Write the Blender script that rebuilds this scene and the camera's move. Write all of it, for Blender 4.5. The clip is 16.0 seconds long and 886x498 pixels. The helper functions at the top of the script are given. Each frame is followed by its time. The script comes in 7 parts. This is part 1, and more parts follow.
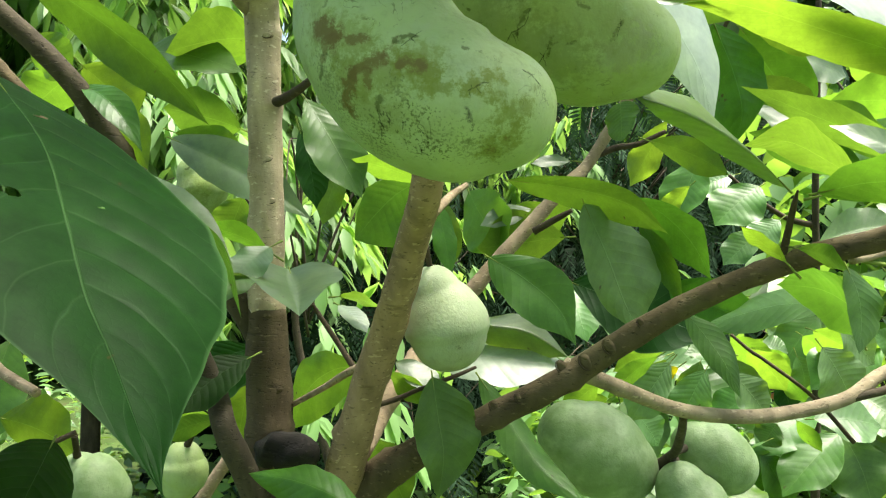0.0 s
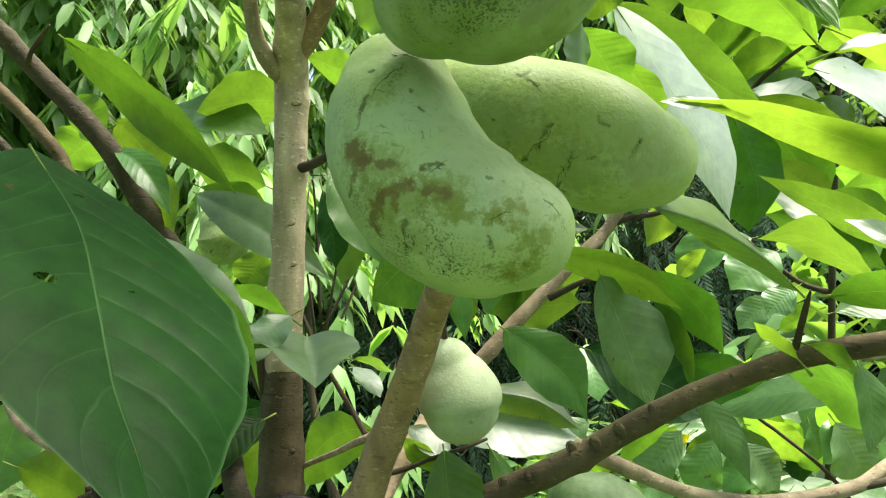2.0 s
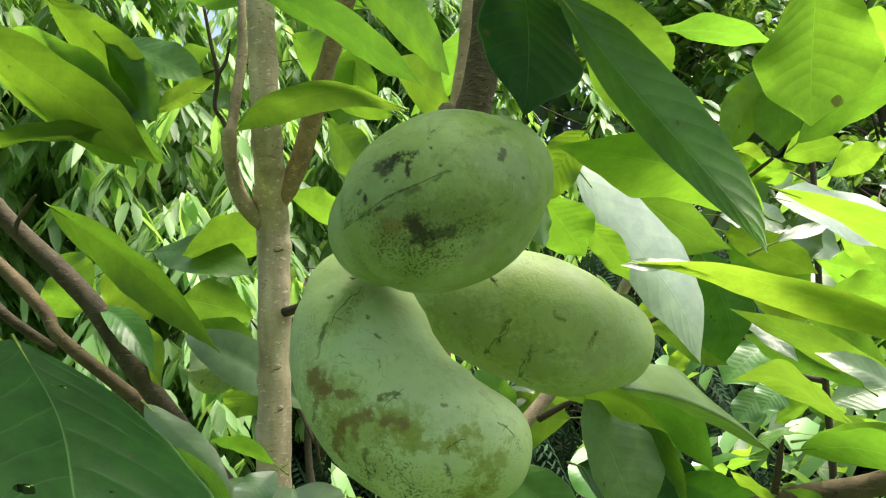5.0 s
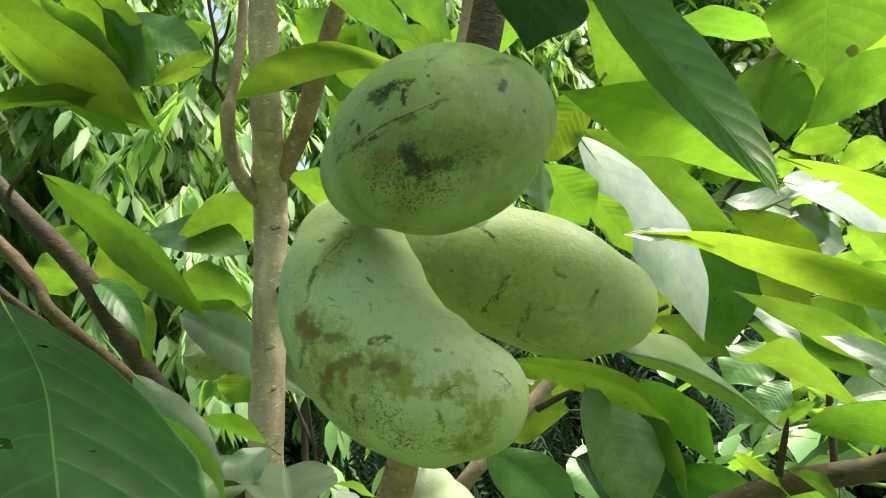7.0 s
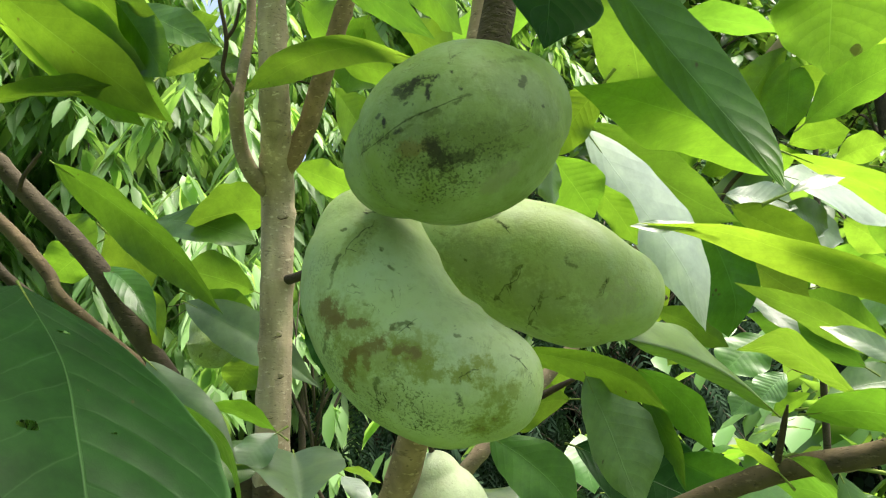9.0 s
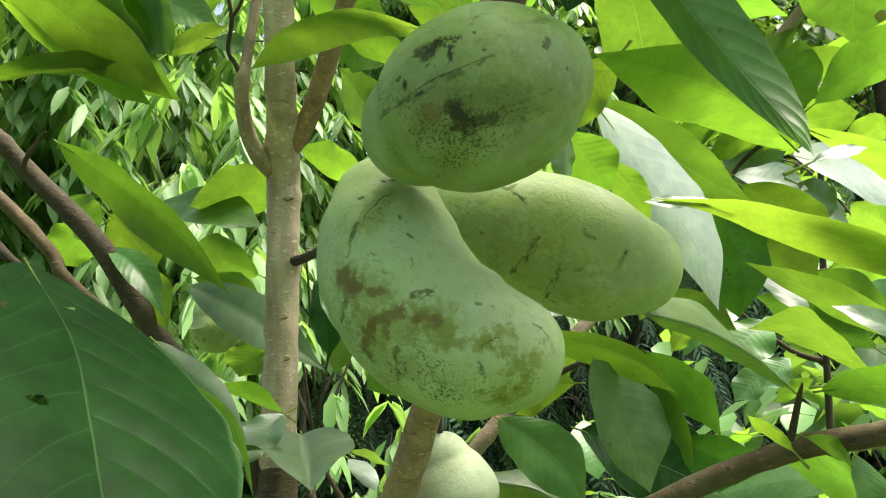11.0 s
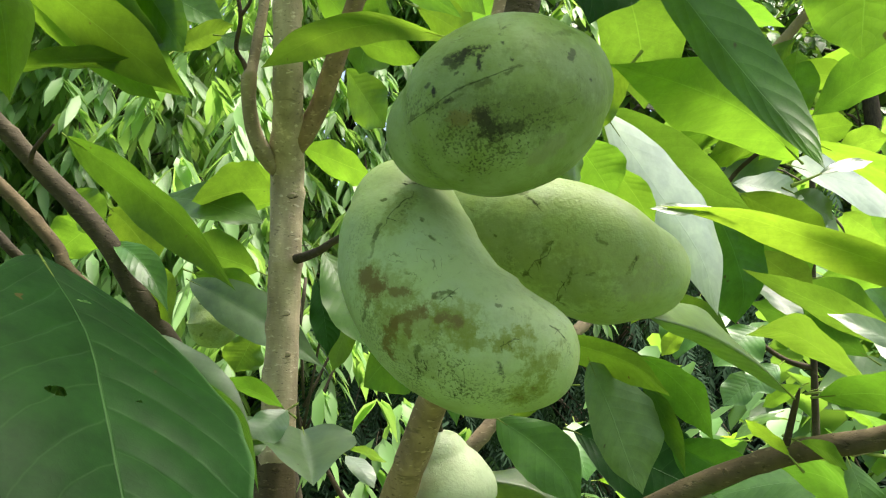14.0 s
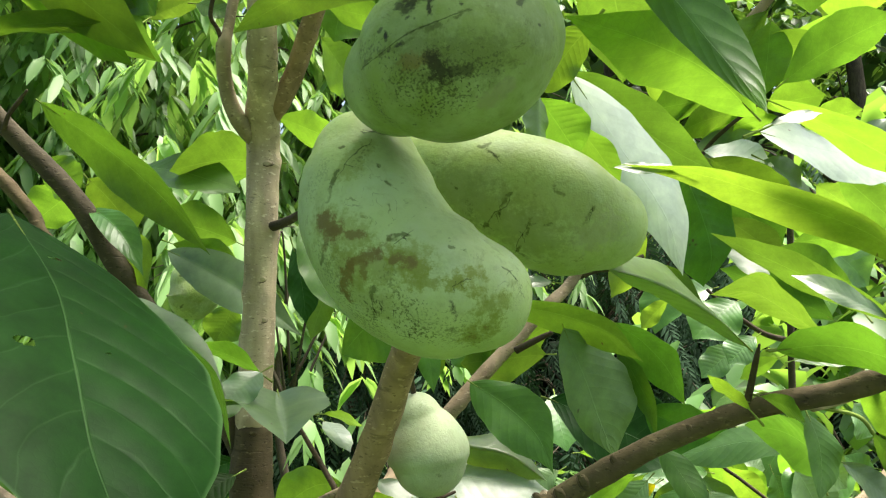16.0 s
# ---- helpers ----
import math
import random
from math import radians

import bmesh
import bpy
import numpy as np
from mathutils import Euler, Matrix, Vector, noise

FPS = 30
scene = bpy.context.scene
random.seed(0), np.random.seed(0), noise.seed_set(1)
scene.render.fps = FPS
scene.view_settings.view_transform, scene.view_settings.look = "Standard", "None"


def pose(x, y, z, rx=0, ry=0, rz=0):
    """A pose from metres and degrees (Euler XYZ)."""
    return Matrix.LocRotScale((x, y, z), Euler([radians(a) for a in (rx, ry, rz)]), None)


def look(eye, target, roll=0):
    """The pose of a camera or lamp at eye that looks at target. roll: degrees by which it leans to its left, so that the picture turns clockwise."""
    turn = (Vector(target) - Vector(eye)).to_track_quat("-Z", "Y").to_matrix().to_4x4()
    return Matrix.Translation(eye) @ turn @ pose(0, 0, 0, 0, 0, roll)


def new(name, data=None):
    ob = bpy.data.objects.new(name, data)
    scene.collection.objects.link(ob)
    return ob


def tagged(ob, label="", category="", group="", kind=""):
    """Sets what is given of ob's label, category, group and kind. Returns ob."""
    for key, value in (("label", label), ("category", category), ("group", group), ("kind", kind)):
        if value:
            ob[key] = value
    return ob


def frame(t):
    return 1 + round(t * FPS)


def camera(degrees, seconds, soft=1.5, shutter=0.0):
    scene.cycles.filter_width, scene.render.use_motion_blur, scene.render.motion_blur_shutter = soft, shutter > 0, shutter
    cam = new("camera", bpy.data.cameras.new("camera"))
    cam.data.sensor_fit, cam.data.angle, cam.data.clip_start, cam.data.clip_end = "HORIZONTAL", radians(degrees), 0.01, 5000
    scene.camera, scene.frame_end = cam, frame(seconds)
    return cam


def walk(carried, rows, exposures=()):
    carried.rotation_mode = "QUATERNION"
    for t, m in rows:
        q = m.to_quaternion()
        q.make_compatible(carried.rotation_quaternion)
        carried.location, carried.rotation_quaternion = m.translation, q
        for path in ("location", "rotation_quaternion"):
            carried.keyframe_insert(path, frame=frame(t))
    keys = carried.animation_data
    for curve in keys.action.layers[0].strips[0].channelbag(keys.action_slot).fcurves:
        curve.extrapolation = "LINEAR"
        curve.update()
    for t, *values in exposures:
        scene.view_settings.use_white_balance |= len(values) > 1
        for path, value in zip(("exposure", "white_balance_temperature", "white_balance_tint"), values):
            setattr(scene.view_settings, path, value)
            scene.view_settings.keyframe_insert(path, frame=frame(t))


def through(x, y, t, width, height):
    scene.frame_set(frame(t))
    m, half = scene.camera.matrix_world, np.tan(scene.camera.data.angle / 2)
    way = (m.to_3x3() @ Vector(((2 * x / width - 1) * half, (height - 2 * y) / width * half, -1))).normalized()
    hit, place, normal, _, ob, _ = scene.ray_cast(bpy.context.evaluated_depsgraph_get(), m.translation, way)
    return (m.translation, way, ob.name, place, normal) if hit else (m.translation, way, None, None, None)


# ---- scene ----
EXPOSURES = [(0.0, 1.86, 6900, 6.5), (2.5, 1.80, 6900, 6.5), (3.5, 1.74, 6900, 6.5), (4.5, 1.73, 6900, 9.5), (7.0, 1.73, 6900, 10.5), (14.0, 1.73, 6900, 10.5), (16.0, 1.74, 6900, 9.5)]
cam = camera(56.8, 16.0, 1.2, 0.0)
PATH = [
    (0.0, (0.0069, 0.1001, 1.5110), (-0.0458, 2.0992, 1.4824), -1.82),
    (0.5, (0.0062, 0.0936, 1.5337), (-0.0622, 2.0923, 1.5098), -2.26),
    (1.0, (0.0031, 0.0757, 1.5442), (-0.0739, 2.0743, 1.5496), -1.94),
    (1.5, (-0.0045, 0.0913, 1.5233), (-0.0792, 2.0896, 1.5557), 0.23),
    (2.0, (0.0060, 0.0890, 1.5405), (-0.0829, 2.0863, 1.5959), 0.39),
    (2.5, (0.0206, 0.0888, 1.5373), (-0.0713, 2.0854, 1.6087), -0.11),
    (3.0, (0.0868, 0.1133, 1.5282), (0.0244, 2.1112, 1.5973), -1.17),
    (3.5, (0.0599, 0.1070, 1.5336), (0.0439, 2.1058, 1.6004), -1.61),
    (4.0, (0.0253, 0.1023, 1.5596), (0.0063, 2.1007, 1.6369), -2.36),
    (4.5, (0.0173, 0.0863, 1.5791), (-0.0468, 2.0800, 1.7240), -2.57),
    (4.7, (0.0195, 0.0726, 1.5950), (-0.0579, 2.0593, 1.8119), -2.62),
    (6.8, (0.0322, 0.0814, 1.5733), (-0.0598, 2.0621, 1.8353), -1.43),
    (7.0, (0.0245, 0.0885, 1.5714), (-0.0640, 2.0701, 1.8268), -1.30),
    (7.5, (0.0142, 0.0806, 1.5641), (-0.0695, 2.0639, 1.8078), -1.31),
    (8.0, (0.0158, 0.0844, 1.5678), (-0.0618, 2.0687, 1.8055), -1.38),
    (8.2, (0.0155, 0.0804, 1.5727), (-0.0607, 2.0657, 1.8023), -1.28),
    (10.3, (0.0233, 0.0760, 1.5627), (-0.0536, 2.0596, 1.8069), -0.86),
    (10.5, (0.0250, 0.0860, 1.5637), (-0.0455, 2.0710, 1.7984), -1.05),
    (11.0, (0.0075, 0.0829, 1.5616), (-0.0639, 2.0703, 1.7747), -1.03),
    (11.5, (0.0150, 0.0833, 1.5704), (-0.0492, 2.0713, 1.7794), -0.50),
    (12.0, (0.0045, 0.0722, 1.5729), (-0.0562, 2.0605, 1.7806), -0.18),
    (12.5, (-0.0075, 0.0735, 1.5583), (-0.0598, 2.0623, 1.7627), -0.01),
    (13.0, (-0.0104, 0.0645, 1.5675), (-0.0608, 2.0531, 1.7753), 0.24),
    (13.5, (-0.0057, 0.0727, 1.5645), (-0.0488, 2.0610, 1.7757), 0.20),
    (14.0, (-0.0048, 0.0743, 1.5618), (-0.0452, 2.0626, 1.7738), 0.12),
    (14.5, (-0.0041, 0.0562, 1.5577), (-0.0417, 2.0437, 1.7782), 0.34),
    (15.0, (-0.0041, 0.0511, 1.5672), (-0.0377, 2.0390, 1.7844), 0.29),
    (15.5, (0.0002, 0.0697, 1.5395), (-0.0268, 2.0596, 1.7381), 0.05),
    (16.0, (0.0084, 0.0681, 1.5458), (-0.0068, 2.0604, 1.7199), -0.08),
]
walk(cam, [(t, look(eye, target, roll)) for t, eye, target, roll in PATH], EXPOSURES)

# ---- world and light: bright overcast day under tall trees ----
world = bpy.data.worlds.new("world")
scene.world = world
world.use_nodes = True
wn, wl = world.node_tree.nodes, world.node_tree.links
sky = wn.new("ShaderNodeTexSky")
sky.sky_type, sky.sun_disc = "NISHITA", False
sky.sun_elevation, sky.sun_rotation = radians(73), radians(75)
sky.dust_density, sky.air_density = 4.0, 1.0
wn["Background"].inputs["Strength"].default_value = 0.10
wl.new(sky.outputs[0], wn["Background"].inputs["Color"])
sun = new("sun", bpy.data.lights.new("sun", "SUN"))
sun.data.energy, sun.data.angle, sun.data.color = 4.7, radians(32), (1.0, 0.97, 0.9)
sun.rotation_euler = (radians(-4), radians(16), 0)

# ---- materials ----


def material(name, rough=0.6, spec=0.5):
    m = bpy.data.materials.new(name)
    m.use_nodes = True
    b = m.node_tree.nodes["Principled BSDF"]
    b.inputs["Roughness"].default_value = rough
    b.inputs["Specular IOR Level"].default_value = spec
    return m, m.node_tree.nodes, m.node_tree.links, b


def ramp(nodes, stops):
    r = nodes.new("ShaderNodeValToRGB")
    while len(r.color_ramp.elements) < len(stops):
        r.color_ramp.elements.new(0.5)
    for e, (p, c) in zip(r.color_ramp.elements, stops):
        e.position, e.color = p, (*c, 1)
    return r


def noise_tex(nodes, links, scale, detail=4.0, coord="Object", rough=0.55, stretch=None):
    tc = nodes.new("ShaderNodeTexCoord")
    n = nodes.new("ShaderNodeTexNoise")
    n.inputs["Scale"].default_value, n.inputs["Detail"].default_value = scale, detail
    n.inputs["Roughness"].default_value = rough
    if stretch:
        mp = nodes.new("ShaderNodeMapping")
        mp.inputs["Scale"].default_value = stretch
        links.new(tc.outputs[coord], mp.inputs[0])
        links.new(mp.outputs[0], n.inputs["Vector"])
    else:
        links.new(tc.outputs[coord], n.inputs["Vector"])
    return n


def maths(nodes, links, op, a, b=None, clamp=False):
    m = nodes.new("ShaderNodeMath")
    m.operation, m.use_clamp = op, clamp
    for i, v in enumerate((a, b)):
        if v is None:
            continue
        if isinstance(v, (int, float)):
            m.inputs[i].default_value = v
        else:
            links.new(v, m.inputs[i])
    return m.outputs[0]


def mixc(nodes, links, fac, a, b, mode="MIX"):
    m = nodes.new("ShaderNodeMix")
    m.data_type, m.blend_type = "RGBA", mode
    for i, v in ((0, fac), (6, a), (7, b)):
        if isinstance(v, (int, float)):
            m.inputs[i].default_value = v
        elif isinstance(v, tuple):
            m.inputs[i].default_value = (*v, 1)
        else:
            links.new(v, m.inputs[i])
    return m.outputs[2]


def bump(nodes, links, bsdf, height, strength=0.4, dist=0.002):
    b = nodes.new("ShaderNodeBump")
    b.inputs["Strength"].default_value, b.inputs["Distance"].default_value = strength, dist
    links.new(height, b.inputs["Height"])
    links.new(b.outputs[0], bsdf.inputs["Normal"])
    return b


def leaf_material(name, top, under, vein, rough=0.36, through=0.5, laterals=11.0, depth=0.5, spec=0.5, sidevein=0.42, coat=0.0, rib=46.0):
    """Thin leaf: glossy cuticle, light passing through, midrib and side veins along the blade's own coordinates."""
    m, n, l, b = material(name, rough, spec)
    b.inputs["Coat Weight"].default_value = coat
    b.inputs["Coat Roughness"].default_value = 0.3
    uv = n.new("ShaderNodeUVMap")
    sep = n.new("ShaderNodeSeparateXYZ")
    l.new(uv.outputs[0], sep.inputs[0])
    across = maths(n, l, "ABSOLUTE", sep.outputs[1])
    # side veins sweep forward towards the tip
    uneven = noise_tex(n, l, 30.0, 2.0)
    run = maths(n, l, "SUBTRACT", maths(n, l, "MULTIPLY", sep.outputs[0], laterals), maths(n, l, "MULTIPLY", maths(n, l, "POWER", across, 1.25), 2.0))
    run = maths(n, l, "ADD", run, maths(n, l, "ADD", maths(n, l, "MULTIPLY", uneven.outputs["Fac"], 0.5), maths(n, l, "MULTIPLY", maths(n, l, "GREATER_THAN", sep.outputs[1], 0.0), 0.37)))
    wave = maths(n, l, "ABSOLUTE", maths(n, l, "SUBTRACT", maths(n, l, "FRACT", run), 0.5))
    side = maths(n, l, "SUBTRACT", 1.0, maths(n, l, "MULTIPLY", wave, 26.0), clamp=True)
    mid = maths(n, l, "SUBTRACT", 1.0, maths(n, l, "MULTIPLY", across, rib), clamp=True)
    veins = maths(n, l, "MAXIMUM", mid, maths(n, l, "MULTIPLY", side, sidevein))
    big = noise_tex(n, l, 14.0, 4.0)
    fine = noise_tex(n, l, 160.0, 3.0)
    cells = n.new("ShaderNodeTexVoronoi")
    cells.feature = "DISTANCE_TO_EDGE"
    cells.inputs["Scale"].default_value = 260.0
    l.new(n.new("ShaderNodeTexCoord").outputs["Object"], cells.inputs["Vector"])
    net = maths(n, l, "SUBTRACT", 1.0, maths(n, l, "MULTIPLY", cells.outputs["Distance"], 9.0), clamp=True)
    info = n.new("ShaderNodeObjectInfo")
    shade = n.new("ShaderNodeHueSaturation")
    l.new(maths(n, l, "ADD", maths(n, l, "MULTIPLY", info.outputs["Random"], 0.024), 0.488), shade.inputs["Hue"])
    l.new(maths(n, l, "ADD", maths(n, l, "MULTIPLY", info.outputs["Random"], 0.35), 0.82), shade.inputs["Value"])
    tone = mixc(n, l, big.outputs["Fac"], tuple(c * 0.7 for c in top), tuple(c * 1.3 for c in top))
    tone = mixc(n, l, maths(n, l, "MULTIPLY", fine.outputs["Fac"], 0.35), tone, tuple(c * 0.7 for c in top))
    mottle = noise_tex(n, l, 55.0, 5.0, rough=0.65)
    rm = ramp(n, [(0.35, (0.78, 0.78, 0.78)), (0.68, (1.18, 1.16, 1.1))])
    l.new(mottle.outputs["Fac"], rm.inputs[0])
    tone = mixc(n, l, 1.0, tone, rm.outputs[0], "MULTIPLY")
    # pale margin and a few brown specks
    rim = maths(n, l, "MULTIPLY", maths(n, l, "SUBTRACT", across, 0.955), 22.0, clamp=True)
    tone = mixc(n, l, maths(n, l, "MULTIPLY", rim, 0.6), tone, vein)
    fleck = noise_tex(n, l, 75.0, 2.0)
    rk = ramp(n, [(0.735, (0, 0, 0)), (0.76, (1, 1, 1))])
    l.new(fleck.outputs["Fac"], rk.inputs[0])
    tone = mixc(n, l, maths(n, l, "MULTIPLY", rk.outputs[0], 0.7), tone, (0.09, 0.06, 0.02))
    l.new(mixc(n, l, maths(n, l, "MULTIPLY", veins, 0.55), tone, vein), shade.inputs["Color"])
    l.new(shade.outputs[0], b.inputs["Base Color"])
    puff = maths(n, l, "SUBTRACT", maths(n, l, "SMOOTH_MIN", maths(n, l, "MULTIPLY", wave, 2.0), 0.7), maths(n, l, "MULTIPLY", mid, 0.8))
    puff = maths(n, l, "ADD", puff, maths(n, l, "ADD", maths(n, l, "MULTIPLY", fine.outputs["Fac"], 0.25), maths(n, l, "MULTIPLY", net, -0.04)))
    bm_ = bump(n, l, b, puff, depth, 0.0007)
    tr = n.new("ShaderNodeBsdfTranslucent")
    shade2 = n.new("ShaderNodeHueSaturation")
    l.new(maths(n, l, "ADD", maths(n, l, "MULTIPLY", info.outputs["Random"], 0.03), 0.485), shade2.inputs["Hue"])
    lit = mixc(n, l, big.outputs["Fac"], tuple(c * 0.78 for c in under), tuple(c * 1.2 for c in under))
    lit = mixc(n, l, 0.8, lit, rm.outputs[0], "MULTIPLY")
    lit = mixc(n, l, maths(n, l, "MULTIPLY", rk.outputs[0], 0.8), lit, (0.05, 0.035, 0.01))
    lit = mixc(n, l, maths(n, l, "MULTIPLY", net, 0.22), lit, tuple(c * 0.6 for c in under))
    l.new(mixc(n, l, maths(n, l, "MULTIPLY", veins, 0.45), lit, tuple(min(1.0, c * 1.25 + 0.03) for c in under)), shade2.inputs["Color"])
    l.new(shade2.outputs[0], tr.inputs["Color"])
    l.new(bm_.outputs[0], tr.inputs["Normal"])
    mx = n.new("ShaderNodeMixShader")
    mx.inputs[0].default_value = through
    l.new(b.outputs[0], mx.inputs[1])
    l.new(tr.outputs[0], mx.inputs[2])
    l.new(mx.outputs[0], n["Material Output"].inputs["Surface"])
    return m


def stuff_leaf_material(name, top, under, rough=0.4, through=0.45, spread=0.5, spec=0.5):
    m, n, l, b = material(name, rough, spec)
    geo = n.new("ShaderNodeNewGeometry")
    r = ramp(n, [(0.0, tuple(c * (1 - spread) for c in top)), (0.55, top), (1.0, tuple(c * (1 + spread) for c in top))])
    l.new(geo.outputs["Random Per Island"], r.inputs[0])
    fine = noise_tex(n, l, 45.0, 3.0)
    l.new(mixc(n, l, maths(n, l, "MULTIPLY", fine.outputs["Fac"], 0.4), r.outputs[0], tuple(c * 0.6 for c in top)), b.inputs["Base Color"])
    tr = n.new("ShaderNodeBsdfTranslucent")
    r2 = ramp(n, [(0.0, tuple(c * (1 - spread * 0.7) for c in under)), (1.0, tuple(c * (1 + spread * 0.5) for c in under))])
    l.new(geo.outputs["Random Per Island"], r2.inputs[0])
    l.new(r2.outputs[0], tr.inputs["Color"])
    mx = n.new("ShaderNodeMixShader")
    mx.inputs[0].default_value = through
    l.new(b.outputs[0], mx.inputs[1])
    l.new(tr.outputs[0], mx.inputs[2])
    l.new(mx.outputs[0], n["Material Output"].inputs["Surface"])
    return m


def bark_material(name, dark, light, moss=0.0, relief=0.4):
    m, n, l, b = material(name, 0.85, 0.25)
    streak = noise_tex(n, l, 60.0, 6.0, stretch=(1, 1, 0.3))
    big = noise_tex(n, l, 14.0, 3.0)
    fleck = noise_tex(n, l, 260.0, 2.0, stretch=(0.6, 0.6, 1.4))
    c = mixc(n, l, big.outputs["Fac"], dark, light)
    rs = ramp(n, [(0.35, (0.52, 0.49, 0.46)), (0.7, (1.24, 1.20, 1.15))])
    l.new(streak.outputs["Fac"], rs.inputs[0])
    c = mixc(n, l, 0.8, c, rs.outputs[0], "MULTIPLY")
    rf = ramp(n, [(0.62, (0, 0, 0)), (0.70, (1, 1, 1))])
    l.new(fleck.outputs["Fac"], rf.inputs[0])
    c = mixc(n, l, maths(n, l, "MULTIPLY", rf.outputs[0], 0.4), c, tuple(min(1, x * 1.7) for x in light))
    pit = noise_tex(n, l, 330.0, 2.0, stretch=(0.7, 0.7, 1.5))
    rp = ramp(n, [(0.30, (1, 1, 1)), (0.38, (0, 0, 0))])
    l.new(pit.outputs["Fac"], rp.inputs[0])
    c = mixc(n, l, maths(n, l, "MULTIPLY", rp.outputs[0], 0.6), c, tuple(x * 0.4 for x in dark))
    if moss:
        mo = noise_tex(n, l, 22.0, 4.0)
        rm = ramp(n, [(0.52, (0, 0, 0)), (0.66, (1, 1, 1))])
        l.new(mo.outputs["Fac"], rm.inputs[0])
        c = mixc(n, l, maths(n, l, "MULTIPLY", rm.outputs[0], moss), c, (0.10, 0.11, 0.04))
    scars = noise_tex(n, l, 34.0, 3.0, stretch=(1.0, 1.0, 5.5))
    rsc = ramp(n, [(0.64, (0, 0, 0)), (0.70, (1, 1, 1))])
    l.new(scars.outputs["Fac"], rsc.inputs[0])
    c = mixc(n, l, maths(n, l, "MULTIPLY", rsc.outputs[0], 0.5), c, tuple(x * 0.45 for x in dark))
    l.new(c, b.inputs["Base Color"])
    h = maths(n, l, "ADD", streak.outputs["Fac"], maths(n, l, "MULTIPLY", fleck.outputs["Fac"], 0.6))
    h = maths(n, l, "SUBTRACT", h, maths(n, l, "MULTIPLY", rsc.outputs[0], 0.5))
    h = maths(n, l, "SUBTRACT", h, maths(n, l, "MULTIPLY", rp.outputs[0], 0.5))
    bump(n, l, b, h, relief, 0.002)
    return m


def fruit_material(name, base, scar=0.6, shift=(0, 0, 0)):
    """Waxy pale-green skin: uneven green, powdery bloom, fine meandering russet and pores."""
    m, n, l, b = material(name, 0.5, 0.32)
    b.inputs["Subsurface Weight"].default_value = 0.10
    b.inputs["Subsurface Radius"].default_value = (0.004, 0.008, 0.002)
    b.inputs["Subsurface Scale"].default_value = 1.0
    tc = n.new("ShaderNodeTexCoord")
    mp = n.new("ShaderNodeMapping")
    mp.inputs["Location"].default_value = shift
    l.new(tc.outputs["Object"], mp.inputs[0])
    p = mp.outputs[0]

    def nz(scale, detail, rough=0.6, dist=0.0, stretch=None):
        x = n.new("ShaderNodeTexNoise")
        x.inputs["Scale"].default_value, x.inputs["Detail"].default_value = scale, detail
        x.inputs["Roughness"].default_value, x.inputs["Distortion"].default_value = rough, dist
        if stretch:
            sm = n.new("ShaderNodeMapping")
            sm.inputs["Scale"].default_value = stretch
            l.new(p, sm.inputs[0])
            l.new(sm.outputs[0], x.inputs["Vector"])
        else:
            l.new(p, x.inputs["Vector"])
        return x.outputs["Fac"]

    def mask(value, lo, hi):
        r_ = ramp(n, [(lo, (0, 0, 0)), (hi, (1, 1, 1))])
        l.new(value, r_.inputs[0])
        return r_.outputs[0]

    def both(*values):
        out = values[0]
        for v_ in values[1:]:
            out = maths(n, l, "MULTIPLY", out, v_)
        return out
    big, fine = nz(24.0, 3.0), nz(520.0, 3.0)
    c = mixc(n, l, mask(big, 0.3, 0.7), tuple(x * 0.80 for x in base), tuple(min(1, x * 1.15) for x in base))
    c = mixc(n, l, both(mask(nz(46.0, 5.0), 0.42, 0.7), 0.42), c, (0.43, 0.53, 0.34))
    # green showing through the bloom in small flecks
    c = mixc(n, l, both(mask(nz(170.0, 4.0, 0.7), 0.52, 0.66), 0.30), c, tuple(x * 0.62 for x in base))
    # meandering hairline russet: thin bands about one level of a warped noise, kept to parts of the skin
    level = nz(78.0, 3.0, 0.55, 1.4)
    hair = maths(n, l, "SUBTRACT", 1.0, maths(n, l, "MULTIPLY", maths(n, l, "ABSOLUTE", maths(n, l, "SUBTRACT", level, 0.5)), 75.0), clamp=True)
    hair = both(hair, mask(nz(150.0, 2.0), 0.47, 0.58), mask(nz(26.0, 2.0), 0.47, 0.60))
    c = mixc(n, l, both(hair, 0.9 * scar), c, (0.085, 0.095, 0.022))
    # soft olive smears drawn out along the fruit
    smear = both(mask(nz(95.0, 5.0, 0.65, 0.5, (1.0, 1.0, 0.45)), 0.54, 0.70), mask(nz(22.0, 2.0), 0.48, 0.62))
    c = mixc(n, l, both(smear, 0.75 * scar), c, (0.13, 0.155, 0.035))
    # pores
    pore = mask(nz(300.0, 2.0), 0.70, 0.74)
    c = mixc(n, l, both(pore, 0.45 * scar), c, (0.06, 0.07, 0.02))
    # grains and a wavering place, shared by the stains laid on this skin
    for key, scale, detail, rough in (("coarse", 300.0, 6.0, 0.75), ("fine", 430.0, 5.0, 0.72), ("specks", 1000.0, 3.0, 0.55)):
        x = n.new("ShaderNodeTexNoise")
        x.name = key
        x.inputs["Scale"].default_value, x.inputs["Detail"].default_value, x.inputs["Roughness"].default_value = scale, detail, rough
        l.new(p, x.inputs["Vector"])
    sway = n.new("ShaderNodeTexNoise")
    sway.inputs["Scale"].default_value, sway.inputs["Detail"].default_value = 170.0, 3.0
    l.new(p, sway.inputs["Vector"])
    off = n.new("ShaderNodeVectorMath")
    off.operation = "MULTIPLY_ADD"
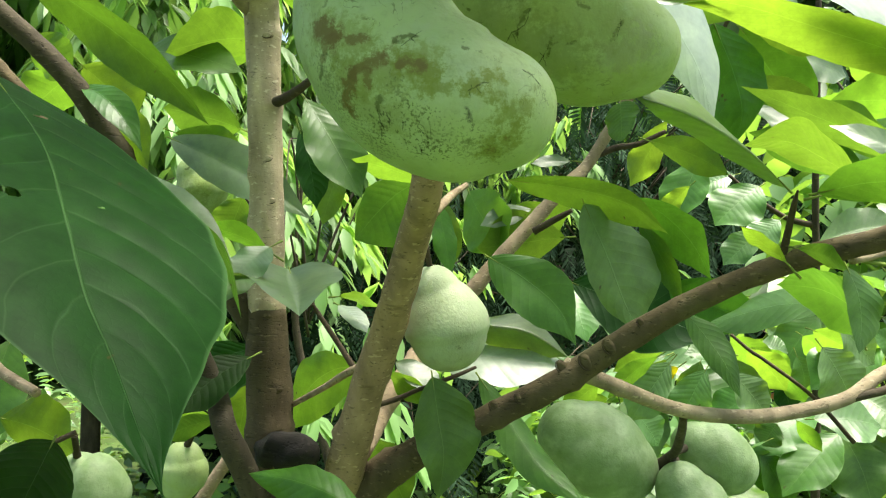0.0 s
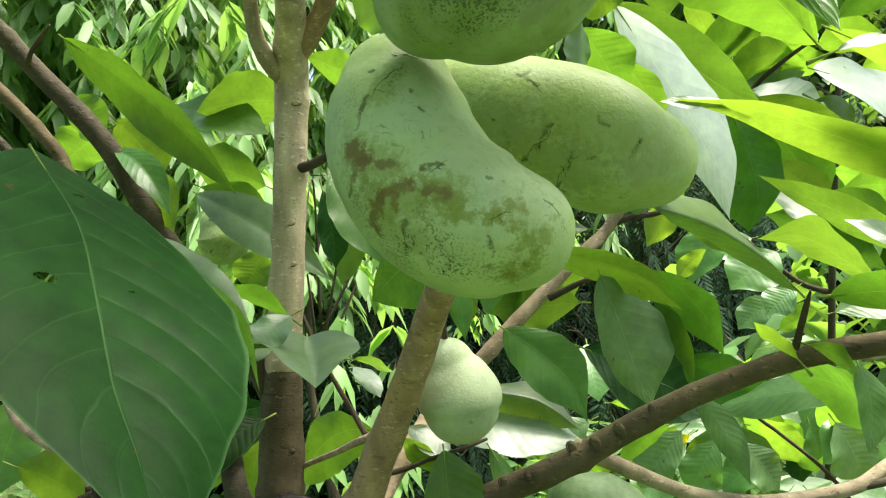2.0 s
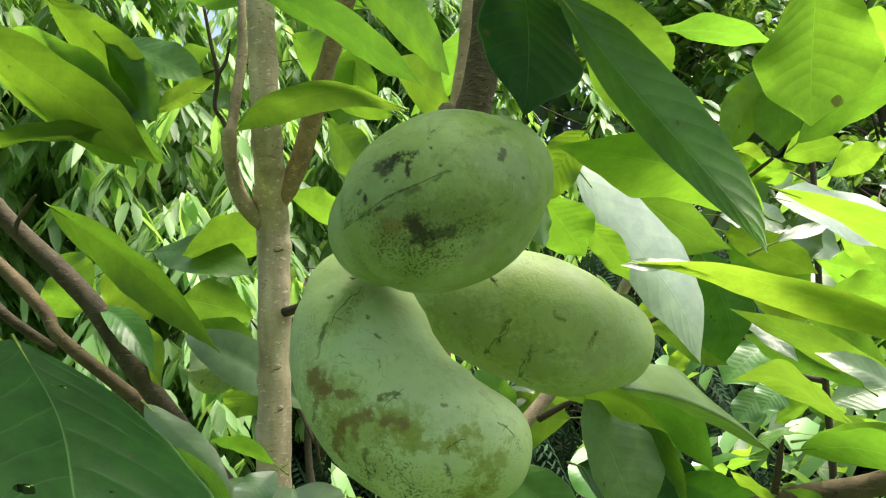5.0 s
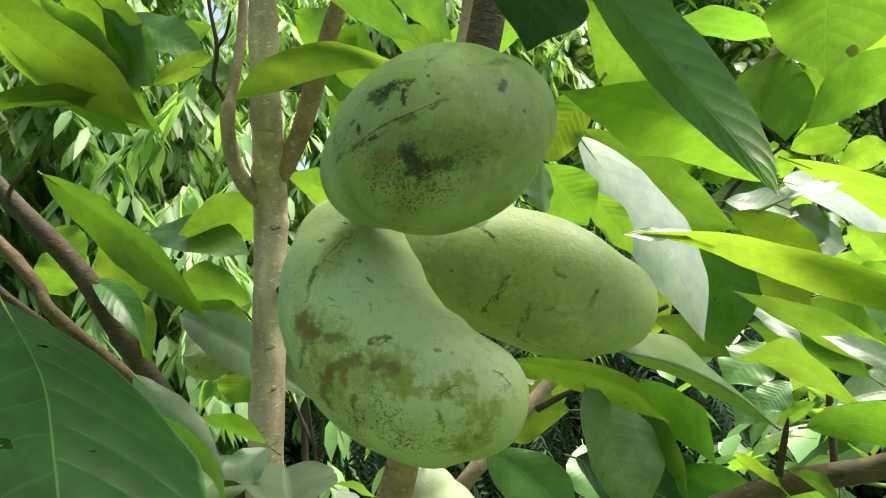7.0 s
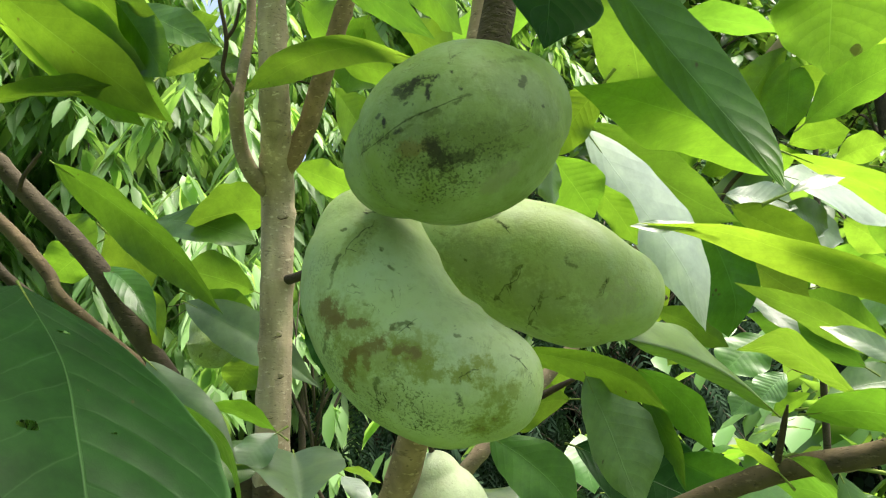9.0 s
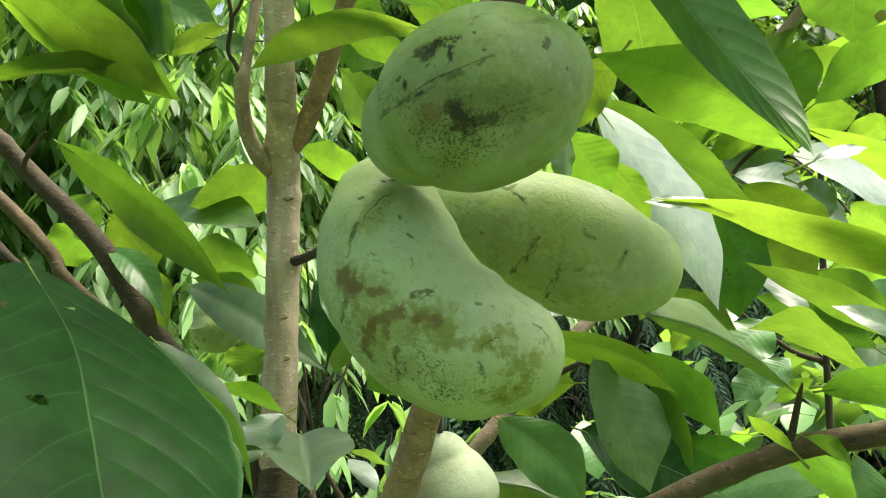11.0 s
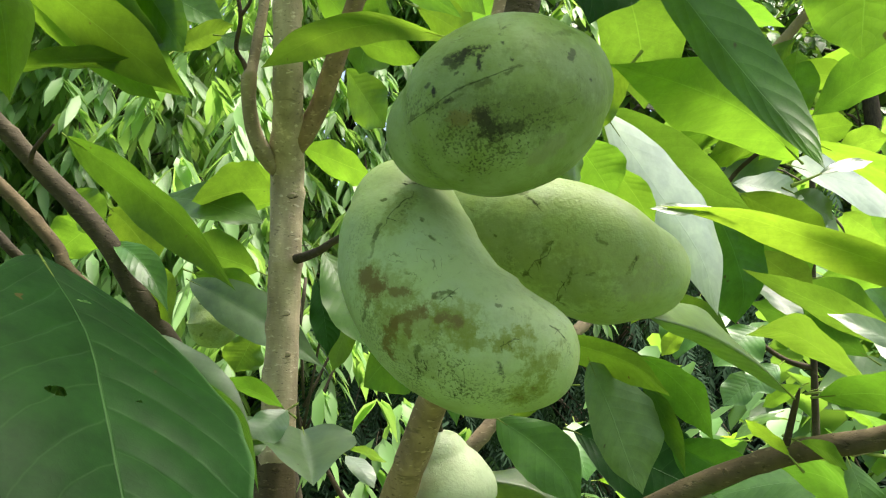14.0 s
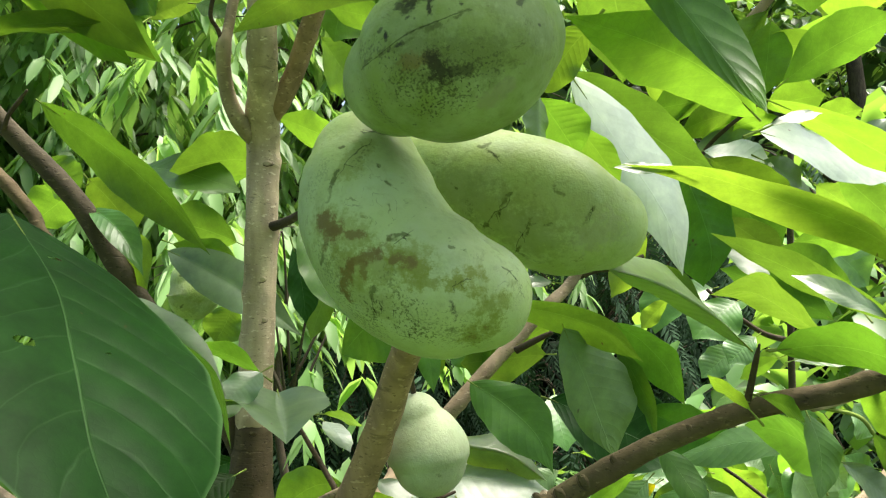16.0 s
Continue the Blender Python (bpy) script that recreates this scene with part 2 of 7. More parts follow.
    l.new(sway.outputs["Color"], off.inputs[0])
    off.inputs[1].default_value, off.inputs[2].default_value = (0.005,) * 3, (-0.0025,) * 3
    place = n.new("ShaderNodeVectorMath")
    place.name, place.operation = "place", "ADD"
    l.new(tc.outputs["Object"], place.inputs[0])
    l.new(off.outputs[0], place.inputs[1])
    l.new(c, b.inputs["Base Color"])
    rough_ = maths(n, l, "ADD", 0.42, maths(n, l, "MULTIPLY", big, 0.2))
    l.new(rough_, b.inputs["Roughness"])
    bump(n, l, b, maths(n, l, "ADD", maths(n, l, "MULTIPLY", fine, 0.5), maths(n, l, "ADD", maths(n, l, "MULTIPLY", hair, 0.3), maths(n, l, "MULTIPLY", nz(240.0, 3.0), 0.9))), 0.36, 0.001)
    return m


def stain(skin, start, end, radius, colour, amount, grain="coarse"):
    """A ragged stain on a fruit's skin along the line from start to end, in the fruit's own coordinates."""
    n, l = skin.node_tree.nodes, skin.node_tree.links
    base = n["Principled BSDF"].inputs["Base Color"]
    a, ab = Vector(start), Vector(end) - Vector(start)
    rel = n.new("ShaderNodeVectorMath")
    rel.operation = "SUBTRACT"
    l.new(n["place"].outputs[0], rel.inputs[0])
    rel.inputs[1].default_value = a
    dot = n.new("ShaderNodeVectorMath")
    dot.operation = "DOT_PRODUCT"
    l.new(rel.outputs[0], dot.inputs[0])
    dot.inputs[1].default_value = ab / max(1e-9, ab.length_squared)
    foot = n.new("ShaderNodeVectorMath")
    foot.operation = "SCALE"
    foot.inputs[0].default_value = ab
    l.new(maths(n, l, "ADD", dot.outputs["Value"], 0.0, clamp=True), foot.inputs["Scale"])
    gap = n.new("ShaderNodeVectorMath")
    gap.operation = "DISTANCE"
    l.new(rel.outputs[0], gap.inputs[0])
    l.new(foot.outputs[0], gap.inputs[1])
    near = maths(n, l, "SUBTRACT", 1.0, maths(n, l, "DIVIDE", gap.outputs["Value"], radius), clamp=True)
    speckled = grain == "specks"
    edge = ramp(n, [(0.615, (0, 0, 0)), (0.70, (1, 1, 1))] if speckled else [(0.62, (0, 0, 0)), (0.80, (1, 1, 1))])
    l.new(maths(n, l, "ADD", maths(n, l, "MULTIPLY", near, 0.18 if speckled else 0.42), maths(n, l, "MULTIPLY", n[grain].outputs["Fac"], 0.95 if speckled else 1.05)), edge.inputs[0])
    cover = maths(n, l, "MULTIPLY", maths(n, l, "MULTIPLY", edge.outputs[0], maths(n, l, "MULTIPLY", near, 4.0, clamp=True)), amount)
    l.new(mixc(n, l, cover, base.links[0].from_socket, colour), base)


def scar_material(name, colour):
    """Corky scar tissue, thin and broken at its margins, so that the skin shows between."""
    m, n, l, b = material(name, 0.8, 0.15)
    grain = noise_tex(n, l, 500.0, 3.0)
    l.new(mixc(n, l, grain.outputs["Fac"], tuple(c * 0.6 for c in colour), tuple(c * 1.3 for c in colour)), b.inputs["Base Color"])
    uv = n.new("ShaderNodeUVMap")
    sep = n.new("ShaderNodeSeparateXYZ")
    l.new(uv.outputs[0], sep.inputs[0])
    core = maths(n, l, "SUBTRACT", 1.0, maths(n, l, "ABSOLUTE", sep.outputs[1]))
    torn = noise_tex(n, l, 900.0, 3.0)
    r = ramp(n, [(0.38, (0, 0, 0)), (0.86, (1, 1, 1))])
    l.new(maths(n, l, "ADD", maths(n, l, "MULTIPLY", core, 0.5), maths(n, l, "MULTIPLY", torn.outputs["Fac"], 0.6)), r.inputs[0])
    l.new(maths(n, l, "MULTIPLY", r.outputs[0], 0.72), b.inputs["Alpha"])
    return m


PAWPAW = leaf_material("pawpaw_leaf", (0.05, 0.125, 0.018), (0.175, 0.345, 0.026), (0.14, 0.26, 0.05), depth=0.22, sidevein=0.3)
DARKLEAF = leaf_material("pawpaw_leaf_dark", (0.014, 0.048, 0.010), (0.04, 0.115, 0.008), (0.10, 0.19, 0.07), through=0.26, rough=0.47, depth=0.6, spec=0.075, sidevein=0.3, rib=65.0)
MIDLEAF = leaf_material("pawpaw_leaf_mid", (0.055, 0.115, 0.018), (0.125, 0.26, 0.015), (0.10, 0.2, 0.04), depth=0.22, sidevein=0.3, spec=0.35)
SHADELEAF = leaf_material("pawpaw_leaf_shade", (0.04, 0.12, 0.018), (0.14, 0.33, 0.02), (0.09, 0.2, 0.04), depth=0.25, sidevein=0.35, spec=0.35)
SHINY = leaf_material("pawpaw_leaf_shiny", (0.05, 0.135, 0.024), (0.17, 0.35, 0.025), (0.12, 0.23, 0.06), through=0.3, rough=0.4, depth=0.26, spec=0.38, sidevein=0.35)
# paler base colour carries part of the sky's sheen
PALELEAF = leaf_material("pawpaw_leaf_pale", (0.095, 0.165, 0.085), (0.22, 0.41, 0.05), (0.08, 0.145, 0.06), through=0.22, rough=0.38, depth=0.12, spec=0.6, sidevein=0.2, coat=0.2)
SAPLEAF = leaf_material("sapling_leaf", (0.105, 0.205, 0.078), (0.23, 0.44, 0.055), (0.15, 0.27, 0.10), through=0.34, rough=0.4, depth=0.45, spec=0.6, sidevein=0.6)
# leaf reflecting the sky: the reflection is put into a whitish base colour
SKYSHEEN = leaf_material("pawpaw_leaf_sky_sheen", (0.36, 0.44, 0.35), (0.28, 0.48, 0.06), (0.22, 0.30, 0.19), through=0.18, rough=0.36, depth=0.3, spec=0.9, sidevein=0.3, coat=0.5)
YOUNG = leaf_material("pawpaw_leaf_young", (0.095, 0.19, 0.018), (0.22, 0.41, 0.028), (0.22, 0.35, 0.05), through=0.6, depth=0.2, sidevein=0.35)
# glossy leaf, its base lightened to add to the sheen
SHEENLEAF = leaf_material("pawpaw_leaf_sheen", (0.16, 0.24, 0.11), (0.30, 0.50, 0.04), (0.2, 0.3, 0.12), through=0.45, rough=0.33, depth=0.2, spec=1.0, sidevein=0.3, coat=0.5)
YELLOW = leaf_material("pawpaw_leaf_yellowed", (0.45, 0.40, 0.02), (0.7, 0.6, 0.01), (0.5, 0.45, 0.1), through=0.5, depth=0.3)
BARK = bark_material("pawpaw_bark", (0.37, 0.295, 0.205), (0.62, 0.515, 0.385), 0.1, 0.45)
BARK_STEM = bark_material("pawpaw_bark_stem", (0.24, 0.16, 0.095), (0.43, 0.305, 0.20), 0.03, 0.5)
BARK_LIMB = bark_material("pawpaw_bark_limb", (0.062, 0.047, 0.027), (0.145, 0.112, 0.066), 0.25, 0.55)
# darker copy of the trunk bark with moss; the foliage's shade is in its colour
BARK_SHADED = bark_material("pawpaw_bark_shaded", (0.065, 0.05, 0.03), (0.14, 0.11, 0.066), 0.35)
BARK_GREY = bark_material("pawpaw_bark_grey", (0.24, 0.195, 0.13), (0.40, 0.335, 0.235))
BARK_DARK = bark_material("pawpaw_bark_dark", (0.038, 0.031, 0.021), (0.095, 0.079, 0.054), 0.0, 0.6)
TWIG = bark_material("twig_bark", (0.04, 0.03, 0.022), (0.10, 0.078, 0.05))
PINK = bark_material("shoot_bark", (0.27, 0.20, 0.13), (0.42, 0.335, 0.24))
YOUNGSTALK = bark_material("green_stalk", (0.15, 0.23, 0.04), (0.25, 0.33, 0.08))
KNOT = bark_material("knot_wood", (0.008, 0.007, 0.006), (0.03, 0.026, 0.024))

# ---- builders ----


def part(name, mesh, mat, parent=None, label=""):
    ob = new(name, mesh)
    if mat and not mesh.materials:
        mesh.materials.append(mat)
    if parent is not None:
        ob.parent = parent
        ob.matrix_parent_inverse = parent.matrix_basis.inverted()
    if label:
        ob["label"] = label
    return ob


def thing(name, at, label, category, group="", kind=""):
    e = new(name)
    e.empty_display_size = 0.05
    e.matrix_basis = Matrix.Translation(at)
    return tagged(e, label, category, group, kind)


def mesh_from(name, verts, faces, uvs=None, smooth=True):
    me = bpy.data.meshes.new(name)
    me.from_pydata([tuple(v) for v in verts], [], faces)
    if uvs is not None:
        layer = me.uv_layers.new(name="UVMap")
        loops = np.empty(len(me.loops), dtype=np.int32)
        me.loops.foreach_get("vertex_index", loops)
        layer.data.foreach_set("uv", np.asarray(uvs, dtype=np.float32)[loops].ravel())
    if smooth:
        me.polygons.foreach_set("use_smooth", [True] * len(me.polygons))
    me.update()
    return me


def spline(points, per=7):
    """Catmull-Rom through rows of any width."""
    p = np.array(points, dtype=float)
    p = np.vstack([2 * p[0] - p[1], p, 2 * p[-1] - p[-2]])
    out = []
    for i in range(1, len(p) - 2):
        for k in range(per):
            t = k / per
            a, b, c, d = p[i - 1:i + 3]
            out.append(0.5 * (2 * b + (c - a) * t + (2 * a - 5 * b + 4 * c - d) * t * t + (3 * b - a - 3 * c + d) * t ** 3))
    out.append(p[-2])
    return np.array(out)


def tube(name, points, seg=12, rough=0.05, nodes_every=0.0, seed=0, per=7):
    """A limb through rows (x, y, z, radius): uneven skin, swollen nodes with leaf-scar rims, closed ends."""
    rng = np.random.default_rng(seed)
    c = spline(points, per)
    step = np.r_[0, np.cumsum(np.linalg.norm(np.diff(c[:, :3], axis=0), axis=1))]
    if nodes_every:
        n = int(step[-1] / 0.006) + 2
        s = np.linspace(0, step[-1], n)
        c = np.stack([np.interp(s, step, c[:, k]) for k in range(4)], axis=1)
        step = s
    tang = np.gradient(c[:, :3], axis=0)
    tang /= np.linalg.norm(tang, axis=1)[:, None]
    up = np.array([0.3, -1.0, 0.2])
    swell = np.zeros(len(c))
    spots = []
    if nodes_every:
        s = nodes_every * rng.uniform(0.3, 0.9)
        while s < step[-1]:
            swell += 0.05 * np.exp(-((step - s) / 0.0035) ** 2)
            spots.append((s, rng.uniform(0, 2 * math.pi)))
            s += nodes_every * rng.uniform(0.7, 1.35)
    verts, faces = [], []
    for i, (p, t) in enumerate(zip(c, tang)):
        a = np.cross(t, up)
        a /= np.linalg.norm(a)
        b = np.cross(a, t)
        for k in range(seg):
            th = 2 * math.pi * k / seg
            r = p[3] * (1 + swell[i] + rough * (noise.noise((p[0] * 40 + math.cos(th) * 1.3, p[1] * 40 + math.sin(th) * 1.3, p[2] * 40 + seed))))
            for s, ph in spots:
                if abs(step[i] - s) < 0.012:
                    r += 0.16 * p[3] * max(0.0, math.cos(th - ph)) ** 4 * math.exp(-((step[i] - s) / 0.005) ** 2)
            verts.append(p[:3] + r * (math.cos(th) * a + math.sin(th) * b))
    m = len(c)
    for i in range(m - 1):
        for k in range(seg):
            q = (k + 1) % seg
            faces.append((i * seg + k, i * seg + q, (i + 1) * seg + q, (i + 1) * seg + k))
    faces.append(tuple(range(seg - 1, -1, -1)))
    faces.append(tuple((m - 1) * seg + k for k in range(seg)))
    return mesh_from(name, verts, faces)


def limb(name, points, mat, parent, seg=12, every=0.0, label="", seed=0, rough=0.05):
    return part(name, tube(name, points, seg, rough, every, seed), mat, parent, label)


def leaf_shape(u, shape):
    if shape == "round":
        return np.sin(math.pi * np.clip(u, 0, 1) ** 0.9) ** 0.55
    if shape == "broad":
        f = np.sin(math.pi * u ** 0.76) ** 0.56
    elif shape == "drip":
        f = np.sin(math.pi * u ** 0.82) ** 0.8
    elif shape == "long":
        f = np.sin(math.pi * u ** 1.05) ** 0.85
    else:
        f = np.sin(math.pi * u ** 1.15) ** 0.72
    tip = np.clip((u - 0.78) / 0.22, 0, 1)
    return f * (1 - (0.68 if shape == "drip" else 0.38 if shape == "broad" else 0.5) * tip * tip * (3 - 2 * tip))


def leaf(parent, base, tip, side, half, mat, bend=0.06, fold=12.0, wave=0.11, curl=0.0, shape="oval", stalk=0.012, seed=0, label="", holes=(), res=(40, 12), bow=0.0):
    """A blade from base to tip; side points across it, half is its half width. bend: arch as a share of its length;
    fold: degrees by which both halves rise from the midrib; curl: roll of the blade about its midrib towards the tip."""
    rng = np.random.default_rng(seed + 17)
    base, tip = np.array(base, float), np.array(tip, float)
    m = tip - base
    length = np.linalg.norm(m)
    m /= length
    s = np.array(side, float)
    s -= m * (s @ m)
    s /= np.linalg.norm(s)
    nrm = np.cross(m, s)
    if nrm[2] < 0:
        nrm = -nrm
    nu, nv = res
    ph = rng.uniform(0, 6.28, 4)
    verts, uvs, faces = [], [], []
    lean = rng.uniform(-0.045, 0.045) + bow
    lop = rng.uniform(-0.09, 0.09)
    sag = rng.uniform(0.0, 0.07)
    twist = radians(rng.uniform(-16, 16))
    s_flat, n_flat = s, nrm
    for i in range(nu + 1):
        u = i / nu
        w = half * float(leaf_shape(np.array(min(max(u, 0.004), 0.999)), shape))
        mid = base + m * length * u + n_flat * (length * (bend * 4 * u * (1 - u) - sag * (u ** 3 - u ** 2) * -1.0)) + s_flat * (lean * length * math.sin(math.pi * u))
        roll = radians(curl) * u * u
        turn = twist * (u - 0.35)
        s, nrm = s_flat * math.cos(turn) + n_flat * math.sin(turn), n_flat * math.cos(turn) - s_flat * math.sin(turn)
        for j in range(nv + 1):
            v = -1 + 2 * j / nv
            fa = radians(fold) * (1 - 0.4 * u) + roll * (1 if v > 0 else -1)
            ripple = wave * half * (math.sin(u * 9 + ph[0] + (1.7 if v > 0 else 0)) * abs(v) ** 2 + 0.5 * math.sin(u * 19 + ph[1] - v * 2) * abs(v) ** 2.5)
            edge = 1 + 0.012 * math.sin(u * 31 + ph[2] + v * 2) + 0.006 * math.sin(u * 57 + ph[3])
            across = w * v * edge * (1 + (lop if v > 0 else -lop))
            verts.append(mid + s * across * math.cos(fa) + nrm * (abs(across) * math.sin(fa) + ripple * (w / max(half, 1e-6))))
            uvs.append((u, v))
    for i in range(nu):
        for j in range(nv):
            u, v = (i + 0.5) / nu, -1 + 2 * (j + 0.5) / nv
            if any(((u - hu) / hr) ** 2 + ((v - hv) / hw) ** 2 < 1 + 0.15 * math.sin(90 * u + 20 * v) for hu, hv, hr, hw in holes):
                continue
            a = i * (nv + 1) + j
            faces.append((a, a + 1, a + nv + 2, a + nv + 1))
    blade = part("leaf", mesh_from("leaf", verts, faces, uvs), mat, parent, label)
    # leaf stalk running into the midrib
    ring, rows = 5, 5
    rib = max(0.0007, 0.022 * half)
    verts, faces = [], []
    for i in range(rows):
        u = -stalk / length + (0.06 + stalk / length) * i / (rows - 1)
        uu = max(u, 0)
        mid = base + m * length * u + n_flat * (bend * length * 4 * uu * (1 - uu) - max(-u, 0) * length * 0.25) + s_flat * (lean * length * math.sin(math.pi * uu))
        rr = rib * (1.5 - 1.0 * i / (rows - 1))
        for k in range(ring):
            th = 2 * math.pi * k / ring
            verts.append(mid + rr * (math.cos(th) * s_flat + math.sin(th) * n_flat))
    for i in range(rows - 1):
        for k in range(ring):
            q = (k + 1) % ring
            faces.append((i * ring + k, i * ring + q, (i + 1) * ring + q, (i + 1) * ring + k))
    part("stalk", mesh_from("stalk", verts, faces), YOUNGSTALK, blade)
    return blade


def blade_profile(u, wide, base, tip):
    """Width along the midrib, 1 at the widest place: a rounded base and a tip drawn out to a point."""
    if u < wide:
        return (1 - (1 - u / wide) ** 2) ** base
    s = min(1.0, (u - wide) / (1 - wide))
    return (1 - s) ** tip * (1 + tip * s)


def blade(parent, rib, left, right, mat, wide=0.42, tip=1.5, base=0.72, wave=0.08, cup=0.025, puff=0.012, holes=(), res=(44, 14), seed=0, label=""):
    """A leaf along a bent midrib. left and right lead from the midrib to the margins at the widest place;
    cup: how far the halves arch between midrib and margin, as a share of their width; puff: how far the blade
    stands up between its side veins."""
    rng = np.random.default_rng(seed + 5)
    c = spline(rib, 16)
    run = np.r_[0, np.cumsum(np.linalg.norm(np.diff(c, axis=0), axis=1))]
    length = run[-1]
    run /= length
    left, right = np.array(left, float), np.array(right, float)
    nu, nv = res
    ph = rng.uniform(0, 6.28, 6)
    way = np.array([np.interp(wide + 0.02, run, c[:, k]) - np.interp(wide - 0.02, run, c[:, k]) for k in range(3)])
    way /= np.linalg.norm(way)
    up_l, up_r = np.cross(left, way), np.cross(way, right)
    ups = []
    for up, side in ((up_l, left), (up_r, right)):
        up = up / np.linalg.norm(up)
        ups.append(up if up[2] > 0 else -up)
    verts, uvs, faces = [], [], []
    for i in range(nu + 1):
        u = i / nu
        f = blade_profile(min(max(u, 0.002), 0.9995), wide, base, tip)
        mid = np.array([np.interp(u, run, c[:, k]) for k in range(3)])
        for j in range(nv + 1):
            v = -1 + 2 * j / nv
            side, up = (left, ups[0]) if v < 0 else (right, ups[1])
            w = abs(v)
            edge = 1 + 0.02 * math.sin(u * 23 + ph[0] + v) + 0.012 * math.sin(u * 47 + ph[1])
            half = np.linalg.norm(side)
            ripple = wave * (math.sin(u * 8 + ph[2 if v < 0 else 3]) + 0.55 * math.sin(u * 17 + ph[4 if v < 0 else 5])) * w * w
            arch = cup * math.sin(math.pi * min(w, 1.0)) - 0.35 * cup * w * w
            quilt = puff * abs(math.sin(math.pi * (11 * u - 2.0 * w ** 1.25 + (0.62 if v > 0 else 0.25) - 0.5))) ** 0.8 * math.sin(math.pi * min(1.0, 0.1 + 0.9 * w))
            verts.append(mid + side * (f * w * edge) + way * (0.10 * half * f * w * w) + up * (half * f * (ripple + arch + quilt)))
            uvs.append((u, v))
    for i in range(nu):
        for j in range(nv):
            u, v = (i + 0.5) / nu, -1 + 2 * (j + 0.5) / nv
            if any(((u - hu) / hr) ** 2 + ((v - hv) / hw) ** 2 < 1 + 0.3 * math.sin(3 * math.atan2((v - hv) / hw, (u - hu) / hr)) for hu, hv, hr, hw in holes):
                continue
            a = i * (nv + 1) + j
            faces.append((a, a + 1, a + nv + 2, a + nv + 1))
    ob = part("leaf", mesh_from("leaf", verts, faces, uvs), mat, parent, label)
    first = c[0] - (c[3] - c[0]) / np.linalg.norm(c[3] - c[0]) * 0.005
    rad = max(0.0006, 0.0026 * length)
    part("stalk", tube("stalk", [(*first, rad * 1.3), (*c[0], rad), (*c[5], rad * 0.5)], 6), YOUNGSTALK, ob)
    return ob


def fruit_mesh(name, rows, seed=0, seg=36, per=9):
    """A plump body along a bent axis of rows (x, y, z, radius), closed by rounded ends, with slight lumps."""
    c = spline(rows, per)
    tang = np.gradient(c[:, :3], axis=0)
    tang /= np.linalg.norm(tang, axis=1)[:, None]
    d0, d1 = c[0, 3], c[-1, 3]
    ext0, ext1 = np.linspace(-0.88, -0.04, 9) * d0, np.linspace(0.04, 0.82, 9) * d1
    axis = np.vstack([c[0, :3] + tang[0] * ext0[:, None], c[:, :3], c[-1, :3] + tang[-1] * ext1[:, None]])
    ways = np.vstack([np.tile(tang[0], (9, 1)), tang, np.tile(tang[-1], (9, 1))])
    rad = np.r_[np.full(9, d0), c[:, 3], np.full(9, d1)]
    run = np.r_[0, np.cumsum(np.linalg.norm(np.diff(axis, axis=0), axis=1))]
    # finer steps towards both ends, where the body rounds off
    q = 0.5 - 0.5 * np.cos(np.linspace(0, math.pi, 46))
    s_ = q * run[-1]
    axis = np.stack([np.interp(s_, run, axis[:, k]) for k in range(3)], axis=1)
    ways = np.stack([np.interp(s_, run, ways[:, k]) for k in range(3)], axis=1)
    rad = np.interp(s_, run, rad)
    for cap, dist in ((min(1.45 * d0, 0.5 * run[-1]), s_), (min(1.45 * d1, 0.5 * run[-1]), run[-1] - s_)):
        rad = rad * np.where(dist < cap, np.clip(1 - (1 - np.clip(dist / cap, 0, 1)) ** 2.3, 0.0004, 1) ** (1 / 2.3), 1.0)
    rings = [(p, r * 1.02, w / np.linalg.norm(w)) for p, r, w in zip(axis, rad, ways)]
    up = np.array([0.21, -0.13, 1.0])
    verts, faces = [], []
    for p, r, t in rings:
        a = np.cross(t, up)
        a /= np.linalg.norm(a)
        b = np.cross(a, t)
        for k in range(seg):
            th = 2 * math.pi * k / seg
            q = p + r * (math.cos(th) * a + math.sin(th) * b)
            lump = 1 + 0.035 * noise.noise((q[0] * 28 + seed, q[1] * 28, q[2] * 28)) + 0.010 * noise.noise((q[0] * 90, q[1] * 90 + seed, q[2] * 90))
            verts.append(p + r * lump * (math.cos(th) * a + math.sin(th) * b))
    m = len(rings)
    for i in range(m - 1):
        for k in range(seg):
            q = (k + 1) % seg
            faces.append((i * seg + k, i * seg + q, (i + 1) * seg + q, (i + 1) * seg + k))
    faces.append(tuple(range(seg - 1, -1, -1)))
    faces.append(tuple((m - 1) * seg + k for k in range(seg)))
    return mesh_from(name, verts, faces)


def fruit(rows, mat, label, group, seed=0, stem=None):
    at = Vector(np.mean([r[:3] for r in rows], axis=0))
    body = fruit_mesh("fruit", [(r[0] - at[0], r[1] - at[1], r[2] - at[2], r[3]) for r in rows], seed)
    body.materials.append(mat)
    e = new("pawpaw_fruit", body)
    e.matrix_basis = Matrix.Translation(at)
    tagged(e, label, "fruit", group)
    if stem:
        part("stalk", tube("stalk", stem, 8, 0.1, 0, seed), BARK_DARK, e, "short dark woody fruit stalk")
    return e


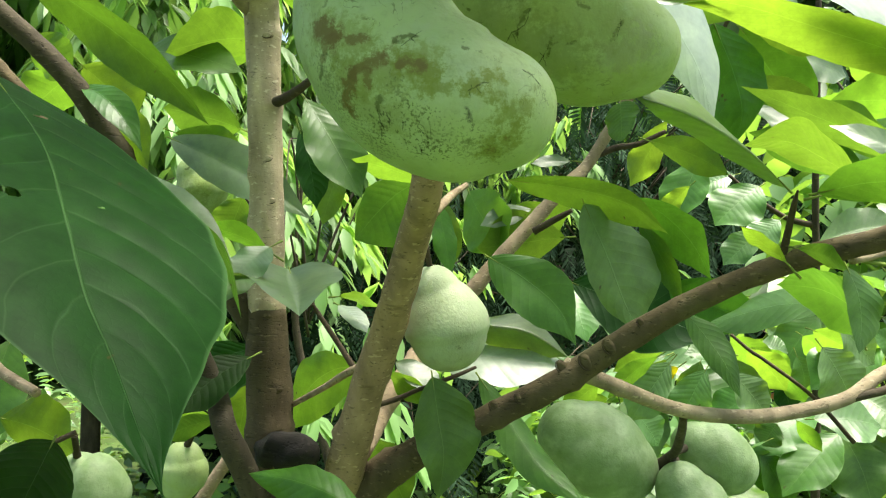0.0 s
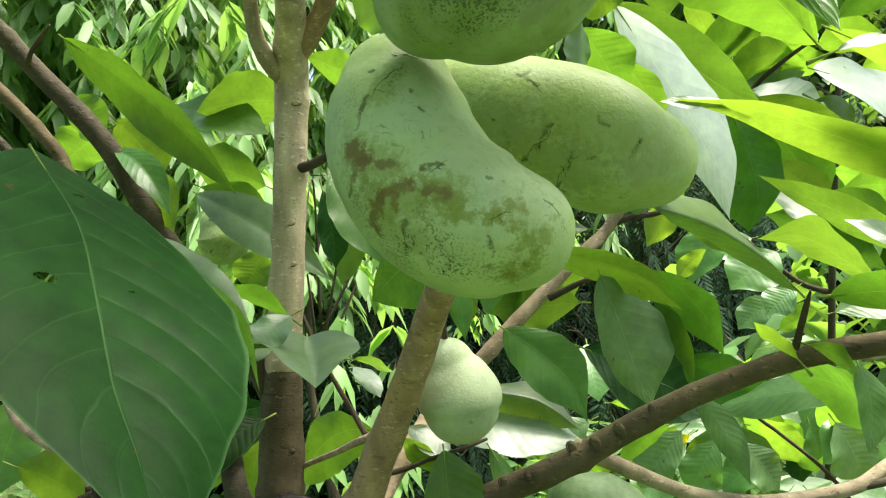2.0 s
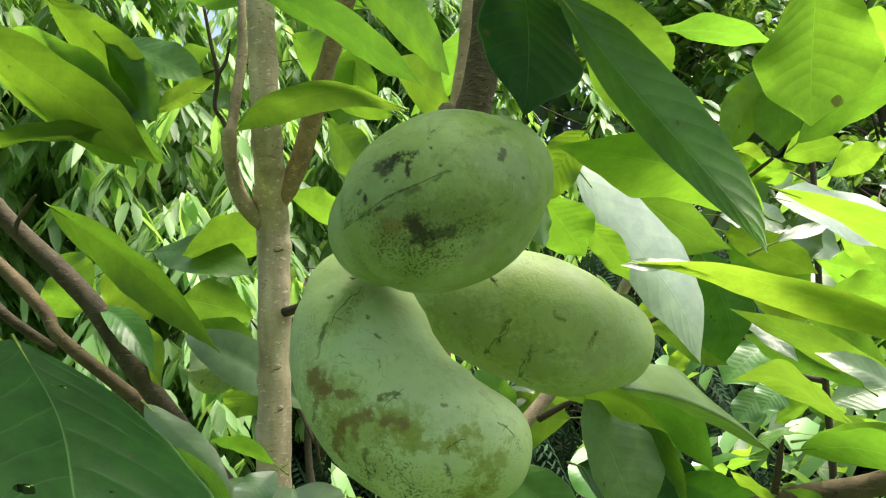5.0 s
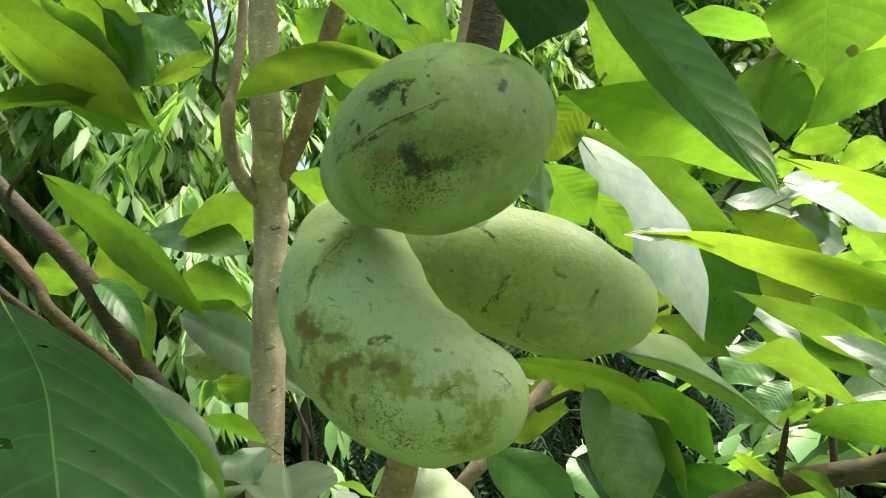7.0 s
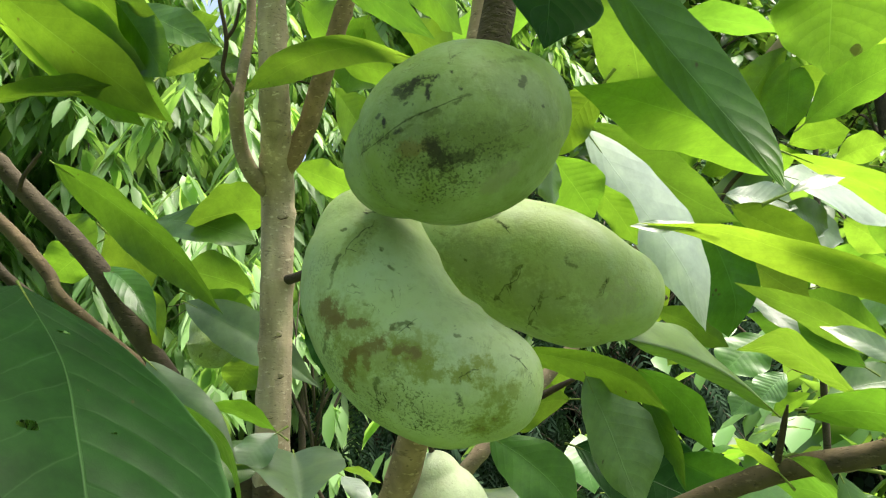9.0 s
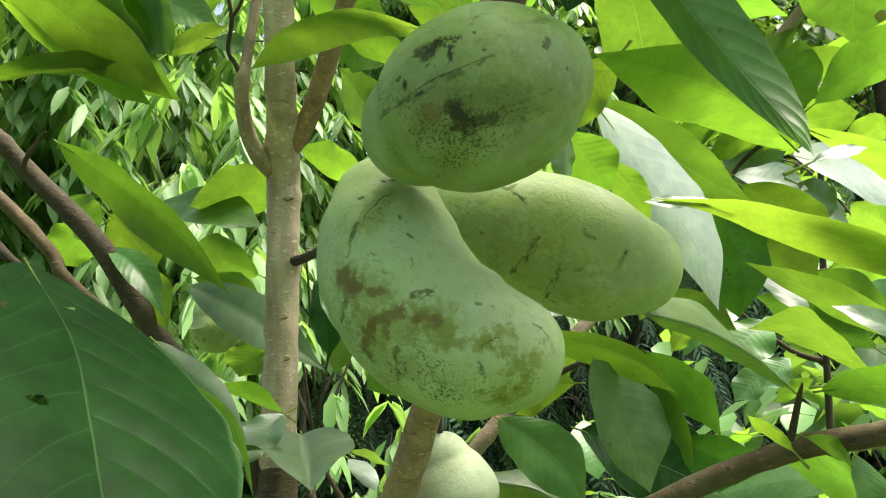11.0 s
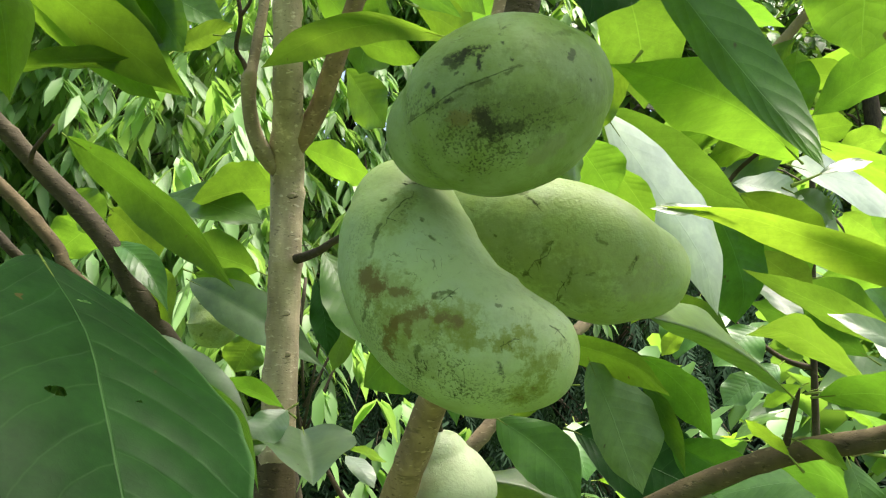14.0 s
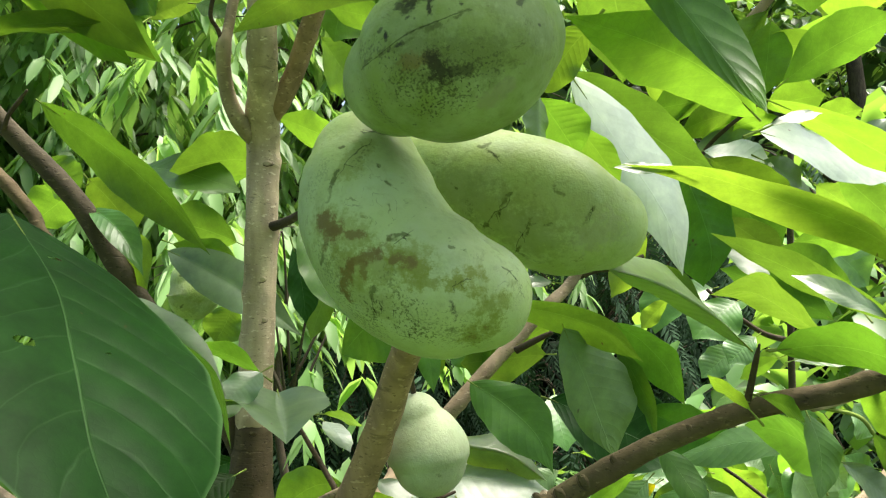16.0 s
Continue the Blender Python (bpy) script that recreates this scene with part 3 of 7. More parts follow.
def scar_strip(body, points, width, g, verts, faces, uvs, outward, waver=0.10):
    """A tapering strip laid on the skin of body through a few points, wavering on its way."""
    c = spline(points, 6) if len(points) > 2 else np.linspace(points[0], points[1], 8)
    length = float(np.sum(np.linalg.norm(np.diff(c, axis=0), axis=1)))
    k = len(c)
    c = c + np.cumsum(g.normal(0, waver * length / math.sqrt(k), (k, 3)), axis=0)
    snapped = []
    for q in c:
        _, at, nor, _ = body.closest_point_on_mesh(Vector(q))
        snapped.append((np.array(at), np.array(nor) * outward))
    for i, (at, nor) in enumerate(snapped):
        a, b_ = snapped[max(0, i - 1)][0], snapped[min(k - 1, i + 1)][0]
        across = np.cross(nor, b_ - a)
        across /= np.linalg.norm(across) + 1e-12
        w = width * (0.15 + math.sin(math.pi * (i + 0.3) / (k - 0.4)) ** 0.7) * g.uniform(0.4, 1.4)
        top = at + nor * 0.00012
        verts += [top - across * w, top + nor * 0.00010, top + across * w]
        uvs += [(i / k, -1), (i / k, 0), (i / k, 1)]
        if i:
            n0 = len(verts) - 6
            faces += [(n0, n0 + 1, n0 + 4, n0 + 3), (n0 + 1, n0 + 2, n0 + 5, n0 + 4)]
    return [s_[0] for s_ in snapped], length


def scars(body, name, mat, label, lines=(), fields=(), seed=0):
    """Cracks with side branches along lines of (points, width, branches, waver), and fields of short strokes:
    (centre, radius, count, stroke length, width, heading)."""
    g = np.random.default_rng(seed)
    outward = 1.0 if sum(f_.normal.dot(f_.center) for f_ in body.data.polygons) > 0 else -1.0
    verts, faces, uvs = [], [], []
    for points, width, branches, waver in lines:
        path, length = scar_strip(body, [np.array(q, float) for q in points], width, g, verts, faces, uvs, outward, waver)
        for _ in range(branches):
            i = int(g.integers(1, len(path) - 1))
            ahead = path[min(i + 1, len(path) - 1)] - path[i - 1]
            ahead /= np.linalg.norm(ahead) + 1e-12
            out = g.normal(0, 1, 3)
            out -= ahead * (out @ ahead)
            out /= np.linalg.norm(out)
            end = path[i] + (ahead * g.uniform(-0.5, 0.8) + out) * length * g.uniform(0.12, 0.32)
            scar_strip(body, [path[i], end], width * 0.6, g, verts, faces, uvs, outward)
    for centre, radius, count, stroke, width, heading in fields:
        for _ in range(count):
            q = np.array(centre) + np.clip(g.normal(0, 0.5, 3), -1.1, 1.1) * radius
            way = np.array(heading) + g.normal(0, 0.45, 3)
            way *= stroke * g.uniform(0.4, 1.3) / np.linalg.norm(way)
            scar_strip(body, [q - way / 2, q + way / 2], width * g.uniform(0.5, 1.2), g, verts, faces, uvs, outward)
    verts = [np.array(body.location) + v_ for v_ in verts]
    ob = part(name, mesh_from(name, verts, faces, uvs), mat, body, label)
    ob["kind"] = "stuff"
    return ob


def scatter(name, places, ways, sides, lengths, widths, mat, parent=None, droop=0.15, fold=0.25):
    """Many small pointed leaves as one mesh: each is a folded blade of eight triangles."""
    places, ways, sides = (np.asarray(a, float) for a in (places, ways, sides))
    n = len(places)
    ways = ways / np.linalg.norm(ways, axis=1)[:, None]
    sides = sides - ways * np.sum(sides * ways, axis=1)[:, None]
    sides = sides / (np.linalg.norm(sides, axis=1)[:, None] + 1e-9)
    nr = np.cross(ways, sides)
    nr *= np.where(nr[:, 2] < 0, -1, 1)[:, None]
    lengths, widths = np.broadcast_to(lengths, n), np.broadcast_to(widths, n)
    us = (0.0, 0.3, 0.65, 1.0)
    ws = (0.0, 0.85, 0.8, 0.0)
    cols_ = []
    for u, w in zip(us, ws):
        mid = places + ways * (lengths * u)[:, None] + nr * (-droop * lengths * u * u)[:, None]
        if w == 0:
            cols_.append(mid)
        else:
            off = sides * (widths * 0.5 * w)[:, None]
            lift = nr * (widths * 0.5 * w * fold)[:, None]
            cols_ += [mid + off + lift, mid, mid - off + lift]
    v = np.stack(cols_, axis=1).reshape(-1, 3)
    k = len(cols_)
    local = [(0, 1, 2), (0, 2, 3), (1, 4, 5, 2), (2, 5, 6, 3), (4, 7, 5), (5, 7, 6)]
    faces = [tuple(i * k + a for a in f) for i in range(n) for f in local]
    return part(name, mesh_from(name, v, faces), mat, parent)


# ---- the pawpaw tree ----
tree = thing("pawpaw_tree", (-0.09, 0.75, 0.0), "multi-stemmed pawpaw tree with large drooping green leaves", "tree")
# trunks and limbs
limb("trunk", [(-0.1977, 0.8607, 0.5053, 0.0280), (-0.1704, 0.8089, 1.0293, 0.0248), (-0.1612, 0.7824, 1.2588, 0.0224), (-0.1637, 0.7938, 1.3614, 0.0203), (-0.1640, 0.7947, 1.4290, 0.0176), (-0.1638, 0.7950, 1.4503, 0.0167), (-0.1636, 0.7951, 1.4551, 0.0162)], BARK_SHADED, tree, 20, 0.055, "mossy foot of the upright trunk, leaf shade put into its dark bark", 2, 0.1)
limb("trunk", [(-0.1641, 0.7949, 1.4411, 0.0145), (-0.1637, 0.7951, 1.4532, 0.0160), (-0.1622, 0.7958, 1.5014, 0.0150), (-0.1607, 0.7965, 1.5473, 0.0145), (-0.1600, 0.7977, 1.6318, 0.0145), (-0.1600, 0.7988, 1.7090, 0.0150), (-0.1467, 0.7311, 1.7776, 0.0122), (-0.1475, 0.7253, 1.8336, 0.0117), (-0.1523, 0.7336, 1.9473, 0.0106), (-0.1535, 0.7373, 2.1066, 0.0074)], BARK, tree, 20, 0.055, "upright grey-brown trunk with leaf scars", 3, 0.09)
limb("trunk", [(-0.1642, 0.8281, 0.9646, 0.0235), (-0.1261, 0.7830, 1.2387, 0.0200), (-0.0996, 0.7497, 1.3083, 0.0172), (-0.0747, 0.7164, 1.3849, 0.0141), (-0.0479, 0.6811, 1.4512, 0.0121), (-0.0240, 0.6196, 1.5152, 0.0104), (-0.0132, 0.5753, 1.5457, 0.0095), (0.0048, 0.5389, 1.6329, 0.0097), (0.0178, 0.5303, 1.7042, 0.0094)], BARK_STEM, tree, 20, 0.06, "leaning brown stem carrying the fruit cluster", 4, 0.09)
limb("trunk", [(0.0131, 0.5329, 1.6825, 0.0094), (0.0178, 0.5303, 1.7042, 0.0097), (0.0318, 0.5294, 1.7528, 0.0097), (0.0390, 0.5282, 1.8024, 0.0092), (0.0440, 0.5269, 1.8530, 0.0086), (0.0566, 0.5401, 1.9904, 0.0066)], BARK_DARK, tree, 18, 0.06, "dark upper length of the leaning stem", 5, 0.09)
limb("trunk", [(0.0098, 0.5500, 1.6907, 0.0066), (0.0164, 0.5550, 1.7346, 0.0064), (0.0231, 0.5600, 1.7727, 0.0060), (0.0287, 0.5650, 1.8196, 0.0056), (0.0368, 0.5700, 1.8799, 0.0050)], BARK_GREY, tree, 14, 0.06, "pale slender stem behind the fruit cluster", 38, 0.07)
thick_limb = limb("branch", [(-0.1261, 0.7830, 1.2387, 0.0190), (-0.0899, 0.7598, 1.3003, 0.0179), (-0.0334, 0.7220, 1.3480, 0.0118), (0.0144, 0.6986, 1.3746, 0.0099), (0.0733, 0.6657, 1.4103, 0.0094), (0.0885, 0.6612, 1.4211, 0.0091), (0.1468, 0.6383, 1.4601, 0.0079), (0.2007, 0.6101, 1.4871, 0.0071), (0.2312, 0.5861, 1.4975, 0.0068), (0.2488, 0.5766, 1.5026, 0.0068), (0.2977, 0.5382, 1.5255, 0.0062), (0.3496, 0.5299, 1.5464, 0.0049)], BARK_LIMB, tree, 18, 0.045, "thick brown limb with swollen nodes", 6, 0.12)
limb("branch", [(0.0736, 0.6658, 1.4189, 0.0070), (0.0936, 0.6712, 1.4103, 0.0059), (0.1148, 0.6816, 1.4000, 0.0056), (0.1607, 0.7075, 1.3784, 0.0054), (0.2097, 0.7187, 1.3692, 0.0055), (0.2584, 0.7450, 1.3658, 0.0056), (0.3048, 0.7562, 1.3727, 0.0056), (0.3352, 0.7666, 1.3878, 0.0055), (0.3594, 0.7771, 1.3963, 0.0054), (0.3915, 0.7872, 1.4211, 0.0055), (0.4174, 0.7974, 1.4407, 0.0055), (0.4769, 0.8274, 1.4962, 0.0048), (0.5412, 0.8676, 1.5496, 0.0041)], BARK_GREY, tree, 14, 0.07, "slender sweeping side branch", 7, 0.05)
limb("branch", [(-0.1476, 0.7526, 1.2514, 0.0118), (-0.1646, 0.7233, 1.3291, 0.0104), (-0.1778, 0.7135, 1.3689, 0.0094), (-0.1888, 0.7301, 1.3927, 0.0090), (-0.2007, 0.7289, 1.4251, 0.0081), (-0.2128, 0.7279, 1.4511, 0.0077), (-0.2188, 0.7275, 1.4632, 0.0064)], BARK_DARK, tree, 14, 0.08, "dark low limb beside the trunk", 8, 0.05)
limb("twig", [(-0.2026, 0.7287, 1.4316, 0.0043), (-0.2108, 0.7183, 1.4407, 0.0038), (-0.2189, 0.7131, 1.4443, 0.0033)], PINK, tree, 8, 0.0, "", 9, 0.05)
limb("twig", [(0.3027, 0.7561, 1.3719, 0.0039), (0.3266, 0.7567, 1.3766, 0.0035), (0.3441, 0.7571, 1.3810, 0.0035), (0.3792, 0.7577, 1.3955, 0.0035), (0.3946, 0.7578, 1.4069, 0.0026)], BARK_DARK, tree, 9, 0.05, "", 10, 0.05)
limb("twig", [(0.3906, 0.7873, 1.4193, 0.0036), (0.4006, 0.7824, 1.4248, 0.0032), (0.4153, 0.7776, 1.4311, 0.0031), (0.4423, 0.7679, 1.4460, 0.0022)], BARK_DARK, tree, 9, 0.05, "", 11, 0.05)
limb("twig", [(0.1979, 0.6035, 1.4926, 0.0017), (0.2122, 0.6068, 1.4981, 0.0017), (0.2236, 0.6064, 1.4912, 0.0017)], YOUNGSTALK, tree, 7, 0.0, "", 12, 0.05)
limb("twig", [(0.2565, 0.6205, 1.4876, 0.0014), (0.2753, 0.6213, 1.4837, 0.0014), (0.2838, 0.6217, 1.4787, 0.0014), (0.2895, 0.6222, 1.4704, 0.0014)], YOUNGSTALK, tree, 7, 0.0, "", 13, 0.05)
limb("twig", [(0.3350, 1.1273, 1.3785, 0.0021), (0.3587, 1.1288, 1.3573, 0.0024), (0.3791, 1.1299, 1.3431, 0.0024), (0.4367, 1.1333, 1.2964, 0.0028), (0.4871, 1.1369, 1.2375, 0.0034)], TWIG, tree, 6, 0.0, "", 14, 0.05)
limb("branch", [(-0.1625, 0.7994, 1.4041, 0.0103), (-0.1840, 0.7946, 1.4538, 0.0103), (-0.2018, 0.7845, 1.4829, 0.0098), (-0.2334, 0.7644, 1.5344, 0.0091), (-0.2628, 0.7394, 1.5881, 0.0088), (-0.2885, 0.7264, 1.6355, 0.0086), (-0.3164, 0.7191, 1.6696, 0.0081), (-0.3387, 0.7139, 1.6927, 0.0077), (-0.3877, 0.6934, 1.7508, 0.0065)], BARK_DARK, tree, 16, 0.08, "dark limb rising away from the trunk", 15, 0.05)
limb("branch", [(-0.2520, 0.7936, 1.5336, 0.0060), (-0.3226, 0.7438, 1.6097, 0.0056), (-0.3366, 0.7410, 1.6330, 0.0056), (-0.3646, 0.7369, 1.6656, 0.0056), (-0.3926, 0.7333, 1.6936, 0.0056), (-0.4487, 0.7256, 1.7543, 0.0052)], BARK_LIMB, tree, 12, 0.07, "", 16, 0.05)
limb("branch", [(-0.3851, 0.8430, 1.6065, 0.0048), (-0.4092, 0.8092, 1.6355, 0.0047), (-0.4324, 0.8062, 1.6587, 0.0047), (-0.4840, 0.8014, 1.6921, 0.0041)], BARK_DARK, tree, 8, 0.0, "", 17, 0.05)
limb("branch", [(-0.0811, 0.7556, 1.3403, 0.0082), (-0.0502, 0.8572, 1.3891, 0.0086), (-0.0078, 0.9189, 1.4317, 0.0088), (0.0128, 0.9198, 1.4565, 0.0082), (0.0519, 0.9415, 1.4974, 0.0078), (0.1156, 0.9741, 1.5610, 0.0069), (0.1578, 1.0058, 1.6037, 0.0065), (0.2588, 0.9813, 1.7731, 0.0065), (0.2816, 0.9687, 1.8008, 0.0064), (0.3118, 0.9559, 1.8318, 0.0064), (0.3348, 0.9423, 1.8669, 0.0060), (0.3577, 0.9295, 1.8959, 0.0056), (0.3841, 0.9165, 1.9275, 0.0053), (0.4269, 0.9103, 1.9905, 0.0035)], PINK, tree, 14, 0.05, "pinkish-brown rear branch", 18, 0.05)
limb("twig", [(0.1513, 1.0055, 1.5940, 0.0043), (0.1764, 1.0063, 1.6031, 0.0037), (0.2014, 1.0070, 1.6067, 0.0031), (0.2316, 1.0080, 1.6194, 0.0025)], TWIG, tree, 8, 0.0, "", 19, 0.05)
limb("twig", [(0.0785, 0.9424, 1.5140, 0.0041), (0.0980, 0.9331, 1.5247, 0.0034), (0.1153, 0.9237, 1.5336, 0.0023)], TWIG, tree, 8, 0.0, "", 20, 0.05)
limb("branch", [(-0.1622, 0.7980, 1.7022, 0.0040), (-0.1562, 0.7904, 1.7169, 0.0070), (-0.1481, 0.7820, 1.7300, 0.0089), (-0.1388, 0.7722, 1.7389, 0.0093), (-0.1249, 0.7582, 1.7582, 0.0086), (-0.1096, 0.7359, 1.7874, 0.0084), (-0.0943, 0.7129, 1.8144, 0.0077), (-0.0841, 0.7004, 1.8370, 0.0071), (-0.0577, 0.6701, 1.8856, 0.0060)], BARK_STEM, tree, 14, 0.06, "", 21, 0.05)
limb("branch", [(-0.1629, 0.8008, 1.6961, 0.0040), (-0.1672, 0.7942, 1.7068, 0.0060), (-0.1723, 0.7850, 1.7138, 0.0072), (-0.1774, 0.7714, 1.7236, 0.0073), (-0.1832, 0.7639, 1.7405, 0.0068), (-0.1853, 0.7560, 1.7622, 0.0062), (-0.1837, 0.7484, 1.7820, 0.0064), (-0.1817, 0.7496, 1.7897, 0.0048), (-0.1785, 0.7541, 1.8184, 0.0046), (-0.1757, 0.7601, 1.8510, 0.0044), (-0.1749, 0.7621, 1.9140, 0.0035)], BARK_GREY, tree, 12, 0.08, "", 22, 0.05)
limb("twig", [(-0.1837, 0.7484, 1.7820, 0.0029), (-0.1884, 0.7448, 1.7933, 0.0021), (-0.1933, 0.7401, 1.8042, 0.0019), (-0.1882, 0.7322, 1.8280, 0.0019), (-0.1929, 0.7281, 1.8584, 0.0016), (-0.1968, 0.7243, 1.8864, 0.0014)], TWIG, tree, 7, 0.0, "", 23, 0.05)
limb("twig", [(-0.1882, 0.7322, 1.8280, 0.0019), (-0.1804, 0.7311, 1.8395, 0.0014), (-0.1761, 0.7289, 1.8580, 0.0012)], TWIG, tree, 7, 0.0, "", 24, 0.05)
limb("branch", [(-0.1532, 0.7929, 1.6283, 0.0048), (-0.1378, 0.7783, 1.6306, 0.0042), (-0.1220, 0.7588, 1.6340, 0.0036), (-0.1063, 0.7493, 1.6420, 0.0031), (-0.0638, 0.7005, 1.6536, 0.0025)], BARK_DARK, tree, 10, 0.0, "", 25, 0.05)
limb("twig", [(0.1992, 0.6100, 1.4837, 0.0031), (0.2007, 0.6052, 1.4942, 0.0026), (0.2006, 0.5954, 1.5079, 0.0022), (0.1984, 0.5805, 1.5226, 0.0018), (0.1973, 0.5716, 1.5313, 0.0006)], TWIG, tree, 9, 0.0, "", 26, 0.05)
limb("twig", [(-0.1146, 0.7266, 1.4688, 0.0011), (-0.1043, 0.7266, 1.4511, 0.0020), (-0.0919, 0.7266, 1.4311, 0.0022), (-0.0773, 0.7167, 1.4106, 0.0026)], TWIG, tree, 7, 0.0, "", 27, 0.05)
limb("twig", [(-0.1602, 0.8039, 1.3615, 0.0024), (-0.1430, 0.7945, 1.3728, 0.0024), (-0.1113, 0.7556, 1.3923, 0.0026), (-0.0859, 0.7165, 1.4100, 0.0030), (-0.0640, 0.7020, 1.4215, 0.0034)], PINK, tree, 8, 0.0, "", 28, 0.05)
limb("twig", [(-0.0748, 0.7164, 1.3827, 0.0021), (-0.0498, 0.7271, 1.3876, 0.0022), (-0.0325, 0.7327, 1.3936, 0.0018), (-0.0061, 0.7385, 1.4015, 0.0018), (0.0128, 0.7491, 1.4072, 0.0013)], TWIG, tree, 7, 0.0, "", 29, 0.05)
limb("twig", [(-0.0122, 0.6000, 1.5251, 0.0031), (-0.0062, 0.6503, 1.5338, 0.0030), (-0.0013, 0.7206, 1.5429, 0.0030), (0.0099, 0.8011, 1.5549, 0.0024)], PINK, tree, 8, 0.0, "", 30, 0.05)
limb("twig", [(-0.2846, 0.6108, 1.3836, 0.0014), (-0.2682, 0.6213, 1.3848, 0.0018), (-0.2526, 0.6318, 1.3904, 0.0019)], TWIG, tree, 7, 0.0, "", 31, 0.05)
limb("branch", [(-0.3079, 0.9878, 1.2037, 0.0087), (-0.2785, 0.9892, 1.2494, 0.0074), (-0.2527, 0.9904, 1.2827, 0.0074), (-0.2281, 0.9714, 1.3054, 0.0067)], PINK, tree, 9, 0.0, "", 32, 0.05)
limb("branch", [(0.2446, 0.6101, 1.4892, 0.0030), (0.2617, 0.6206, 1.4909, 0.0031), (0.2829, 0.6311, 1.4954, 0.0032), (0.3108, 0.6518, 1.4999, 0.0029), (0.4049, 0.7244, 1.5135, 0.0025)], BARK_GREY, tree, 10, 0.06, "", 33, 0.05)
limb("twig", [(-0.3443, 0.7040, 1.6975, 0.0022), (-0.3381, 0.6982, 1.7066, 0.0018), (-0.3280, 0.6925, 1.7155, 0.0018), (-0.3156, 0.6821, 1.7226, 0.0009)], TWIG, tree, 7, 0.0, "", 34, 0.05)
limb("branch", [(-0.3052, 0.6824, 1.4082, 0.0037), (-0.3323, 0.7013, 1.4150, 0.0043), (-0.3562, 0.7203, 1.4225, 0.0044), (-0.3786, 0.7392, 1.4420, 0.0041), (-0.4112, 0.7574, 1.4770, 0.0042)], PINK, tree, 9, 0.0, "", 35, 0.05)
limb("knot", [(-0.1634, 0.7734, 1.3377, 0.0122), (-0.1458, 0.7490, 1.3460, 0.0154), (-0.1302, 0.7295, 1.3498, 0.0158), (-0.1174, 0.7198, 1.3507, 0.0121), (-0.1117, 0.7150, 1.3518, 0.0060)], KNOT, tree, 14, 0.0, "black weathered knot of a sawn-off stem", 36, 0.5)
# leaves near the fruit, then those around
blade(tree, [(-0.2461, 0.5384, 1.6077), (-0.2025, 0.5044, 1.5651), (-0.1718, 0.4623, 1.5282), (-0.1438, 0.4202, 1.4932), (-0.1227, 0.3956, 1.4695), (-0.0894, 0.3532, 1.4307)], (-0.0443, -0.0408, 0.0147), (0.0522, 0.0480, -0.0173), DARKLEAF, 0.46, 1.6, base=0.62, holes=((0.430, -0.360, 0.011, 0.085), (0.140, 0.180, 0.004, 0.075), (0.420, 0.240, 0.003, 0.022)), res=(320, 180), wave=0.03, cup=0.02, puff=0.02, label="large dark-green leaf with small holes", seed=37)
blade(tree, [(0.0899, 0.6000, 1.7068), (0.1216, 0.6020, 1.6592), (0.1523, 0.6100, 1.6140), (0.1657, 0.6200, 1.5754)], (-0.0154, -0.0079, -0.0122), (0.0228, 0.0248, 0.0207), SKYSHEEN, 0.60, 1.25, base=0.6, wave=0.05, seed=301)
blade(tree, [(0.0965, 0.6400, 1.7222), (0.1351, 0.6500, 1.6930), (0.1738, 0.6600, 1.6689), (0.2083, 0.6700, 1.6539)], (-0.0192, 0.0187, -0.0223), (0.0116, -0.0124, 0.0131), PAWPAW, 0.48, 1.40, seed=302)
blade(tree, [(0.2787, 0.5430, 1.5753), (0.2507, 0.5450, 1.5973), (0.2046, 0.5460, 1.6151), (0.1577, 0.5460, 1.6308), (0.1094, 0.5450, 1.6374)], (0.0015, -0.0160, 0.0048), (-0.0032, 0.0161, -0.0096), YOUNG, 0.45, 1.50, wave=0.05, seed=303)
blade(tree, [(0.1727, 0.5000, 1.6545), (0.1387, 0.4700, 1.6695), (0.0968, 0.4300, 1.6720), (0.0571, 0.4050, 1.6742)], (-0.0140, 0.0138, -0.0101), (0.0073, -0.0070, 0.0145), YOUNG, 0.50, 1.30, seed=304)
blade(tree, [(0.0595, 0.3800, 1.7284), (0.0845, 0.3880, 1.6951), (0.1097, 0.3920, 1.6633), (0.1247, 0.3830, 1.6379), (0.1260, 0.3650, 1.6212)], (-0.0073, 0.0014, -0.0058), (0.0140, 0.0024, 0.0119), SHINY, 0.45, 1.30, wave=0.06, seed=305)
blade(tree, [(0.1749, 0.5300, 1.5310), (0.1532, 0.5150, 1.5470), (0.1187, 0.4900, 1.5629), (0.0813, 0.4670, 1.5725)], (-0.0090, 0.0232, 0.0183), (-0.0098, 0.0125, -0.0016), SHEENLEAF, 0.50, 1.40, seed=306)
blade(tree, [(0.2541, 0.6060, 1.5333), (0.2350, 0.6150, 1.5498), (0.2130, 0.6250, 1.5645), (0.1857, 0.6280, 1.5631)], (-0.0057, -0.0271, 0.0104), (0.0023, 0.0156, -0.0074), PAWPAW, 0.55, 1.30, seed=307)
blade(tree, [(0.1192, 0.8650, 1.5379), (0.1387, 0.8660, 1.4891), (0.1526, 0.8660, 1.4483), (0.1671, 0.8660, 1.4143)], (-0.0228, -0.0081, -0.0076), (0.0438, 0.0189, 0.0146), SAPLEAF, 0.50, 1.25, seed=308)
blade(tree, [(0.0264, 0.7700, 1.4936), (0.0542, 0.7660, 1.4756), (0.0806, 0.7580, 1.4505), (0.0939, 0.7520, 1.4195)], (-0.0187, -0.0089, -0.0179), (0.0166, 0.0041, 0.0172), SHINY, 0.48, 1.70, seed=309)
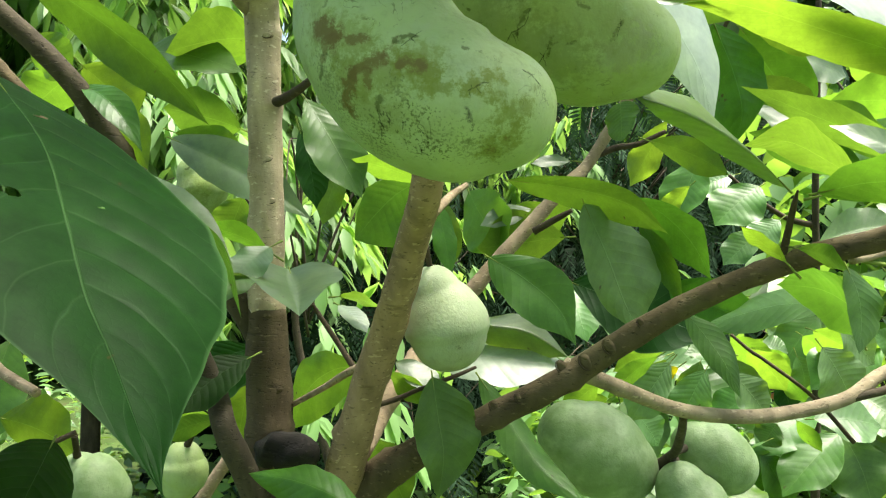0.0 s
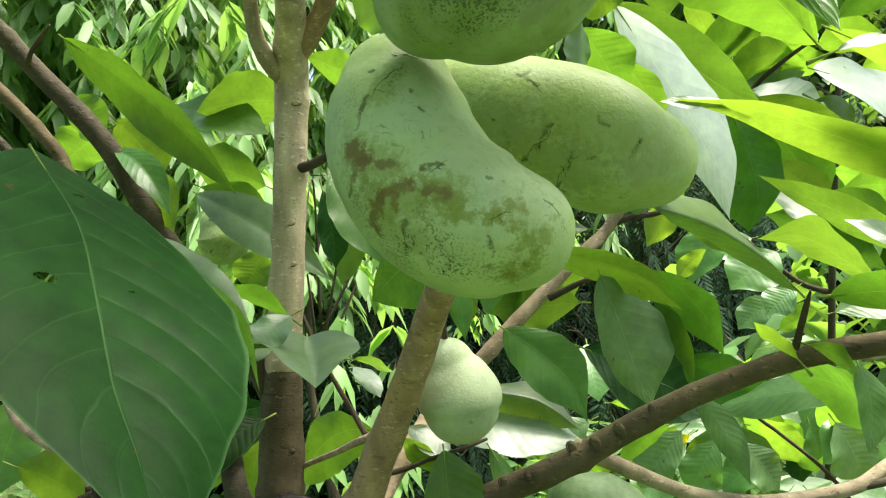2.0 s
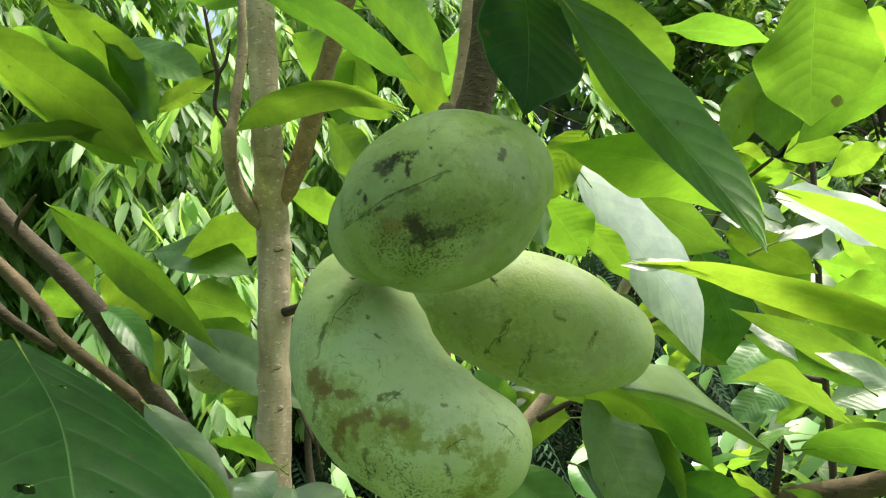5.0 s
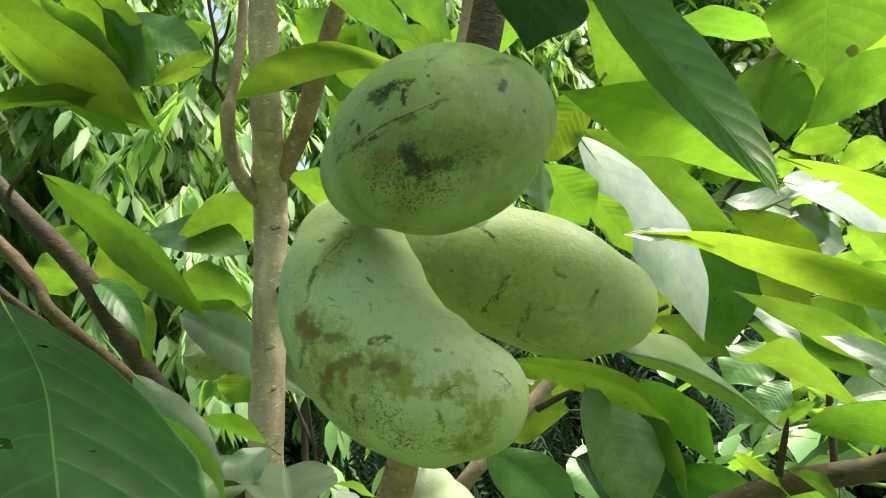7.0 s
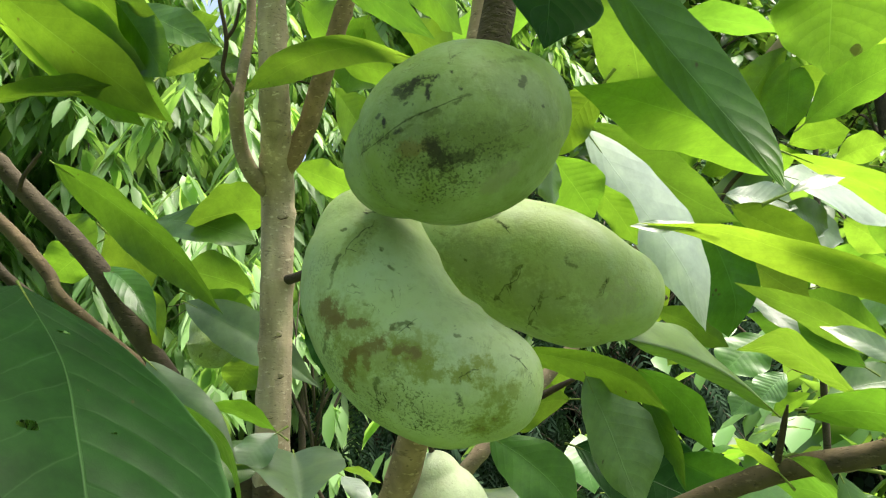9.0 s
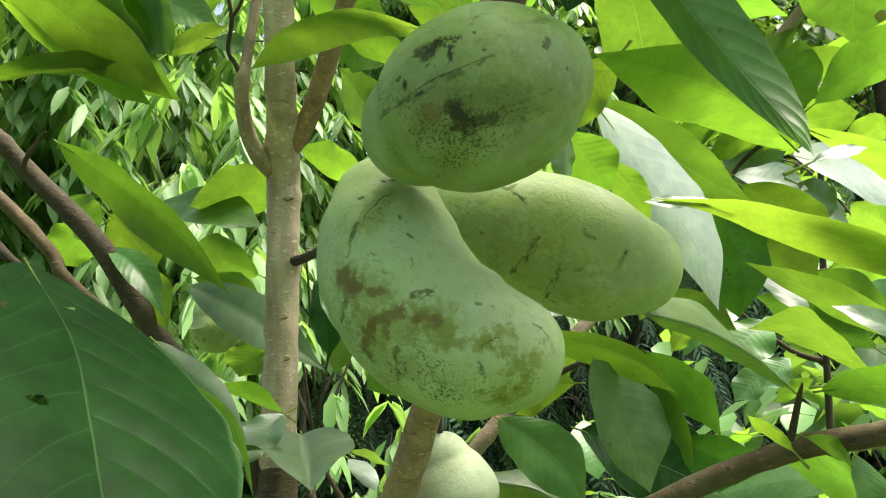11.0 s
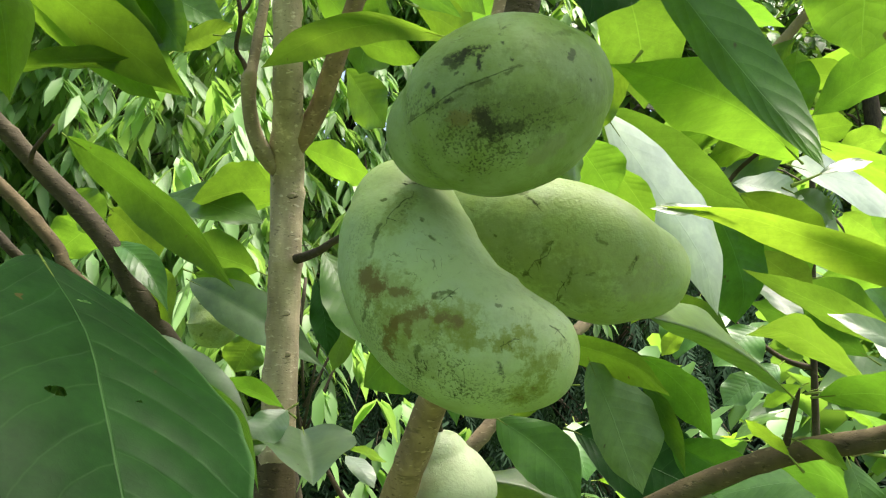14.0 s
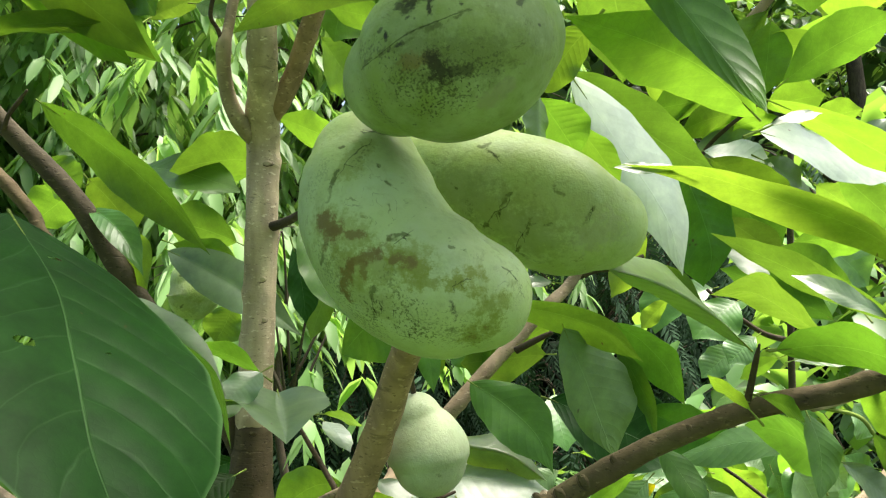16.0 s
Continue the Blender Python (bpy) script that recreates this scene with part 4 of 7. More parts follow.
blade(tree, [(0.0512, 0.9000, 1.5644), (0.1129, 0.8700, 1.5521), (0.1573, 0.8450, 1.5348), (0.1853, 0.8200, 1.5076)], (0.0015, -0.0061, 0.0123), (0.0009, 0.0160, -0.0201), SHADELEAF, 0.60, 1.40, seed=310)
blade(tree, [(0.1764, 0.9050, 1.5431), (0.2034, 0.9000, 1.5238), (0.2256, 0.8900, 1.4962), (0.2392, 0.8800, 1.4618)], (-0.0117, 0.0165, -0.0154), (0.0058, -0.0200, 0.0121), SHADELEAF, 0.50, 1.40, seed=311)
blade(tree, [(0.1782, 0.9050, 1.5203), (0.1913, 0.8850, 1.4899), (0.2027, 0.8750, 1.4623), (0.2071, 0.8650, 1.4325)], (-0.0083, 0.0076, -0.0069), (0.0059, -0.0093, 0.0065), SHADELEAF, 0.45, 1.40, seed=312)
blade(tree, [(-0.3098, 0.6920, 1.7155), (-0.2565, 0.6900, 1.6791), (-0.2098, 0.6850, 1.6395), (-0.1711, 0.6800, 1.5949)], (-0.0143, 0.0074, -0.0181), (0.0074, -0.0162, 0.0111), MIDLEAF, 0.50, 1.35, seed=313)
blade(tree, [(-0.2837, 0.9150, 1.6186), (-0.2376, 0.9000, 1.5976), (-0.1862, 0.8850, 1.5684), (-0.1333, 0.8700, 1.5294)], (-0.0139, -0.0119, -0.0186), (0.0137, 0.0057, 0.0215), PALELEAF, 0.45, 1.50, seed=314)
blade(tree, [(-0.2117, 0.6400, 1.5625), (-0.1813, 0.6200, 1.5422), (-0.1534, 0.6050, 1.5224), (-0.1340, 0.5980, 1.4969)], (-0.0097, -0.0044, -0.0110), (0.0074, 0.0073, 0.0048), PALELEAF, 0.42, 1.40, seed=315)
blade(tree, [(-0.1801, 0.6050, 1.5379), (-0.1525, 0.5950, 1.5207), (-0.1349, 0.5880, 1.4992), (-0.1268, 0.5830, 1.4661)], (-0.0059, 0.0085, -0.0082), (0.0025, -0.0054, 0.0041), PAWPAW, 0.48, 1.40, seed=316)
blade(tree, [(-0.1236, 0.7050, 1.4904), (-0.1164, 0.6850, 1.4813), (-0.1077, 0.6550, 1.4719), (-0.1019, 0.6300, 1.4626)], (-0.0421, -0.0188, 0.0203), (0.0320, 0.0056, 0.0127), PALELEAF, 0.38, 1.30, base=0.5, seed=317)
blade(tree, [(-0.0123, 0.5000, 1.7217), (-0.0506, 0.5500, 1.7489), (-0.0980, 0.6000, 1.7599), (-0.1498, 0.6500, 1.7552)], (-0.0093, -0.0097, 0.0051), (0.0055, 0.0064, -0.0101), PAWPAW, 0.62, 1.30, seed=318)
blade(tree, [(-0.1721, 0.3400, 1.7078), (-0.1719, 0.3520, 1.6920), (-0.1738, 0.3660, 1.6710), (-0.1815, 0.3850, 1.6527)], (-0.0155, -0.0004, 0.0013), (-0.0058, 0.0295, 0.0199), YOUNG, 0.50, 1.30, wave=0.05, seed=319)
blade(tree, [(-0.3233, 0.6600, 1.8478), (-0.2817, 0.6600, 1.8027), (-0.2412, 0.6600, 1.7680), (-0.2006, 0.6550, 1.7341)], (-0.0147, 0.0249, -0.0165), (0.0187, -0.0257, 0.0212), PAWPAW, 0.48, 1.30, seed=320)
blade(tree, [(-0.1866, 0.9000, 1.7112), (-0.2137, 0.8900, 1.7094), (-0.2399, 0.8800, 1.7037), (-0.2699, 0.8700, 1.6940)], (-0.0045, 0.0213, -0.0176), (0.0048, -0.0264, 0.0254), YOUNG, 0.45, 1.20, seed=321)
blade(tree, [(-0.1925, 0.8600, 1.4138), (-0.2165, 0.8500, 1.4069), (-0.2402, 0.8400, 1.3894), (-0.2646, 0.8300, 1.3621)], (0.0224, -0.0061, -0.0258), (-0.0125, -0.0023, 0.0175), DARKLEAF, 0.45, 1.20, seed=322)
blade(tree, [(-0.0560, 0.5600, 1.3576), (-0.0799, 0.5700, 1.3669), (-0.1016, 0.5800, 1.3711), (-0.1278, 0.5900, 1.3721)], (-0.0039, -0.0029, -0.0137), (0.0072, 0.0135, 0.0045), PAWPAW, 0.50, 1.10, seed=323)
blade(tree, [(-0.0193, 0.6900, 1.4102), (-0.0160, 0.6850, 1.3817), (-0.0127, 0.6800, 1.3545), (-0.0175, 0.6750, 1.3260)], (-0.0174, -0.0073, -0.0016), (0.0280, 0.0056, 0.0038), SHINY, 0.45, 1.20, seed=324)
blade(tree, [(0.0155, 0.7650, 1.3963), (0.0375, 0.7500, 1.3637), (0.0615, 0.7300, 1.3304), (0.0966, 0.7100, 1.3057)], (-0.0143, -0.0044, -0.0071), (0.0120, 0.0124, 0.0007), SHINY, 0.50, 1.30, seed=325)
blade(tree, [(-0.0886, 0.8300, 1.3971), (-0.1173, 0.8500, 1.3921), (-0.1454, 0.8700, 1.3709), (-0.1651, 0.8800, 1.3314)], (-0.0109, 0.0083, 0.0204), (0.0155, -0.0083, -0.0259), YOUNG, 0.50, 1.20, seed=326)
blade(tree, [(-0.0249, 0.8600, 1.4038), (0.0169, 0.8500, 1.4009), (0.0575, 0.8400, 1.3967), (0.0994, 0.8300, 1.3910)], (0.0093, 0.0326, 0.0119), (-0.0090, -0.0277, -0.0202), SKYSHEEN, 0.50, 1.20, seed=327)
blade(tree, [(-0.0138, 0.8600, 1.4349), (0.0228, 0.8500, 1.4287), (0.0633, 0.8400, 1.4215), (0.0972, 0.8300, 1.4000)], (0.0073, 0.0250, 0.0090), (0.0015, 0.0201, -0.0234), SHEENLEAF, 0.50, 1.20, seed=328)
blade(tree, [(0.0197, 0.9000, 1.4194), (0.0416, 0.8900, 1.4117), (0.0604, 0.8850, 1.4056), (0.0799, 0.8800, 1.3904)], (-0.0047, -0.0100, -0.0082), (0.0023, 0.0029, 0.0060), YOUNG, 0.45, 1.30, seed=329)
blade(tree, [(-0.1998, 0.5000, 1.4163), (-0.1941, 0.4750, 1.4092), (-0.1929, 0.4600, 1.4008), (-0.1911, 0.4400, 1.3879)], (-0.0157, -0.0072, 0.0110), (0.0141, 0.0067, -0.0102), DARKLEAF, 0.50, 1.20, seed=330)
blade(tree, [(0.2510, 0.6100, 1.4378), (0.2492, 0.6200, 1.4574), (0.2377, 0.6400, 1.4693), (0.2173, 0.6600, 1.4718)], (-0.0121, -0.0163, 0.0181), (0.0102, 0.0181, -0.0240), PAWPAW, 0.50, 1.30, seed=331)
blade(tree, [(0.2613, 0.6800, 1.4548), (0.2374, 0.7000, 1.4544), (0.2145, 0.7200, 1.4463), (0.1895, 0.7400, 1.4351)], (0.0129, 0.0193, 0.0104), (-0.0044, -0.0114, -0.0142), SAPLEAF, 0.50, 1.20, seed=332)
blade(tree, [(0.1971, 0.5450, 1.5283), (0.2154, 0.5200, 1.5318), (0.2314, 0.4900, 1.5264), (0.2474, 0.4600, 1.5100)], (-0.0130, -0.0095, 0.0140), (0.0057, 0.0052, -0.0111), SHADELEAF, 0.50, 1.30, seed=333)
blade(tree, [(0.1715, 0.7200, 1.4484), (0.1848, 0.7150, 1.4302), (0.1962, 0.7050, 1.4093), (0.2046, 0.7000, 1.3860)], (-0.0106, -0.0028, -0.0048), (0.0131, 0.0072, 0.0041), SHINY, 0.40, 1.30, seed=334)
blade(tree, [(0.2041, 0.9000, 1.4559), (0.2259, 0.8900, 1.4461), (0.2533, 0.8750, 1.4321), (0.2846, 0.8600, 1.4291)], (-0.0144, -0.0023, -0.0228), (0.0098, -0.0052, 0.0223), SHADELEAF, 0.45, 1.20, seed=335)
blade(tree, [(0.2391, 0.6060, 1.4857), (0.2429, 0.6000, 1.4692), (0.2421, 0.5950, 1.4513), (0.2366, 0.5870, 1.4344)], (-0.0092, -0.0023, 0.0008), (0.0170, 0.0069, -0.0021), SHINY, 0.45, 1.20, seed=336)
blade(tree, [(0.2671, 0.7400, 1.7012), (0.3108, 0.7500, 1.6918), (0.3571, 0.7650, 1.6842), (0.4080, 0.7800, 1.6685)], (-0.0045, 0.0255, 0.0290), (0.0024, -0.0189, -0.0279), SKYSHEEN, 0.48, 1.40, seed=337)
blade(tree, [(0.1957, 0.5400, 1.6739), (0.2390, 0.5450, 1.6565), (0.2754, 0.5500, 1.6376), (0.3164, 0.5600, 1.6121)], (0.0044, -0.0161, 0.0045), (-0.0017, 0.0244, 0.0027), YOUNG, 0.50, 1.30, seed=338)
blade(tree, [(0.1891, 0.6900, 1.6568), (0.2052, 0.7000, 1.6234), (0.2124, 0.7050, 1.5950), (0.2069, 0.7100, 1.5715)], (-0.0321, -0.0036, -0.0114), (0.0244, 0.0093, 0.0099), SHADELEAF, 0.50, 1.20, seed=339)
blade(tree, [(-0.0351, 0.9300, 1.5702), (-0.0609, 0.9250, 1.5553), (-0.0834, 0.9150, 1.5331), (-0.1009, 0.9050, 1.5111)], (-0.0121, -0.0143, 0.0183), (0.0255, 0.0172, -0.0327), PAWPAW, 0.50, 1.10, seed=340)
blade(tree, [(-0.1164, 0.9200, 1.5824), (-0.1219, 0.9150, 1.5653), (-0.1273, 0.9100, 1.5484), (-0.1328, 0.9050, 1.5261)], (-0.0116, -0.0125, 0.0077), (0.0112, 0.0104, -0.0069), PAWPAW, 0.45, 1.30, seed=341)
blade(tree, [(-0.0187, 0.9300, 1.5456), (-0.0152, 0.9250, 1.5226), (-0.0113, 0.9200, 1.4997), (-0.0076, 0.9150, 1.4715)], (-0.0131, -0.0124, 0.0004), (0.0122, 0.0065, 0.0008), PAWPAW, 0.45, 1.30, seed=342)
leaf(tree, (-0.1306, 0.6788, 1.5081), (-0.1521, 0.6503, 1.4860), (-0.8574, 0.3583, 0.3694), 0.0154, PALELEAF, 0.06, 8, seed=40)
leaf(tree, (-0.1495, 0.7269, 1.4963), (-0.1857, 0.6477, 1.4642), (-0.8206, 0.1518, 0.5510), 0.0193, SHINY, 0.06, 8, seed=41)
leaf(tree, (-0.1452, 0.7393, 1.5031), (-0.1989, 0.7354, 1.5266), (0.3222, -0.7181, 0.6168), 0.0121, YOUNG, 0.08, 12, shape="long", seed=44)
leaf(tree, (-0.2887, 0.7344, 1.6370), (-0.2266, 0.6952, 1.5801), (0.7353, 0.4995, 0.4580), 0.0130, SHINY, 0.14, 20, shape="long", seed=48)
leaf(tree, (-0.2902, 0.7444, 1.6366), (-0.2344, 0.7249, 1.5704), (0.6288, -0.4202, 0.6542), 0.0192, YOUNG, 0.1, 10, seed=49)
leaf(tree, (-0.3532, 0.8570, 1.6736), (-0.4002, 0.8595, 1.6379), (-0.4042, -0.7790, 0.4794), 0.0272, YOUNG, 0.04, 8, seed=50)
leaf(tree, (-0.3660, 0.9051, 1.6925), (-0.3193, 0.9123, 1.6341), (0.7819, -0.1240, 0.6109), 0.0385, YOUNG, 0.04, 8, seed=51)
leaf(tree, (-0.3413, 0.7558, 1.6832), (-0.3076, 0.7599, 1.6520), (0.6633, -0.3275, 0.6729), 0.0212, PAWPAW, 0.04, 8, seed=52)
leaf(tree, (-0.3132, 0.9052, 1.7041), (-0.1960, 0.8615, 1.6708), (0.4107, 0.5419, 0.7332), 0.0282, SHINY, 0.05, 8, seed=53)
leaf(tree, (-0.1822, 0.9575, 1.7188), (-0.2815, 0.9561, 1.7065), (-0.0834, -0.6631, 0.7439), 0.0204, YOUNG, 0.02, 8, seed=55)
leaf(tree, (-0.1695, 0.9036, 1.7566), (-0.0911, 0.8594, 1.7175), (0.0372, -0.6245, 0.7802), 0.0231, YOUNG, 0.05, 8, seed=56)
leaf(tree, (-0.2259, 0.9652, 1.6324), (-0.3065, 0.9605, 1.6571), (0.2795, -0.5058, 0.8161), 0.0306, PAWPAW, 0.05, 8, seed=57)
leaf(tree, (-0.2893, 0.9444, 1.6284), (-0.2144, 0.9457, 1.5879), (0.4285, -0.4612, 0.7770), 0.0225, PAWPAW, 0.05, 8, seed=58)
leaf(tree, (-0.2480, 1.0446, 1.5644), (-0.2691, 1.0434, 1.5192), (-0.6336, -0.7070, 0.3142), 0.0287, PAWPAW, 0.05, 8, seed=59)
leaf(tree, (-0.3369, 0.5931, 1.8378), (-0.1994, 0.6333, 1.7302), (0.6253, -0.4687, 0.6239), 0.0250, MIDLEAF, 0.05, 10, seed=60)
leaf(tree, (-0.3454, 0.6610, 1.8221), (-0.2267, 0.6630, 1.7349), (0.5116, -0.5185, 0.6852), 0.0198, YOUNG, 0.05, 10, seed=61)
leaf(tree, (-0.2890, 0.6423, 1.8643), (-0.2007, 0.6384, 1.7686), (0.6147, -0.5245, 0.5891), 0.0283, MIDLEAF, 0.05, 10, seed=62)
leaf(tree, (-0.3356, 0.6352, 1.7467), (-0.2368, 0.6283, 1.7560), (-0.0815, -0.9873, 0.1362), 0.0170, MIDLEAF, 0.05, 10, seed=63)
leaf(tree, (-0.3180, 0.8376, 1.9055), (-0.2187, 0.7996, 1.8428), (0.5830, 0.2472, 0.7740), 0.0196, SHINY, 0.06, 10, seed=65)
leaf(tree, (-0.2156, 0.7716, 1.8262), (-0.1778, 0.7553, 1.8088), (0.4923, 0.2533, 0.8328), 0.0107, SHINY, 0.04, 10, seed=66)
leaf(tree, (-0.2503, 0.7525, 1.8057), (-0.2124, 0.7994, 1.8468), (0.2285, -0.7399, 0.6328), 0.0140, PAWPAW, 0.05, 10, seed=67)
leaf(tree, (-0.2721, 0.8440, 1.8716), (-0.2301, 0.8428, 1.8953), (-0.2004, -0.9296, 0.3094), 0.0137, PAWPAW, 0.05, 10, seed=68)
leaf(tree, (-0.2435, 0.6432, 1.8259), (-0.1998, 0.6308, 1.7613), (0.7150, -0.4153, 0.5625), 0.0201, PAWPAW, 0.05, 10, seed=70)
leaf(tree, (-0.1282, 0.6016, 1.8444), (-0.0034, 0.5197, 1.7402), (0.0354, -0.7645, 0.6436), 0.0160, PAWPAW, 0.05, 10, seed=72)
leaf(tree, (-0.0704, 0.7543, 1.8543), (-0.0916, 0.7619, 1.7877), (-0.7575, -0.6306, 0.1689), 0.0329, YOUNG, 0.05, 8, seed=73)
leaf(tree, (-0.0637, 0.6525, 1.8633), (0.0115, 0.5681, 1.7613), (0.1440, -0.7077, 0.6917), 0.0212, YOUNG, 0.05, 8, seed=74)
leaf(tree, (-0.1389, 0.7976, 1.8862), (-0.0716, 0.7598, 1.8112), (0.4277, -0.5925, 0.6826), 0.0302, YOUNG, 0.03, 8, seed=75)
leaf(tree, (-0.0364, 0.6612, 1.8052), (0.0096, 0.6188, 1.7585), (0.1918, -0.6258, 0.7560), 0.0196, YOUNG, 0.03, 8, seed=76)
leaf(tree, (-0.1088, 0.7997, 1.8053), (-0.0702, 0.7769, 1.7435), (0.6120, -0.5364, 0.5812), 0.0222, PAWPAW, 0.03, 8, seed=77)
leaf(tree, (-0.0327, 0.6551, 1.7641), (-0.0885, 0.7007, 1.7946), (-0.1166, -0.6466, 0.7539), 0.0142, YOUNG, 0.03, 8, seed=78)
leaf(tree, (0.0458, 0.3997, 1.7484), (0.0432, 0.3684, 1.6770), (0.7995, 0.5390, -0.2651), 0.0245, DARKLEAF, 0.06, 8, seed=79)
leaf(tree, (0.0814, 0.5669, 1.7946), (0.0877, 0.5698, 1.7740), (0.7218, -0.6811, 0.1230), 0.0113, YOUNG, 0.03, 8, seed=80)
# unseen leaf added to throw shade on the shiny drooping leaf's upper half
leaf(tree, (0.0369, 0.4515, 1.8130), (0.1919, 0.4215, 1.7980), (0.1, 1, 0), 0.05, PAWPAW, 0.06, 10, seed=905)
leaf(tree, (0.0837, 0.4981, 1.7026), (0.0596, 0.5014, 1.6687), (-0.7643, -0.4021, 0.5042), 0.0124, YOUNG, 0.03, 5, shape="round", seed=83)
leaf(tree, (0.0606, 0.5306, 1.6772), (0.0612, 0.5346, 1.6464), (0.7031, 0.7031, 0.1066), 0.0126, PALELEAF, 0.03, 20, seed=84)
leaf(tree, (0.0621, 0.5507, 1.6787), (0.0869, 0.5564, 1.6427), (0.7420, -0.5127, 0.4319), 0.0180, YOUNG, 0.03, 8, seed=85)
leaf(tree, (0.0882, 0.5831, 1.6713), (0.1180, 0.5898, 1.6296), (0.6509, -0.6697, 0.3574), 0.0113, YOUNG, 0.03, 8, seed=86)
leaf(tree, (0.1473, 0.5499, 1.6360), (0.1052, 0.5451, 1.6356), (-0.0841, 0.6632, 0.7437), 0.0051, PALELEAF, 0.02, 5, seed=91)
leaf(tree, (0.3252, 0.6373, 1.5394), (0.2096, 0.6971, 1.6127), (0.0372, -0.7448, 0.6662), 0.0145, PAWPAW, 0.07, 8, seed=95)
leaf(tree, (0.3159, 0.6463, 1.5467), (0.2555, 0.6616, 1.5781), (0.4997, 0.4492, 0.7406), 0.0098, PALELEAF, 0.05, 8, seed=96)
leaf(tree, (0.1966, 0.5887, 1.4896), (0.1691, 0.5857, 1.5119), (0.3842, -0.8506, 0.3590), 0.0071, YOUNG, 0.05, 10, shape="long", seed=98)
leaf(tree, (0.2054, 0.5954, 1.4976), (0.2167, 0.5555, 1.4860), (-0.2407, -0.3331, 0.9117), 0.0072, PAWPAW, 0.09, 10, shape="long", seed=99)
leaf(tree, (0.2995, 0.6413, 1.5060), (0.3420, 0.6446, 1.4471), (0.6207, -0.6689, 0.4090), 0.0226, YOUNG, 0.06, 10, shape="drip", seed=102)
leaf(tree, (0.2889, 0.6221, 1.4711), (0.3036, 0.6138, 1.4353), (0.6849, -0.5944, 0.4213), 0.0072, SHINY, 0.1, 14, seed=104)
leaf(tree, (0.2678, 0.6221, 1.4522), (0.3084, 0.6246, 1.4169), (0.5903, 0.3903, 0.7066), 0.0113, PALELEAF, 0.03, 12, seed=105)
leaf(tree, (0.2120, 0.7024, 1.6717), (0.2822, 0.7087, 1.6364), (0.3799, -0.6721, 0.6355), 0.0170, MIDLEAF, 0.05, 8, seed=106)
leaf(tree, (0.2295, 0.7502, 1.6076), (0.2645, 0.7152, 1.5699), (0.8271, 0.3824, 0.4119), 0.0101, PALELEAF, 0.06, 8, shape="long", seed=107)
leaf(tree, (0.2532, 0.7882, 1.6357), (0.3041, 0.7937, 1.6021), (0.4641, -0.6533, 0.5982), 0.0162, PAWPAW, 0.05, 8, seed=108)
leaf(tree, (0.3130, 0.8357, 1.6824), (0.3385, 0.8386, 1.6639), (0.5047, 0.4098, 0.7599), 0.0118, SKYSHEEN, 0.04, 8, seed=109)
leaf(tree, (0.2392, 0.8011, 1.6984), (0.2952, 0.7848, 1.6815), (0.3790, 0.4822, 0.7898), 0.0197, SKYSHEEN, 0.06, 6, seed=110)
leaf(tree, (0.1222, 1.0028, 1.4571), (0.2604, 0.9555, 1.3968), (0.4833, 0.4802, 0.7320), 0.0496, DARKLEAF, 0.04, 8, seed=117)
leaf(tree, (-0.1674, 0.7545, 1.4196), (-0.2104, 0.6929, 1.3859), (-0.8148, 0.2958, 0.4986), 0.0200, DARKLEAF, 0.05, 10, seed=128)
leaf(tree, (-0.2086, 0.7926, 1.3619), (-0.2484, 0.7714, 1.3507), (-0.0740, -0.3522, 0.9330), 0.0115, PAWPAW, 0.05, 10, seed=129)
leaf(tree, (-0.2080, 0.8928, 1.3738), (-0.2209, 0.8916, 1.3135), (-0.7698, -0.6132, 0.1773), 0.0231, YOUNG, 0.05, 8, seed=131)
leaf(tree, (-0.1346, 0.8486, 1.6418), (-0.0821, 0.8186, 1.5481), (0.8207, 0.4824, 0.3061), 0.0252, SHINY, 0.05, 12, seed=132)
leaf(tree, (-0.1506, 0.8979, 1.6204), (-0.1364, 0.8971, 1.5426), (0.8559, 0.4946, 0.1507), 0.0167, DARKLEAF, 0.05, 12, seed=133)
leaf(tree, (-0.0183, 0.8504, 1.5579), (-0.0900, 0.8189, 1.5822), (0.4856, -0.6852, 0.5428), 0.0163, YOUNG, 0.05, 8, seed=136)
leaf(tree, (-0.0115, 1.0006, 1.5483), (-0.0073, 0.9796, 1.4745), (0.9064, -0.3899, 0.1622), 0.0161, YOUNG, 0.05, 8, seed=137)
leaf(tree, (0.0141, 1.0515, 1.5626), (0.0551, 1.0016, 1.4965), (0.5640, -0.4517, 0.6912), 0.0385, PAWPAW, 0.05, 8, seed=138)
leaf(tree, (0.1200, 1.0234, 1.5068), (0.0210, 1.0007, 1.4975), (0.0054, -0.3971, 0.9178), 0.0362, PAWPAW, 0.05, 8, seed=139)
leaf(tree, (0.0830, 1.0229, 1.5397), (0.0249, 1.0011, 1.5223), (-0.4105, 0.4651, 0.7844), 0.0138, PALELEAF, 0.05, 8, seed=140)
leaf(tree, (0.1634, 0.9064, 1.6369), (0.1594, 0.8857, 1.5971), (0.7657, -0.5988, 0.2348), 0.0185, PAWPAW, 0.03, 5, shape="round", seed=141)
leaf(tree, (0.2024, 0.9570, 1.6039), (0.2670, 0.9081, 1.5629), (0.1999, -0.4608, 0.8647), 0.0173, PAWPAW, 0.03, 8, seed=142)
leaf(tree, (0.1224, 0.9746, 1.5878), (0.0803, 0.9735, 1.5861), (-0.0478, 0.5771, 0.8153), 0.0093, PALELEAF, 0.03, 8, seed=143)
